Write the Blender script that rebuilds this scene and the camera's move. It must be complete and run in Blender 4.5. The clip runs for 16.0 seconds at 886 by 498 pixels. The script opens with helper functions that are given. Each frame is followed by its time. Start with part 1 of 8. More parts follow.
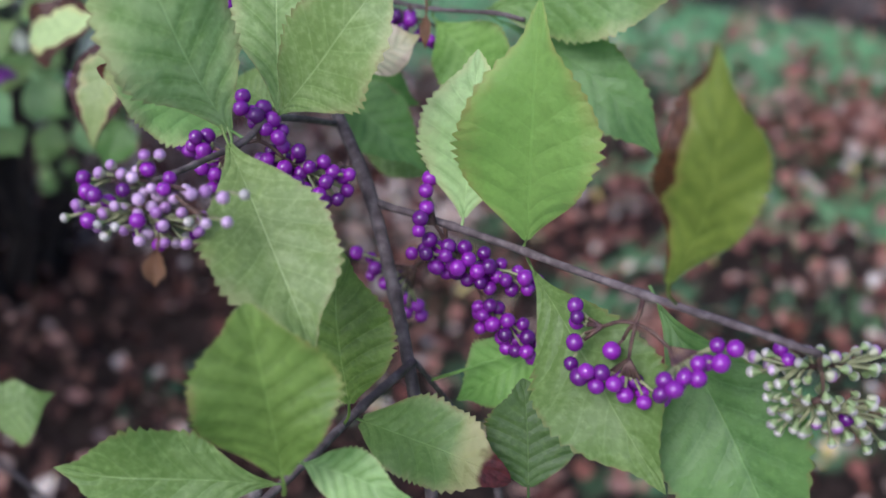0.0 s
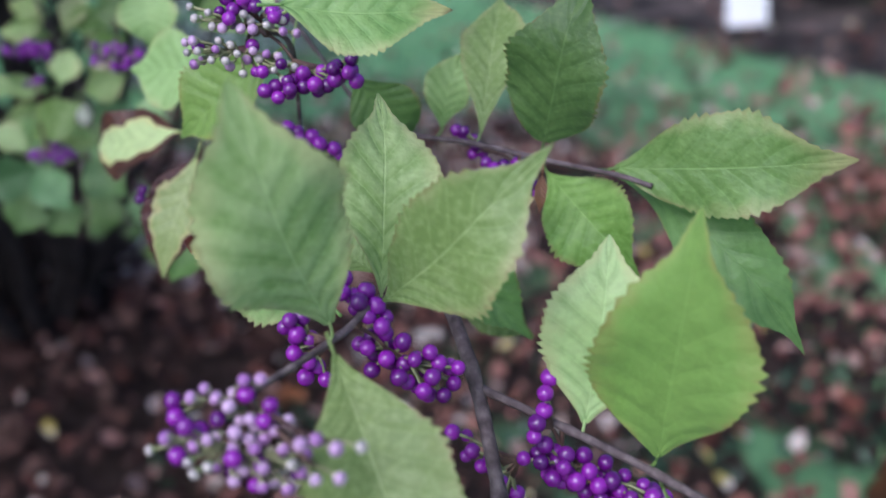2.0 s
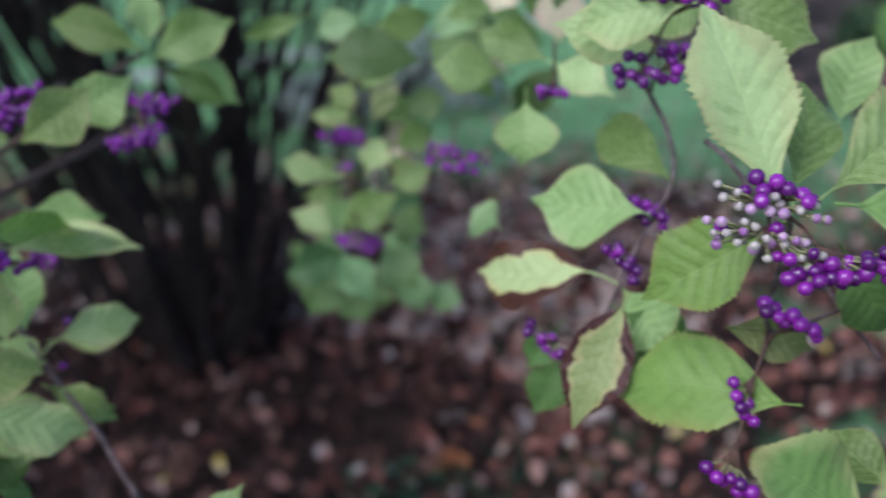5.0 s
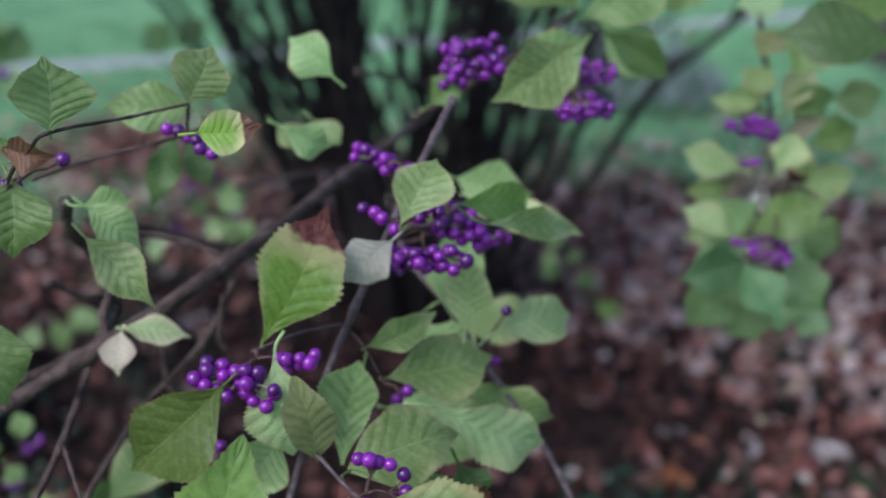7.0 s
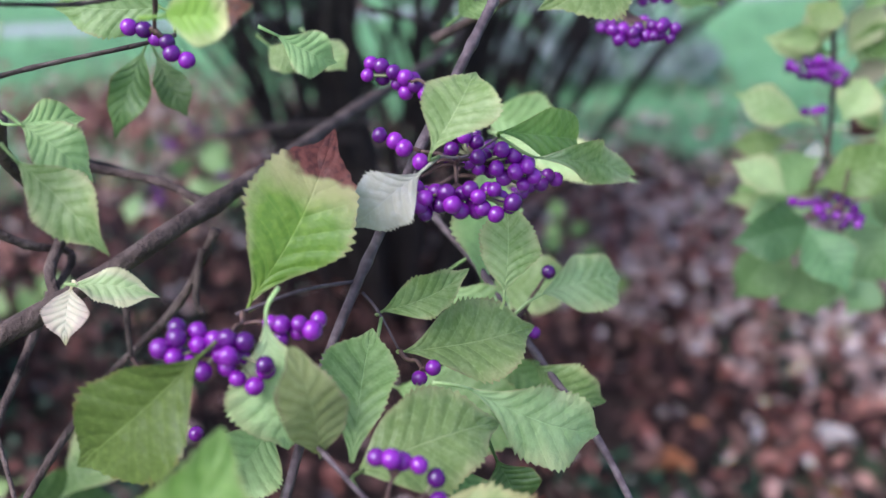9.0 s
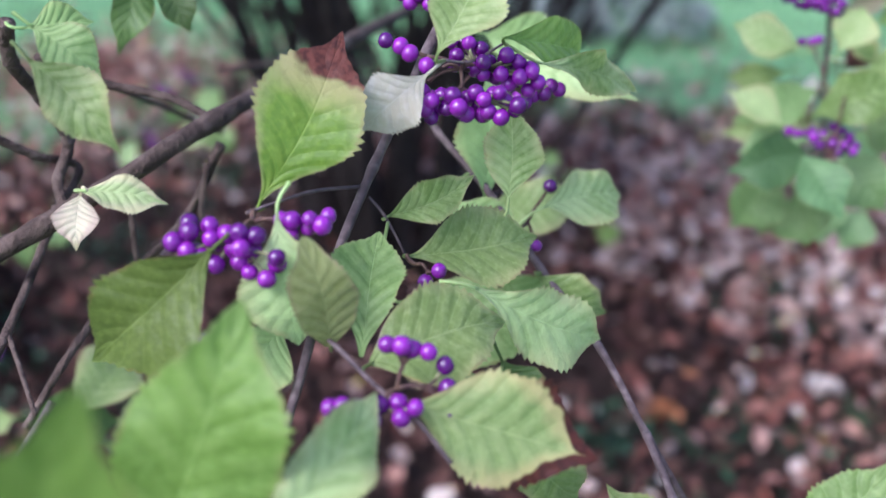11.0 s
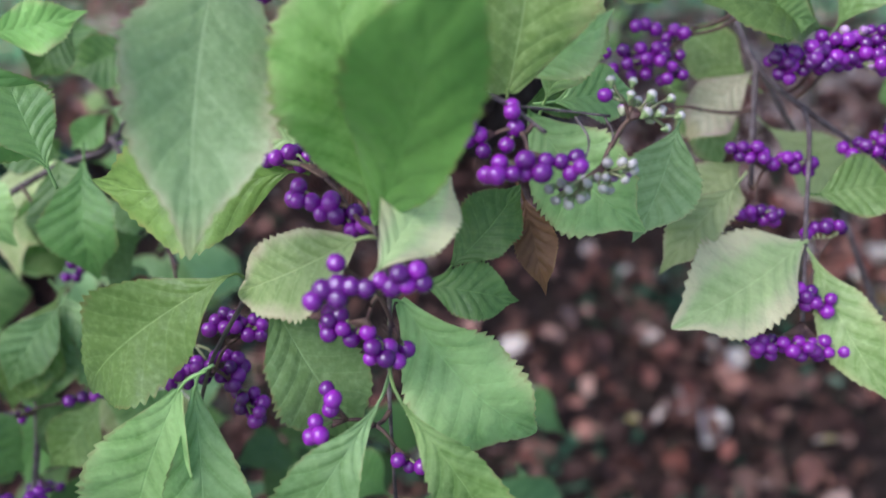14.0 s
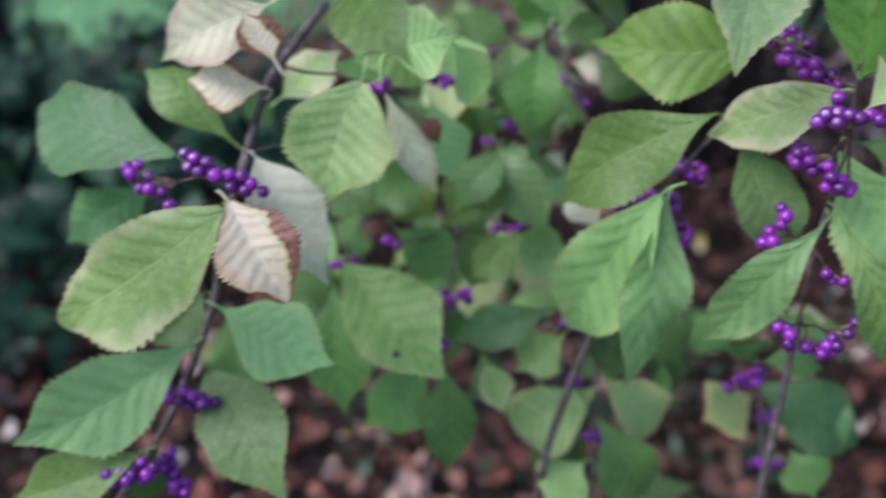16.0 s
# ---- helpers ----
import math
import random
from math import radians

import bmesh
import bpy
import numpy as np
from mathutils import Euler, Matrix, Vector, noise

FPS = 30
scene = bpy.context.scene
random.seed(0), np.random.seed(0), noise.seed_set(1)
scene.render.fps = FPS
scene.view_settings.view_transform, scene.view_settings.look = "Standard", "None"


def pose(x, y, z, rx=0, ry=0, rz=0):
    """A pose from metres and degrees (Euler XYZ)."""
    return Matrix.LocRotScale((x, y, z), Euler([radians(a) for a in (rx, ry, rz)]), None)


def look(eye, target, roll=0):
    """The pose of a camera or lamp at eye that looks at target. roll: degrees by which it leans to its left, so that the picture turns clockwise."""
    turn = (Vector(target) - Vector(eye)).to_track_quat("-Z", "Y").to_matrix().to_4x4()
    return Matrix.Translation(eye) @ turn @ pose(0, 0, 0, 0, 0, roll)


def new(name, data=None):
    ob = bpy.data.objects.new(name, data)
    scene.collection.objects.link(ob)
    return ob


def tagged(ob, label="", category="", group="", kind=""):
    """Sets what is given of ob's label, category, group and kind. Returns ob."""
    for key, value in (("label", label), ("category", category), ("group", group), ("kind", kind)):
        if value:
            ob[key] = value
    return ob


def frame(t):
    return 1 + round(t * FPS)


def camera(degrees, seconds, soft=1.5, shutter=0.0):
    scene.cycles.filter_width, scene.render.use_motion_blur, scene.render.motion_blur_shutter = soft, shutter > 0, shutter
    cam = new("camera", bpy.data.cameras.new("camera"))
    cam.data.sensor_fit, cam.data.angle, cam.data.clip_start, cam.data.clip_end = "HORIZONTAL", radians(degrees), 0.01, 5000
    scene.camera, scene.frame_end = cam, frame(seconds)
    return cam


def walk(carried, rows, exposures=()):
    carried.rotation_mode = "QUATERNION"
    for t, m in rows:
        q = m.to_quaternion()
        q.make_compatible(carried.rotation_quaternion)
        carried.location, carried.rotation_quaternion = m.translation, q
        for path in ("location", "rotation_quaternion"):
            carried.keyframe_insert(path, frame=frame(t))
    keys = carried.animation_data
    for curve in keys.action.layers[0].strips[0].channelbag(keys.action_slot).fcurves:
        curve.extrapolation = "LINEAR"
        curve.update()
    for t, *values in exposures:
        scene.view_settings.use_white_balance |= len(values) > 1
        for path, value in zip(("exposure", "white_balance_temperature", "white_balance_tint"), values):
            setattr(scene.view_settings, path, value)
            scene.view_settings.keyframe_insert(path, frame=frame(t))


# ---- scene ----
cam = camera(50.00, 16.0, 1.5, 0.3)
cam.data.dof.use_dof = True
cam.data.dof.focus_distance = 0.26
cam.data.dof.aperture_fstop = 7.5
PATH = [
    (0, (0.00000, 0.00000, 0.95000), (-0.4156, 1.7011, -0.0163), -5.89),
    (0.5, (-0.00579, 0.01062, 0.95588), (-0.4336, 1.7132, -0.0023), -5.53),
    (1, (-0.01273, 0.02037, 0.96315), (-0.4638, 1.7240, 0.0175), -5.52),
    (1.5, (-0.01812, 0.02968, 0.97086), (-0.4836, 1.7411, 0.0466), -5.31),
    (2, (-0.03032, 0.04321, 0.97744), (-0.5148, 1.7573, 0.0679), -4.36),
    (2.5, (-0.04086, 0.05492, 0.98745), (-0.5545, 1.7768, 0.1092), -4.20),
    (3, (-0.05066, 0.06296, 0.99368), (-0.5889, 1.7883, 0.1372), -4.10),
    (3.5, (-0.06539, 0.06745, 1.00618), (-0.6376, 1.7958, 0.1783), -4.60),
    (4, (-0.07914, 0.06660, 1.01329), (-0.6667, 1.7974, 0.2015), -4.30),
    (4.5, (-0.10854, 0.05526, 1.00994), (-0.7410, 1.7687, 0.1951), -2.55),
    (5, (-0.14399, 0.03931, 1.01106), (-0.8711, 1.7176, 0.2020), -2.02),
    (7.5, (-0.31207, 0.03480, 0.97544), (-1.3446, 1.5308, 0.1412), 0.50),
    (8, (-0.32410, 0.05729, 0.96127), (-1.3422, 1.5574, 0.1168), 0.87),
    (10.5, (-0.33601, 0.08063, 0.94535), (-1.2819, 1.5843, 0.0266), 1.55),
    (11, (-0.33051, 0.06445, 0.93889), (-1.2752, 1.5560, -0.0006), 1.72),
    (11.5, (-0.32165, 0.04502, 0.93102), (-1.2710, 1.5254, -0.0215), 1.49),
    (12, (-0.30848, 0.02093, 0.92027), (-1.2662, 1.4850, -0.0489), 1.12),
    (12.5, (-0.29981, -0.00126, 0.90472), (-1.2767, 1.4391, -0.0808), 0.56),
    (13, (-0.28807, -0.02546, 0.87916), (-1.2793, 1.3884, -0.1300), -0.15),
    (13.5, (-0.27920, -0.04730, 0.86297), (-1.2861, 1.3573, -0.1437), -0.37),
    (14, (-0.27077, -0.05959, 0.85676), (-1.2880, 1.3272, -0.1641), -0.75),
    (14.5, (-0.26690, -0.08122, 0.85129), (-1.3135, 1.2814, -0.1723), -0.12),
    (15, (-0.26349, -0.11306, 0.85528), (-1.3559, 1.2206, -0.1585), 1.11),
    (15.5, (-0.26557, -0.14915, 0.85243), (-1.4368, 1.1248, -0.1503), 1.94),
    (16, (-0.27564, -0.19606, 0.84673), (-1.5447, 0.9706, -0.1674), 2.78),
]
EXPOSURE = [(0, 0.48, 5550, 14), (1.5, 0.46, 5450, 16), (2.5, 0.44, 5450, 16), (4, 0.36, 5600, 17), (5, 0.29, 5600, 15), (7.5, 0.41, 5450, 17), (8, 0.74, 5480, 18), (10.5, 1.15, 5500, 22), (11.5, 1.18, 5550, 20), (12.5, 1.08, 5600, 12), (13, 1.0, 5580, 12), (14, 0.88, 5550, 12), (15, 0.73, 5580, 12), (16, 0.69, 5580, 11)]
walk(cam, [(t, look(eye, target, roll)) for t, eye, target, roll in PATH], EXPOSURE)

# ---- light: an overcast autumn afternoon ----
world = bpy.data.worlds.new("sky")
scene.world = world
world.use_nodes = True
nt = world.node_tree
sky = nt.nodes.new("ShaderNodeTexSky")
sky.sky_type, sky.sun_disc = "NISHITA", False
sky.sun_elevation, sky.sun_rotation = radians(48), radians(198)
sky.air_density, sky.dust_density = 1.0, 4.0
nt.links.new(sky.outputs[0], nt.nodes["Background"].inputs[0])
nt.nodes["Background"].inputs[1].default_value = 0.13
sun = new("sun", bpy.data.lights.new("sun", "SUN"))
sun.data.energy, sun.data.angle, sun.data.color = 1.15, radians(30), (1.0, 0.98, 0.95)
sun.matrix_world = look((-1.3, -4.0, 4.6), (0, 0, 0))


# ---- materials ----
def ramp(nodes, stops, value=None):
    r = nodes.new("ShaderNodeValToRGB")
    el = r.color_ramp.elements
    while len(el) < len(stops):
        el.new(0.5)
    for e, (p, c) in zip(el, stops):
        e.position, e.color = p, (*c, 1)
    return r


class Mat:
    """A node material with a Principled shader and short ways to wire it."""

    def __init__(self, name):
        self.m = bpy.data.materials.new(name)
        self.m.use_nodes = True
        self.t = self.m.node_tree
        self.n, self.l = self.t.nodes, self.t.links
        self.p = self.n["Principled BSDF"]

    def add(self, kind, **sets):
        node = self.n.new("ShaderNode" + kind)
        for k, v in sets.items():
            node.inputs[k].default_value = v
        return node

    def link(self, a, b):
        self.l.new(a, b)

    def math(self, op, a, b=0.0, c=0.0):
        node = self.n.new("ShaderNodeMath")
        node.operation = op
        for i, v in enumerate((a, b, c)):
            if isinstance(v, (int, float)):
                node.inputs[i].default_value = v
            else:
                self.l.new(v, node.inputs[i])
        return node.outputs[0]

    def mix(self, fac, a, b):
        node = self.n.new("ShaderNodeMix")
        node.data_type = "RGBA"
        for i, v in ((0, fac), (6, a), (7, b)):
            if isinstance(v, (int, float)):
                node.inputs[i].default_value = v
            elif isinstance(v, tuple):
                node.inputs[i].default_value = (*v, 1)
            else:
                self.l.new(v, node.inputs[i])
        return node.outputs[2]

    def noise(self, scale, detail=3.0, vec=None):
        node = self.n.new("ShaderNodeTexNoise")
        node.inputs["Scale"].default_value, node.inputs["Detail"].default_value = scale, detail
        if vec is None:
            vec = self.n.new("ShaderNodeTexCoord").outputs["Object"]
        self.l.new(vec, node.inputs["Vector"])
        return node.outputs["Fac"]

    def smooth(self, x, lo, hi):
        node = self.n.new("ShaderNodeMapRange")
        node.interpolation_type = "SMOOTHSTEP"
        self.l.new(x, node.inputs["Value"])
        node.inputs["From Min"].default_value, node.inputs["From Max"].default_value = lo, hi
        return node.outputs["Result"]

    def bump(self, height, strength, distance):
        node = self.n.new("ShaderNodeBump")
        node.inputs["Strength"].default_value, node.inputs["Distance"].default_value = strength, distance
        self.l.new(height, node.inputs["Height"])
        self.l.new(node.outputs[0], self.p.inputs["Normal"])
        return node.outputs[0]


DARKBROWN, CREAM, PINK = (0.055, 0.02, 0.014), (0.62, 0.56, 0.26), (0.58, 0.42, 0.36)


def leaf_material(name, dark, light, edge=None, edge_from=0.75, wither=None, wither_at=1.2, side=0.0, spots=0.0, vein=0.26, rim_tint=CREAM):
    """Leaf skin. edge: the colour that creeps in from the margin; wither: the colour of dead parts beyond wither_at of
    the length, along one margin where side is given (2: about the tip, 3: in patches along both margins)."""
    m = Mat(name)
    dark, light = tuple(c * k for c, k in zip(dark, (1.1, 1.06, 1.1))), tuple(min(0.9, c * k) for c, k in zip(light, (1.19, 1.18, 1.2)))
    uv = m.n.new("ShaderNodeUVMap").outputs[0]
    sep = m.n.new("ShaderNodeSeparateXYZ")
    m.link(uv, sep.inputs[0])
    u, v = sep.outputs[1], m.math("MULTIPLY_ADD", sep.outputs[0], 2.0, -1.0)
    av = m.math("ABSOLUTE", v)
    rnd = m.n.new("ShaderNodeObjectInfo").outputs["Random"]
    big, fine, mottle = m.noise(45.0, 4.0), m.noise(520.0, 4.0), m.noise(190.0, 5.0)
    # side veins run from the midrib forwards to the margin; the blade stays greener along them
    slope = m.math("MULTIPLY", m.math("MULTIPLY", av, 0.26), m.math("MULTIPLY_ADD", av, -0.25, 1.0))
    wander = m.math("MULTIPLY_ADD", m.noise(70.0, 2.0), 0.03, -0.015)
    ph = m.math("FRACT", m.math("MULTIPLY", m.math("ADD", m.math("SUBTRACT", u, slope), wander), 8.0))
    dist = m.math("ABSOLUTE", m.math("SUBTRACT", ph, 0.5))
    crest = m.math("SUBTRACT", 1.0, m.smooth(dist, 0.12, 0.46))
    tone = m.math("ADD", m.math("MULTIPLY", big, 0.75), m.math("MULTIPLY_ADD", rnd, 0.5, -0.25))
    # the crest term also paints light on the bulges, shade along the veins
    tone = m.math("ADD", tone, m.math("MULTIPLY_ADD", crest, 0.13, m.math("MULTIPLY_ADD", mottle, 0.36, -0.13)))
    col = m.mix(m.smooth(tone, 0.28, 0.78), dark, light)
    col = m.mix(m.math("MULTIPLY", m.smooth(fine, 0.4, 0.75), 0.24), col, tuple(min(1.0, c * 1.3) for c in light))
    col = m.mix(m.math("MULTIPLY", m.smooth(mottle, 0.46, 0.7), 0.2), col, tuple(c * 0.75 for c in dark))
    line = m.smooth(dist, 0.42, 0.5)
    rib = m.math("SUBTRACT", 1.0, m.smooth(av, 0.008, 0.03))
    veins = m.math("MAXIMUM", m.math("MULTIPLY", line, 0.4), rib)
    pale = tuple(min(1.0, c * 1.3 + 0.02) for c in light)
    if edge:
        away = m.math("ADD", av, m.math("MULTIPLY_ADD", m.math("ADD", m.math("MULTIPLY", big, 0.6), m.math("MULTIPLY", mottle, 0.4)), 1.3, -0.65))
        away = m.math("ADD", away, m.math("MULTIPLY", u, 0.25))
        away = m.math("ADD", away, m.math("MULTIPLY_ADD", rnd, 0.3, -0.15))
        col = m.mix(m.math("MULTIPLY", m.smooth(away, edge_from, edge_from + 0.6), 0.7), col, edge)
    rimmed = m.smooth(m.math("ADD", av, m.math("MULTIPLY_ADD", mottle, 0.3, -0.15)), 0.93, 1.0)
    col = m.mix(m.math("MULTIPLY", rimmed, 0.35), col, (0.26, 0.17, 0.07))
    col = m.mix(m.math("MULTIPLY", veins, vein), col, pale)
    if wither:
        where = m.math("ADD", u, m.math("MULTIPLY_ADD", big, 0.5, -0.25))
        if side:
            where = m.math("ADD", m.math("MULTIPLY", v, side), m.math("MULTIPLY_ADD", m.noise(90.0), 0.8, -0.4))
            where = m.math("ADD", where, m.math("MULTIPLY", u, 0.15))
        if side == 2.0:
            where = m.math("ADD", m.math("MULTIPLY", av, 0.38), m.math("ADD", u, m.math("MULTIPLY_ADD", m.noise(90.0), 0.5, -0.25)))
        if side == 3.0:
            where = m.math("ADD", av, m.math("ADD", m.math("MULTIPLY_ADD", m.noise(55.0), 1.6, -0.8), m.math("MULTIPLY_ADD", fine, 0.3, -0.15)))
        rim = m.smooth(where, wither_at - 0.2, wither_at)
        col = m.mix(m.math("MULTIPLY", rim, 0.7), col, rim_tint)
        dead = m.mix(m.smooth(fine, 0.35, 0.7), wither, tuple(c * 0.45 for c in wither))
        col = m.mix(m.smooth(where, wither_at, wither_at + 0.05), col, dead)
    if spots:
        vor = m.n.new("ShaderNodeTexVoronoi")
        vor.inputs["Scale"].default_value = spots
        m.link(m.n.new("ShaderNodeTexCoord").outputs["Object"], vor.inputs["Vector"])
        col = m.mix(m.math("SUBTRACT", 1.0, m.smooth(vor.outputs["Distance"], 0.06, 0.09)), col, DARKBROWN)
    hue = m.n.new("ShaderNodeHueSaturation")
    m.link(m.math("MULTIPLY_ADD", rnd, 0.03, 0.485), hue.inputs["Hue"])
    m.link(m.math("MULTIPLY_ADD", rnd, 0.35, 0.82), hue.inputs["Value"])
    hue.inputs["Saturation"].default_value = 1.03
    m.link(col, hue.inputs["Color"])
    m.link(hue.outputs[0], m.p.inputs["Base Color"])
    m.p.inputs["Roughness"].default_value = 0.46
    m.p.inputs["Specular IOR Level"].default_value = 0.5
    m.p.inputs["Sheen Weight"].default_value = 0.06
    height = m.math("ADD", m.math("MULTIPLY", veins, -0.16), m.math("MULTIPLY_ADD", mottle, 1.2, m.math("MULTIPLY", crest, 0.2)))
    height = m.math("MULTIPLY_ADD", fine, 0.35, height)
    nor = m.bump(height, 0.62, 0.0011)
    tr = m.n.new("ShaderNodeBsdfTranslucent")
    m.link(hue.outputs[0], tr.inputs["Color"])
    m.link(nor, tr.inputs["Normal"])
    mx = m.n.new("ShaderNodeMixShader")
    mx.inputs[0].default_value = 0.41
    m.link(m.p.outputs[0], mx.inputs[1])
    m.link(tr.outputs[0], mx.inputs[2])
    m.link(mx.outputs[0], m.n["Material Output"].inputs[0])
    return m.m


GREEN, LIGHT, YELLOW = (0.15, 0.272, 0.066), (0.335, 0.475, 0.185), (0.57, 0.58, 0.28)
LEAF = {
    "green": leaf_material("leaf_green", GREEN, LIGHT, YELLOW, 0.92),
    "fresh": leaf_material("leaf_fresh_green", (0.15, 0.305, 0.05), (0.29, 0.47, 0.13), YELLOW, 0.95),
    "faded": leaf_material("leaf_faded", (0.27, 0.43, 0.18), (0.44, 0.59, 0.31), (0.76, 0.66, 0.46), 0.66, (0.3, 0.1, 0.07), 1.04, spots=26.0),
    "sage": leaf_material("leaf_sage_green", (0.16, 0.285, 0.09), (0.3, 0.44, 0.2), YELLOW, 0.98),
    "vivid": leaf_material("leaf_vivid_green", (0.085, 0.17, 0.032), (0.15, 0.265, 0.062)),
    "mature": leaf_material("leaf_mature", (0.11, 0.185, 0.033), (0.22, 0.325, 0.08), (0.42, 0.4, 0.13), 0.95),
    "deep": leaf_material("leaf_deep_green", (0.075, 0.155, 0.04), (0.15, 0.255, 0.075)),
    "cool": leaf_material("leaf_cool_green", (0.1, 0.22, 0.08), (0.19, 0.33, 0.14)),
    "yellowing": leaf_material("leaf_yellowing", (0.22, 0.355, 0.1), (0.46, 0.58, 0.265), YELLOW, 0.66),
    "olive": leaf_material("leaf_olive", (0.12, 0.17, 0.025), (0.22, 0.27, 0.05), None, 0.75, (0.12, 0.045, 0.02), 0.83, -1.0, rim_tint=(0.26, 0.24, 0.06)),
    "pale": leaf_material("leaf_pale", (0.5, 0.49, 0.3), (0.74, 0.65, 0.48), PINK, 0.6, (0.36, 0.19, 0.11), 0.98, vein=0.2),
    "bleached": leaf_material("leaf_bleached", (0.64, 0.65, 0.47), (0.84, 0.81, 0.66), PINK, 1.0, vein=0.15),
    "dull": leaf_material("leaf_dull", (0.21, 0.26, 0.085), (0.35, 0.39, 0.18), PINK, 0.95),
    "withered": leaf_material("leaf_withered", (0.55, 0.46, 0.32), (0.76, 0.66, 0.52), (0.6, 0.33, 0.24), 0.62, (0.3, 0.13, 0.09), 0.78, 3.0),
    "dead": leaf_material("leaf_dead", (0.09, 0.035, 0.02), (0.16, 0.07, 0.04), vein=0.1),
    "brown_tip": leaf_material("leaf_brown_tip", (0.15, 0.29, 0.07), (0.26, 0.4, 0.13), YELLOW, 0.7, (0.13, 0.03, 0.025), 0.89),
    "withered_tip": leaf_material("leaf_withered_tip", (0.13, 0.28, 0.03), (0.28, 0.42, 0.07), YELLOW, 0.6, (0.22, 0.08, 0.05), 0.74, spots=30.0),
    "brown_edge": leaf_material("leaf_brown_edge", (0.2, 0.33, 0.1), (0.33, 0.45, 0.18), CREAM, 0.5, (0.1, 0.03, 0.02), 0.5, 1.0),
    "browning": leaf_material("leaf_browning", (0.22, 0.34, 0.11), (0.38, 0.48, 0.2), CREAM, 0.55, (0.11, 0.032, 0.022), 0.93, 2.0),
    "mellow": leaf_material("leaf_mellow", (0.2, 0.33, 0.1), (0.37, 0.5, 0.2), (0.72, 0.66, 0.42), 0.62, (0.42, 0.3, 0.14), 1.08),
    "blush": leaf_material("leaf_blush", (0.24, 0.35, 0.12), (0.42, 0.51, 0.23), (0.7, 0.6, 0.42), 0.55, vein=0.3),
    "scorched": leaf_material("leaf_scorched", (0.3, 0.4, 0.14), (0.48, 0.56, 0.26), CREAM, 0.6, (0.1, 0.03, 0.024), 0.6, 3.0),
    "spotted": leaf_material("leaf_spotted", (0.12, 0.225, 0.05), (0.26, 0.39, 0.13), YELLOW, 0.9, spots=38.0),
}
LEAF_LABEL = {
    "yellowing": "green leaf yellowing towards its margin", "olive": "olive leaf with a dry brown margin", "pale": "cream and pinkish fading leaf",
    "bleached": "bleached whitish leaf underside", "dull": "dull olive fading leaf", "withered": "withered curled tan leaf", "dead": "dead brown leaf",
    "brown_tip": "light green leaf with a red-brown tip", "withered_tip": "yellow-green leaf with a withered brown end",
    "brown_edge": "pale green leaf with a brown edge", "browning": "pale green leaf with a brown pointed end", "scorched": "yellow-green leaf with scorched brown margins", "mellow": "green leaf with cream and tan margins", "blush": "pale green leaf flushed pinkish cream", "faded": "pale mint leaf with tan margins and a brown tip", "spotted": "green leaf with small dark spots",
}


def plain_material(name, stops, scale, rough, bump=0.3, depth=0.002, island=False, thing=False, spec=0.3):
    m = Mat(name)
    fac = m.noise(scale, 6.0)
    if island:
        fac = m.math("MULTIPLY_ADD", fac, 0.3, m.math("MULTIPLY", m.n.new("ShaderNodeNewGeometry").outputs["Random Per Island"], 0.85))
    if thing:
        fac = m.math("MULTIPLY_ADD", fac, 0.6, m.math("MULTIPLY", m.n.new("ShaderNodeObjectInfo").outputs["Random"], 0.4))
    r = ramp(m.n, stops)
    m.link(fac, r.inputs[0])
    m.link(r.outputs[0], m.p.inputs["Base Color"])
    m.p.inputs["Roughness"].default_value = rough
    m.p.inputs["Specular IOR Level"].default_value = spec
    m.bump(m.noise(scale * 4, 4.0), bump, depth)
    return m.m


BARK = plain_material("twig_bark", ((0.25, (0.045, 0.032, 0.034)), (0.5, (0.11, 0.083, 0.087)), (0.75, (0.21, 0.17, 0.172))), 260.0, 0.7, 0.6, 0.0006)
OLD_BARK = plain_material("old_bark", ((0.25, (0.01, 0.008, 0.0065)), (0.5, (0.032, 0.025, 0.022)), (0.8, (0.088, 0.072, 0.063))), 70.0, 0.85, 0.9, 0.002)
LIMB_BARK = plain_material("limb_bark", ((0.25, (0.026, 0.018, 0.015)), (0.5, (0.085, 0.06, 0.05)), (0.8, (0.2, 0.155, 0.13))), 110.0, 0.85, 0.9, 0.002)
STALK = plain_material("fruit_stalk", ((0.3, (0.05, 0.022, 0.03)), (0.7, (0.16, 0.1, 0.07))), 300.0, 0.6, 0.2, 0.0003)
STALK_GREEN = plain_material("green_fruit_stalk", ((0.3, (0.14, 0.14, 0.07)), (0.7, (0.3, 0.31, 0.16))), 300.0, 0.6, 0.2, 0.0003)


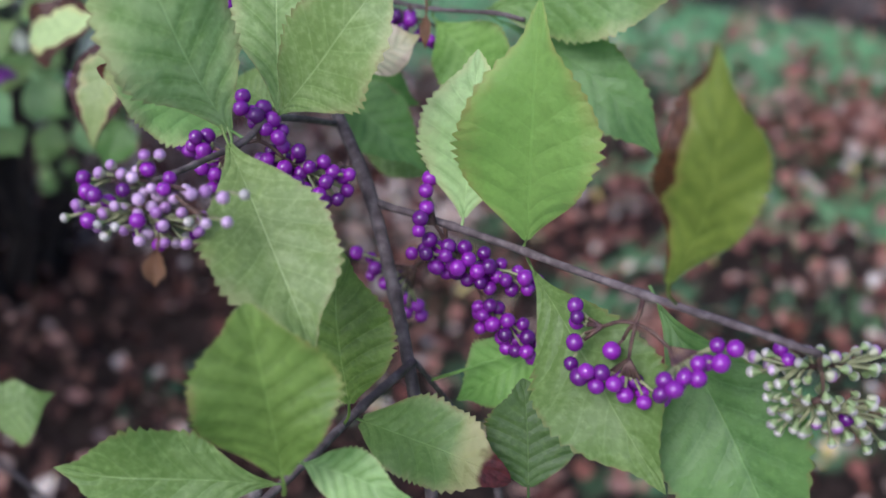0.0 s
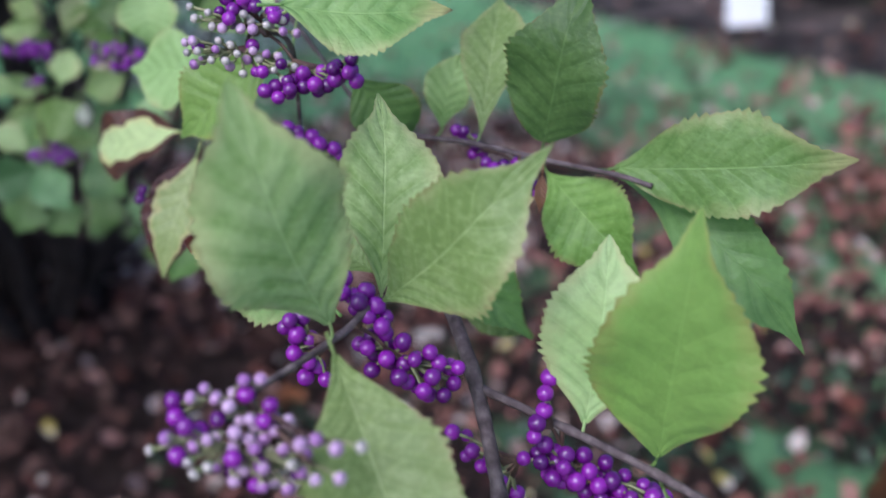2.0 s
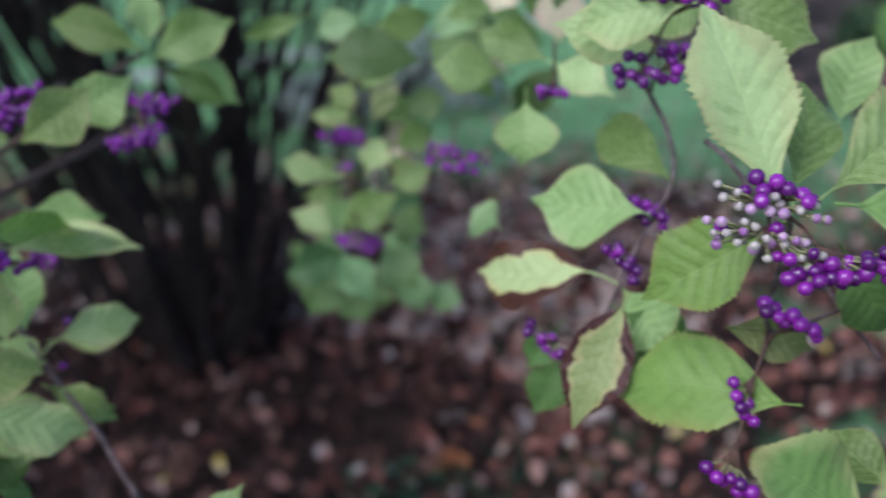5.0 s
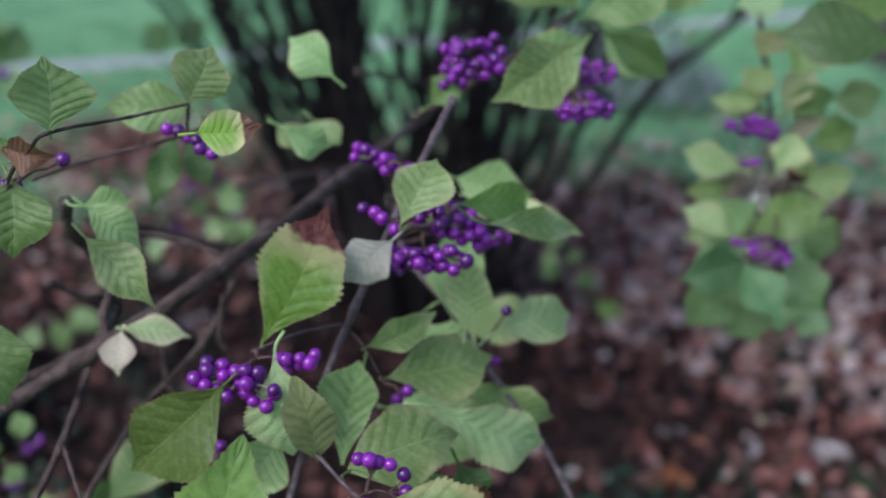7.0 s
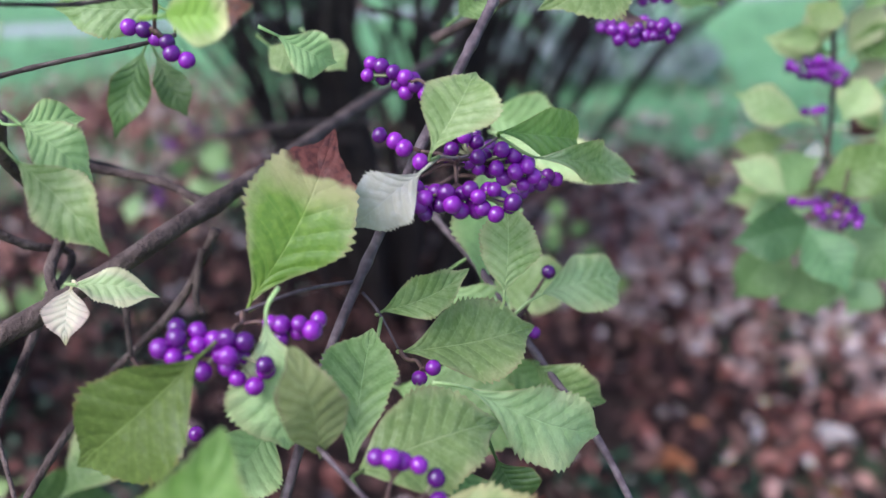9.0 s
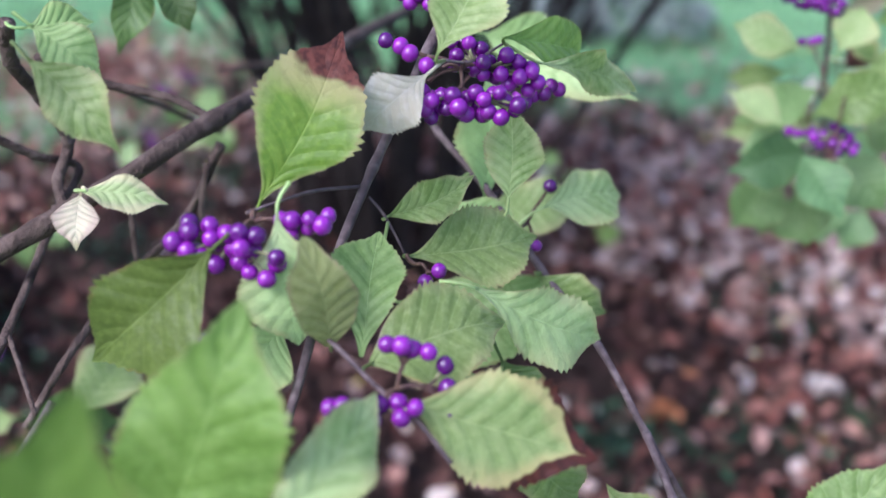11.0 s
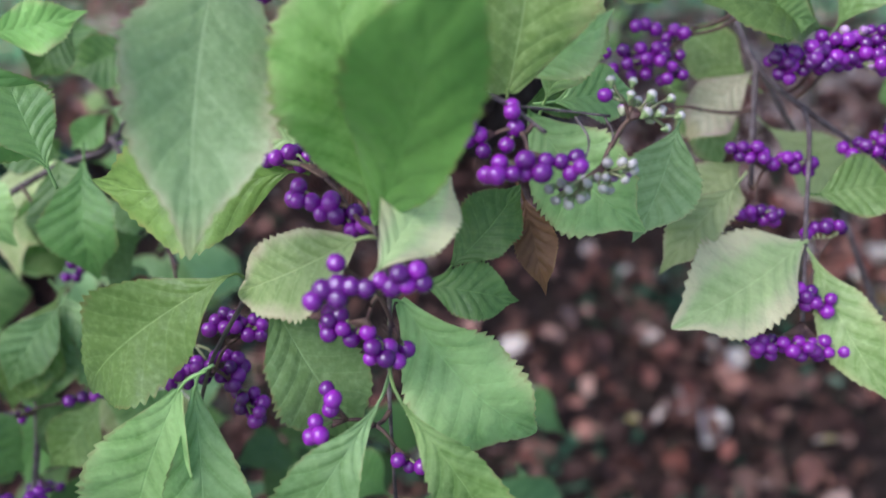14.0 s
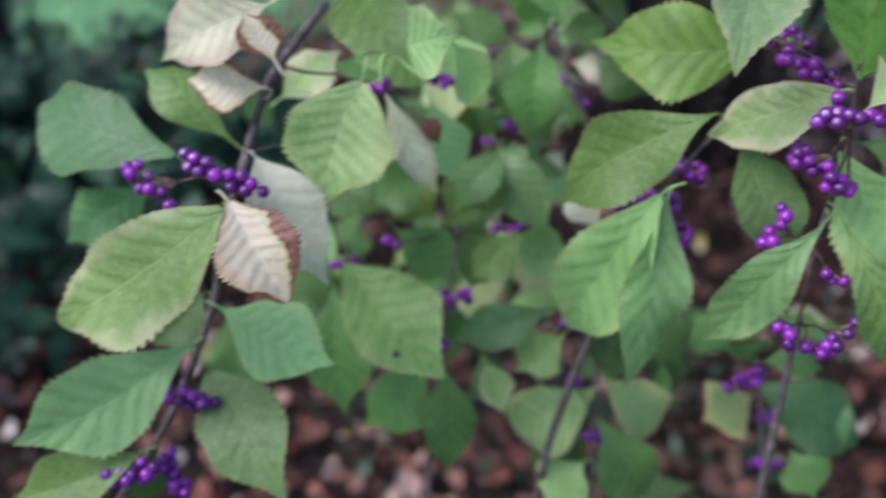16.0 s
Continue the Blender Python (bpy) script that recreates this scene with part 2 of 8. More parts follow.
def berry_material(name, dark, light, rough=0.28, calyx=None):
    """Berry skin; calyx: the colour of the end that sits on the stalk."""
    m = Mat(name)
    rnd = m.n.new("ShaderNodeObjectInfo").outputs["Random"]
    fac = m.math("MULTIPLY_ADD", m.noise(500.0, 2.0), 0.35, m.math("MULTIPLY", rnd, 0.75))
    col = m.mix(m.smooth(fac, 0.1, 0.9), dark, light)
    if calyx:
        sep = m.n.new("ShaderNodeSeparateXYZ")
        m.link(m.n.new("ShaderNodeTexCoord").outputs["Object"], sep.inputs[0])
        col = m.mix(m.smooth(m.math("MULTIPLY_ADD", m.noise(700.0, 2.0), 0.5, sep.outputs[2]), 0.1, 0.7), col, calyx)
    m.link(col, m.p.inputs["Base Color"])
    m.p.inputs["Roughness"].default_value = rough
    m.p.inputs["Specular IOR Level"].default_value = 0.6
    m.p.inputs["Coat Weight"].default_value = 0.2
    m.p.inputs["Coat Roughness"].default_value = 0.12
    m.bump(m.noise(1500.0, 2.0), 0.12, 0.0002)
    return m.m


RIPE = berry_material("ripe_berry", (0.07, 0.003, 0.115), (0.245, 0.017, 0.345), 0.24)
TURNING = berry_material("turning_berry", (0.3, 0.11, 0.36), (0.52, 0.35, 0.52), 0.4, (0.4, 0.4, 0.26))
SCAR = plain_material("berry_scar", ((0.3, (0.05, 0.015, 0.05)), (0.7, (0.12, 0.06, 0.09))), 900.0, 0.7, 0.2, 0.0002)
UNRIPE = berry_material("unripe_berry", (0.3, 0.26, 0.27), (0.5, 0.45, 0.43), 0.5, (0.22, 0.29, 0.11))


def ground_material():
    """Soil under the shrub, lawn round about, a pale path and a bare bed beyond."""
    m = Mat("garden_ground")
    co = m.n.new("ShaderNodeTexCoord").outputs["Object"]
    sep = m.n.new("ShaderNodeSeparateXYZ")
    m.link(co, sep.inputs[0])
    x, y = sep.outputs[0], sep.outputs[1]
    rough_edge = m.math("MULTIPLY_ADD", m.noise(2.6, 7.0), 1.6, -0.8)
    r = ramp(m.n, ((0.3, (0.01, 0.007, 0.006)), (0.5, (0.028, 0.018, 0.014)), (0.72, (0.08, 0.052, 0.042))))
    m.link(m.noise(55.0, 8.0), r.inputs[0])
    g = ramp(m.n, ((0.3, (0.08, 0.18, 0.08)), (0.52, (0.17, 0.36, 0.16)), (0.75, (0.27, 0.47, 0.24))))
    m.link(m.math("ADD", m.math("MULTIPLY", m.noise(3.0, 5.0), 0.5), m.math("MULTIPLY", m.noise(90.0, 5.0), 0.5)), g.inputs[0])
    dx, dy = m.math("ADD", x, 0.7), m.math("ADD", y, -1.0)
    far = m.math("SQRT", m.math("ADD", m.math("MULTIPLY", dx, dx), m.math("MULTIPLY", dy, dy)))
    lawn = m.smooth(m.math("ADD", far, rough_edge), 1.65, 2.1)
    patchy = m.math("MULTIPLY", m.smooth(m.math("ADD", m.noise(4.5, 6.0), m.math("MULTIPLY", x, 0.06)), 0.5, 0.6), m.smooth(x, -0.7, 0.1))
    lawn = m.math("MAXIMUM", lawn, m.math("MULTIPLY", patchy, 0.9))
    col = m.mix(lawn, r.outputs[0], g.outputs[0])
    # the path lies along a line through (-3.6, 3.0) and (-1.95, 5.2)
    across = m.math("ADD", m.math("MULTIPLY", m.math("ADD", x, 3.6), -0.8), m.math("MULTIPLY", m.math("ADD", y, -3.0), 0.6))
    path = m.math("SUBTRACT", 1.0, m.smooth(m.math("ABSOLUTE", across), 0.07, 0.1))
    col = m.mix(path, col, m.mix(m.noise(60.0, 4.0), (0.3, 0.3, 0.3), (0.55, 0.55, 0.55)))
    beyond = m.math("MULTIPLY", m.smooth(m.math("ADD", m.math("ADD", y, m.math("MULTIPLY", x, 0.9)), m.math("MULTIPLY", rough_edge, 0.3)), 3.5, 3.75), m.smooth(x, -1.5, -1.1))
    col = m.mix(beyond, col, m.mix(m.smooth(m.noise(5.0, 8.0), 0.35, 0.7), (0.012, 0.011, 0.01), (0.12, 0.094, 0.084)))
    m.link(col, m.p.inputs["Base Color"])
    m.p.inputs["Roughness"].default_value = 0.9
    m.p.inputs["Specular IOR Level"].default_value = 0.2
    m.bump(m.noise(60.0, 8.0), 0.8, 0.02)
    return m.m


GROUND = ground_material()
LITTER = plain_material("leaf_litter", ((0.0, (0.012, 0.005, 0.004)), (0.28, (0.075, 0.025, 0.019)), (0.55, (0.2, 0.073, 0.053)), (0.78, (0.34, 0.175, 0.135)), (0.93, (0.38, 0.29, 0.25)), (0.975, (0.66, 0.6, 0.57)), (1.0, (0.5, 0.4, 0.1))), 60.0, 0.6, 0.4, 0.001, island=True)
# darker copy of the litter: its colour holds the shade under the shrub
SHADED_LITTER = plain_material("shaded_litter", ((0.0, (0.01, 0.005, 0.004)), (0.4, (0.04, 0.017, 0.013)), (0.75, (0.09, 0.04, 0.03)), (0.97, (0.15, 0.085, 0.065))), 60.0, 0.75, 0.4, 0.001, island=True)
PALE_LITTER = plain_material("pale_litter", ((0.1, (0.2, 0.12, 0.095)), (0.5, (0.4, 0.29, 0.24)), (0.85, (0.6, 0.52, 0.47))), 60.0, 0.6, 0.4, 0.001, island=True)
GRASS = plain_material("grass", ((0.1, (0.08, 0.18, 0.075)), (0.5, (0.18, 0.38, 0.165)), (1.0, (0.31, 0.52, 0.27))), 20.0, 0.6, 0.1, 0.001, island=True)
GREY_LEAF = plain_material("silver_leaf", ((0.2, (0.1, 0.14, 0.12)), (0.8, (0.34, 0.4, 0.37))), 30.0, 0.6, 0.2, 0.001, island=True)
DARK_LEAF = plain_material("ivy_leaf", ((0.1, (0.009, 0.032, 0.016)), (0.9, (0.042, 0.1, 0.052))), 30.0, 0.4, 0.2, 0.001, island=True)
HEDGE_LEAF = plain_material("hedge_leaf", ((0.1, (0.015, 0.04, 0.015)), (0.9, (0.07, 0.13, 0.05))), 12.0, 0.6, 0.2, 0.001, island=True)
PAPER = plain_material("white_board", ((0.3, (0.78, 0.79, 0.82)), (0.7, (0.86, 0.86, 0.88))), 14.0, 0.5, 0.1, 0.001)
STAKE = plain_material("stake_wood", ((0.3, (0.12, 0.09, 0.06)), (0.7, (0.25, 0.2, 0.14))), 50.0, 0.8, 0.5, 0.001)


# ---- mesh tools ----
def mesh_object(name, verts, faces, material, uvs=None, smooth=True):
    me = bpy.data.meshes.new(name)
    me.from_pydata([tuple(v) for v in verts], [], faces)
    if uvs is not None:
        layer = me.uv_layers.new(name="UVMap")
        index = np.empty(len(me.loops), dtype=np.int32)
        me.loops.foreach_get("vertex_index", index)
        layer.data.foreach_set("uv", np.asarray(uvs, dtype=np.float32)[index].ravel())
    me.materials.append(material)
    me.polygons.foreach_set("use_smooth", [smooth] * len(me.polygons))
    me.update()
    return new(name, me)


def under(ob, parent):
    """Makes ob a part of parent where it stands."""
    ob.parent = parent
    ob.matrix_parent_inverse = Matrix.Translation(-parent.location) if parent.parent is None else Matrix()
    return ob


def spline(points, n):
    """A smooth curve through the points."""
    p = np.array(points, float)
    p = np.vstack([2 * p[0] - p[1], p, 2 * p[-1] - p[-2]])
    out = []
    for i in range(1, len(p) - 2):
        for k in np.linspace(0, 1, n, endpoint=False):
            a, b, c, d = p[i - 1], p[i], p[i + 1], p[i + 2]
            out.append(0.5 * (2 * b + (c - a) * k + (2 * a - 5 * b + 4 * c - d) * k * k + (3 * b - a - 3 * c + d) * k**3))
    return np.array(out + [p[-2]])


def tube(points, radii, sides=8):
    """Rings round a curve, closed at both ends: vertices and faces."""
    pts, verts, faces = np.asarray(points, float), [], []
    up = np.array([0.31, 0.2, 0.93])
    for i, q in enumerate(pts):
        way = pts[min(i + 1, len(pts) - 1)] - pts[max(i - 1, 0)]
        way = way / (np.linalg.norm(way) + 1e-12)
        a = np.cross(way, up)
        a /= np.linalg.norm(a) + 1e-12
        b = np.cross(way, a)
        for k in range(sides):
            w = 2 * math.pi * k / sides
            verts.append(q + radii[i] * (math.cos(w) * a + math.sin(w) * b))
    for i in range(len(pts) - 1):
        for k in range(sides):
            j = (k + 1) % sides
            faces.append((i * sides + k, i * sides + j, (i + 1) * sides + j, (i + 1) * sides + k))
    faces.append(tuple(range(sides))[::-1])
    faces.append(tuple((len(pts) - 1) * sides + k for k in range(sides)))
    return verts, faces


class Pile:
    """Many pieces gathered into one mesh."""

    def __init__(self):
        self.v, self.f = [], []

    def put(self, verts, faces):
        o = len(self.v)
        self.v.extend(verts)
        self.f.extend(tuple(i + o for i in face) for face in faces)


# ---- ground ----
def ground():
    n, size = 120, 60.0
    edge = np.linspace(-1, 1, n + 1)
    edge = np.sign(edge) * np.abs(edge) ** 2.2 * size
    verts = [(x - 0.8, y + 1.4, 0.02 * noise.noise((x * 1.5, y * 1.5, 0)) - 0.012) for y in edge for x in edge]
    faces = [(j * (n + 1) + i, j * (n + 1) + i + 1, (j + 1) * (n + 1) + i + 1, (j + 1) * (n + 1) + i) for j in range(n) for i in range(n)]
    return tagged(mesh_object("ground", verts, faces, GROUND), "brown soil with lawn around and a pale path", "ground", kind="structure")


ground()
rng = np.random.RandomState(11)


def litter_leaf(x, y, size):
    """A fallen leaf: six faces, curled along its length, tilted."""
    a, tilt, roll, curl = rng.uniform(0, 6.28), rng.normal(0, 0.5), rng.normal(0, 0.6), rng.uniform(0.1, 0.9)
    wide = rng.uniform(0.28, 0.45)
    verts = []
    for u, w in ((0, 0.08), (0.3, 1.0), (0.62, 0.85), (1.0, 0.05)):
        for v in (-1, 0, 1):
            p = Vector(((u - 0.5) * size, v * w * wide * size, curl * size * (0.6 * (u - 0.5) ** 2 + 0.35 * abs(v) * w)))
            verts.append(p)
    m = pose(x, y, 0.012 + abs(tilt) * size * 0.35 + rng.uniform(0, 0.012), math.degrees(roll), math.degrees(tilt), math.degrees(a))
    faces = [(r * 3 + c, r * 3 + c + 1, r * 3 + c + 4, r * 3 + c + 3) for r in range(3) for c in range(2)]
    return [m @ p for p in verts], faces


# old: the leaves whose dark colour stands for shade beneath the shrub
pile, old = Pile(), Pile()
for _ in range(33000):
    w, r = rng.uniform(0, 6.283), 2.6 * math.sqrt(rng.uniform(0, 1))
    x, y = -1.0 + r * math.cos(w), 1.15 + r * math.sin(w)
    if rng.uniform() < min(1.0, max(0.17 * (2.6 - r), (1.8 - r) / 0.6)):
        # two circles in which most leaves take the painted shade
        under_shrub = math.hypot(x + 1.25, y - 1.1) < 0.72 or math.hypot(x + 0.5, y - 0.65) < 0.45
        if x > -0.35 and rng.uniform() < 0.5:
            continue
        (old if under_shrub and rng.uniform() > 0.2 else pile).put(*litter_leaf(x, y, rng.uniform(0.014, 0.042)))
tagged(mesh_object("shaded_leaves", old.v, old.f, SHADED_LITTER), "brown leaves on the soil, coloured darker for the shade under the shrub", "leaf litter", kind="stuff")
for _ in range(2600):
    w, r = rng.uniform(0, 6.283), 2.4 * abs(rng.normal(0, 0.5))
    x, y = 0.5 + r * math.cos(w), 2.3 + r * math.sin(w)
    pile.put(*litter_leaf(x, y, rng.uniform(0.02, 0.05)))
for _ in range(1300):
    w, r = rng.uniform(0, 6.283), 0.55 * abs(rng.normal(0, 0.7))
    pile.put(*litter_leaf(-2.75 + r * math.cos(w), 1.9 + r * math.sin(w), rng.uniform(0.02, 0.045)))
tagged(mesh_object("fallen_leaves", pile.v, pile.f, LITTER), "brown, tan and pale fallen leaves lying on soil", "leaf litter", kind="stuff")

pile = Pile()
for _ in range(1000):
    x, y = rng.uniform(-1.45, -0.35), 1.6 + 1.3 * abs(rng.normal(0, 0.5))
    pile.put(*litter_leaf(x, y, rng.uniform(0.018, 0.045)))
for _ in range(500):
    x, y = rng.uniform(-2.9, -1.7), rng.uniform(1.4, 2.6)
    pile.put(*litter_leaf(x, y, rng.uniform(0.018, 0.04)))
tagged(mesh_object("dry_pale_leaves", pile.v, pile.f, PALE_LITTER), "pale pinkish dry fallen leaves at the lawn's edge", "leaf litter", kind="stuff")

pile = Pile()
for _ in range(26000):
    x, y = rng.uniform(-4.6, 2.2), rng.uniform(-0.5, 5.6)
    far = math.hypot(x + 0.7, y - 1.0) + 0.9 * (noise.noise((x * 1.3, y * 1.3, 3.0)))
    if far < 1.75 + rng.uniform(-0.7, 0.3) - 0.5 * max(0.0, x) or (x > -1.3 and y + 0.9 * x > 3.65) or abs((x + 3.6) * -0.8 + (y - 3.0) * 0.6) < 0.1:
        continue
    h, w, lean = rng.uniform(0.025, 0.06), rng.uniform(0.002, 0.004), rng.uniform(0, 6.283)
    dx, dy = math.cos(lean), math.sin(lean)
    pile.put([(x - dy * w, y + dx * w, -0.01), (x + dy * w, y - dx * w, -0.01), (x + dx * h * 0.5, y + dy * h * 0.5, h)], [(0, 1, 2)])
tagged(mesh_object("lawn_grass", pile.v, pile.f, GRASS), "short green lawn grass blades", "grass", kind="stuff")


DRY = {
    "w": plain_material("pale_dry_leaf", ((0.2, (0.42, 0.37, 0.33)), (0.8, (0.68, 0.64, 0.6))), 40.0, 0.6, 0.4, 0.001, thing=True),
    "y": plain_material("yellow_dry_leaf", ((0.2, (0.42, 0.34, 0.08)), (0.8, (0.6, 0.52, 0.16))), 40.0, 0.6, 0.4, 0.001, thing=True),
    "o": plain_material("orange_dry_leaf", ((0.2, (0.22, 0.08, 0.03)), (0.8, (0.4, 0.18, 0.09))), 40.0, 0.6, 0.4, 0.001, thing=True),
    "b": plain_material("brown_dry_leaf", ((0.2, (0.1, 0.045, 0.03)), (0.8, (0.24, 0.13, 0.1))), 40.0, 0.6, 0.4, 0.001, thing=True),
}
DRY_WORD = {"w": "pale dry curled leaf lying on the litter", "y": "yellow fallen leaf lying on the litter", "o": "orange-brown fallen leaf lying on the litter", "b": "brown fallen leaf lying on the litter"}


def fallen_leaf(x, y, size, turn, kind):
    """One larger fallen leaf: a pointed, curled blade with a short stalk."""
    verts, faces, n = [], [], 9
    for i in range(n):
        u = i / (n - 1)
        half = 0.27 * size * math.sin(math.pi * (0.04 + 0.92 * u) ** 0.85)
        for v in (-1, -0.5, 0, 0.5, 1):
            verts.append(Vector(((u - 0.5) * size, v * half * (1 + 0.12 * math.sin(9 * u + v)), 0.5 * size * (u - 0.5) ** 2 + 0.9 * half * v * v + 0.03 * size * math.sin(7 * u + 3 * v))))
    faces = [(i * 5 + j, i * 5 + j + 1, i * 5 + j + 6, i * 5 + j + 5) for i in range(n - 1) for j in range(4)]
    o = len(verts)
    sv, sf = tube([(-0.5 * size, 0, 0.12 * size), (-0.68 * size, 0.04 * size, 0.05 * size)], [0.012 * size, 0.009 * size], 5)
    verts += [Vector(q) for q in sv]
    faces += [tuple(k + o for k in f) for f in sf]
    m = pose(x, y, 0.006, 6 * math.sin(turn), 8 * math.cos(turn), turn)
    ob = mesh_object("fallen_leaf", [m @ q for q in verts], faces, DRY[kind])
    return tagged(ob, DRY_WORD[kind], "fallen leaf", "larger fallen leaves")


fallen_leaf(-0.86, 1.62, 0.050, 348, 'y')
fallen_leaf(-0.73, 1.40, 0.048, 197, 'w')
fallen_leaf(-0.48, 1.50, 0.070, 350, 'w')
fallen_leaf(-0.69, 1.27, 0.071, 257, 'o')
fallen_leaf(-0.54, 1.47, 0.075, 251, 'b')
fallen_leaf(-0.75, 1.93, 0.041, 78, 'w')
fallen_leaf(-1.22, 2.50, 0.055, 351, 'w')
fallen_leaf(-0.63, 1.87, 0.046, 2, 'w')
fallen_leaf(-0.71, 1.69, 0.054, 91, 'b')
fallen_leaf(-0.68, 1.40, 0.043, 157, 'o')
fallen_leaf(-0.55, 0.91, 0.075, 281, 'w')
fallen_leaf(-0.58, 1.07, 0.066, 71, 'w')
fallen_leaf(-0.68, 1.02, 0.051, 311, 'b')
fallen_leaf(-0.52, 1.02, 0.055, 354, 'b')
fallen_leaf(-0.01, 1.84, 0.058, 59, 'w')
fallen_leaf(-0.73, 1.40, 0.052, 215, 'w')
fallen_leaf(-1.70, 2.04, 0.063, 3, 'w')
fallen_leaf(-1.95, 3.36, 0.092, 139, 'w')
fallen_leaf(-0.85, 1.62, 0.043, 16, 'y')
fallen_leaf(-1.24, 1.46, 0.048, 344, 'y')
fallen_leaf(-0.67, 1.28, 0.059, 157, 'o')
fallen_leaf(-0.77, 1.22, 0.044, 342, 'w')
fallen_leaf(-0.75, 1.93, 0.067, 283, 'w')
fallen_leaf(-0.85, 1.62, 0.045, 312, 'y')
fallen_leaf(-0.73, 1.40, 0.053, 62, 'w')
fallen_leaf(-0.75, 1.93, 0.054, 27, 'w')
fallen_leaf(-0.85, 1.62, 0.044, 216, 'y')
fallen_leaf(-0.49, 1.48, 0.065, 60, 'w')
fallen_leaf(-0.82, 1.20, 0.038, 264, 'w')
fallen_leaf(-1.19, 1.37, 0.044, 147, 'w')


# ---- plants behind ----
def leaf_clump(name, spots, size, material, label, category, count):
    """Low leafy plants: small pointed leaves about stems, in one mesh a plant."""
    for x, y, r, h in spots:
        p = Pile()
        for _ in range(count):
            w, k = rng.uniform(0, 6.283), math.sqrt(rng.uniform(0, 1))
            c = Vector((x + r * k * math.cos(w), y + r * k * math.sin(w), h * (1 - 0.7 * k * k) * rng.uniform(0.15, 1.0)))
            m = Matrix.Translation(c) @ pose(0, 0, 0, rng.uniform(-50, 50), rng.uniform(-50, 50), rng.uniform(0, 360))
            s = size * rng.uniform(0.6, 1.3)
            p.put([m @ Vector(q) for q in ((-s, 0, 0), (-0.2 * s, -0.45 * s, 0.1 * s), (0.2 * s, 0, 0), (-0.2 * s, 0.45 * s, 0.1 * s), (s, 0, -0.25 * s))], [(0, 1, 2), (0, 2, 3), (1, 4, 2), (2, 4, 3)])
        for _ in range(14):
            w, k = rng.uniform(0, 6.283), rng.uniform(0.2, 0.8)
            q = Vector((x + r * k * math.cos(w), y + r * k * math.sin(w), h * 0.8))
            p.put(*tube([(x + 0.3 * r * math.cos(w), y + 0.3 * r * math.sin(w), -0.02), q], [0.004, 0.002], 4))
        tagged(mesh_object(name, p.v, p.f, material), label, category, kind="stuff")


leaf_clump("weed", ((-1.55, 0.85, 0.22, 0.05), (-1.3, 0.8, 0.14, 0.04), (-1.75, 1.1, 0.16, 0.05), (-0.5, 1.25, 0.2, 0.035), (-0.3, 1.5, 0.16, 0.03), (-0.75, 1.15, 0.12, 0.035), (-0.45, 0.65, 0.25, 0.05), (-0.75, 0.7, 0.2, 0.05), (-1.3, 0.65, 0.25, 0.07), (-1.0, 0.55, 0.25, 0.06), (-0.1, 1.2, 0.2, 0.035), (-0.62, 1.75, 0.15, 0.03), (0.25, 1.35, 0.2, 0.035), (-1.9, 1.5, 0.2, 0.05)), 0.014, DARK_LEAF, "small green weeds among fallen leaves", "weed", 110)
leaf_clump("silver_plant", ((-1.72, 3.5, 0.34, 0.3), (-1.95, 3.2, 0.25, 0.22)), 0.03, GREY_LEAF, "low grey-green bedding plant in bare soil", "bedding plant", 700)
leaf_clump("ivy", ((-1.75, 0.1, 0.4, 0.4), (-1.95, 0.55, 0.35, 0.3), (-1.6, -0.4, 0.4, 0.4), (-2.3, 0.1, 0.45, 0.5)), 0.035, DARK_LEAF, "dark green leafy ground cover", "ground cover", 900)
leaf_clump("low_shrub", ((0.8, 4.4, 0.45, 0.5), (1.35, 3.9, 0.5, 0.55), (0.2, 4.9, 0.4, 0.4), (1.9, 3.3, 0.5, 0.5)), 0.05, HEDGE_LEAF, "low dark green shrub in bare soil", "shrub", 600)
leaf_clump("hedge_bush", [(-9 + 1.7 * i, 8.6 + 0.5 * math.sin(i * 2.1), 1.1, 1.9) for i in range(9)] + [(-7.5 - 0.3 * i, 7.0 - 1.7 * i, 1.1, 1.9) for i in range(6)] + [(5.5 + 0.2 * i, 6.0 - 1.8 * i, 1.1, 1.9) for i in range(6)] + [(-5 + 1.8 * i, -5.0, 1.1, 1.9) for i in range(6)], 0.1, HEDGE_LEAF, "dark green hedge bush around the garden", "hedge", 700)


def far_tree(x, y, r, h, lean):
    root = tagged(new("tree"), "slim dark tree trunk at the garden's edge", "tree", "trees behind")
    root.location = (x, y, 0)
    line = spline([(x, y, -0.05), (x + 0.3 * lean, y, h * 0.4), (x + lean, y + 0.1, h)], 6)
    under(mesh_object("trunk", *tube(line, np.linspace(r, r * 0.5, len(line)), 10), OLD_BARK), root)
    for k in range(4):
        a, z = 1.7 * k + x, h * (0.55 + 0.12 * k)
        q = line[min(len(line) - 1, int(len(line) * (0.55 + 0.1 * k)))]
        under(mesh_object("limb", *tube([q, q + np.array([0.5 * math.cos(a), 0.5 * math.sin(a), 0.5])], [r * 0.4, r * 0.15], 6), OLD_BARK), root)


for x, y, r, h, lean in ((-2.05, 0.3, 0.05, 2.6, 0.1), (-3.6, 1.15, 0.03, 2.8, 0.1), (-3.9, 1.5, 0.025, 2.6, -0.1)):
    far_tree(x, y, r, h, lean)


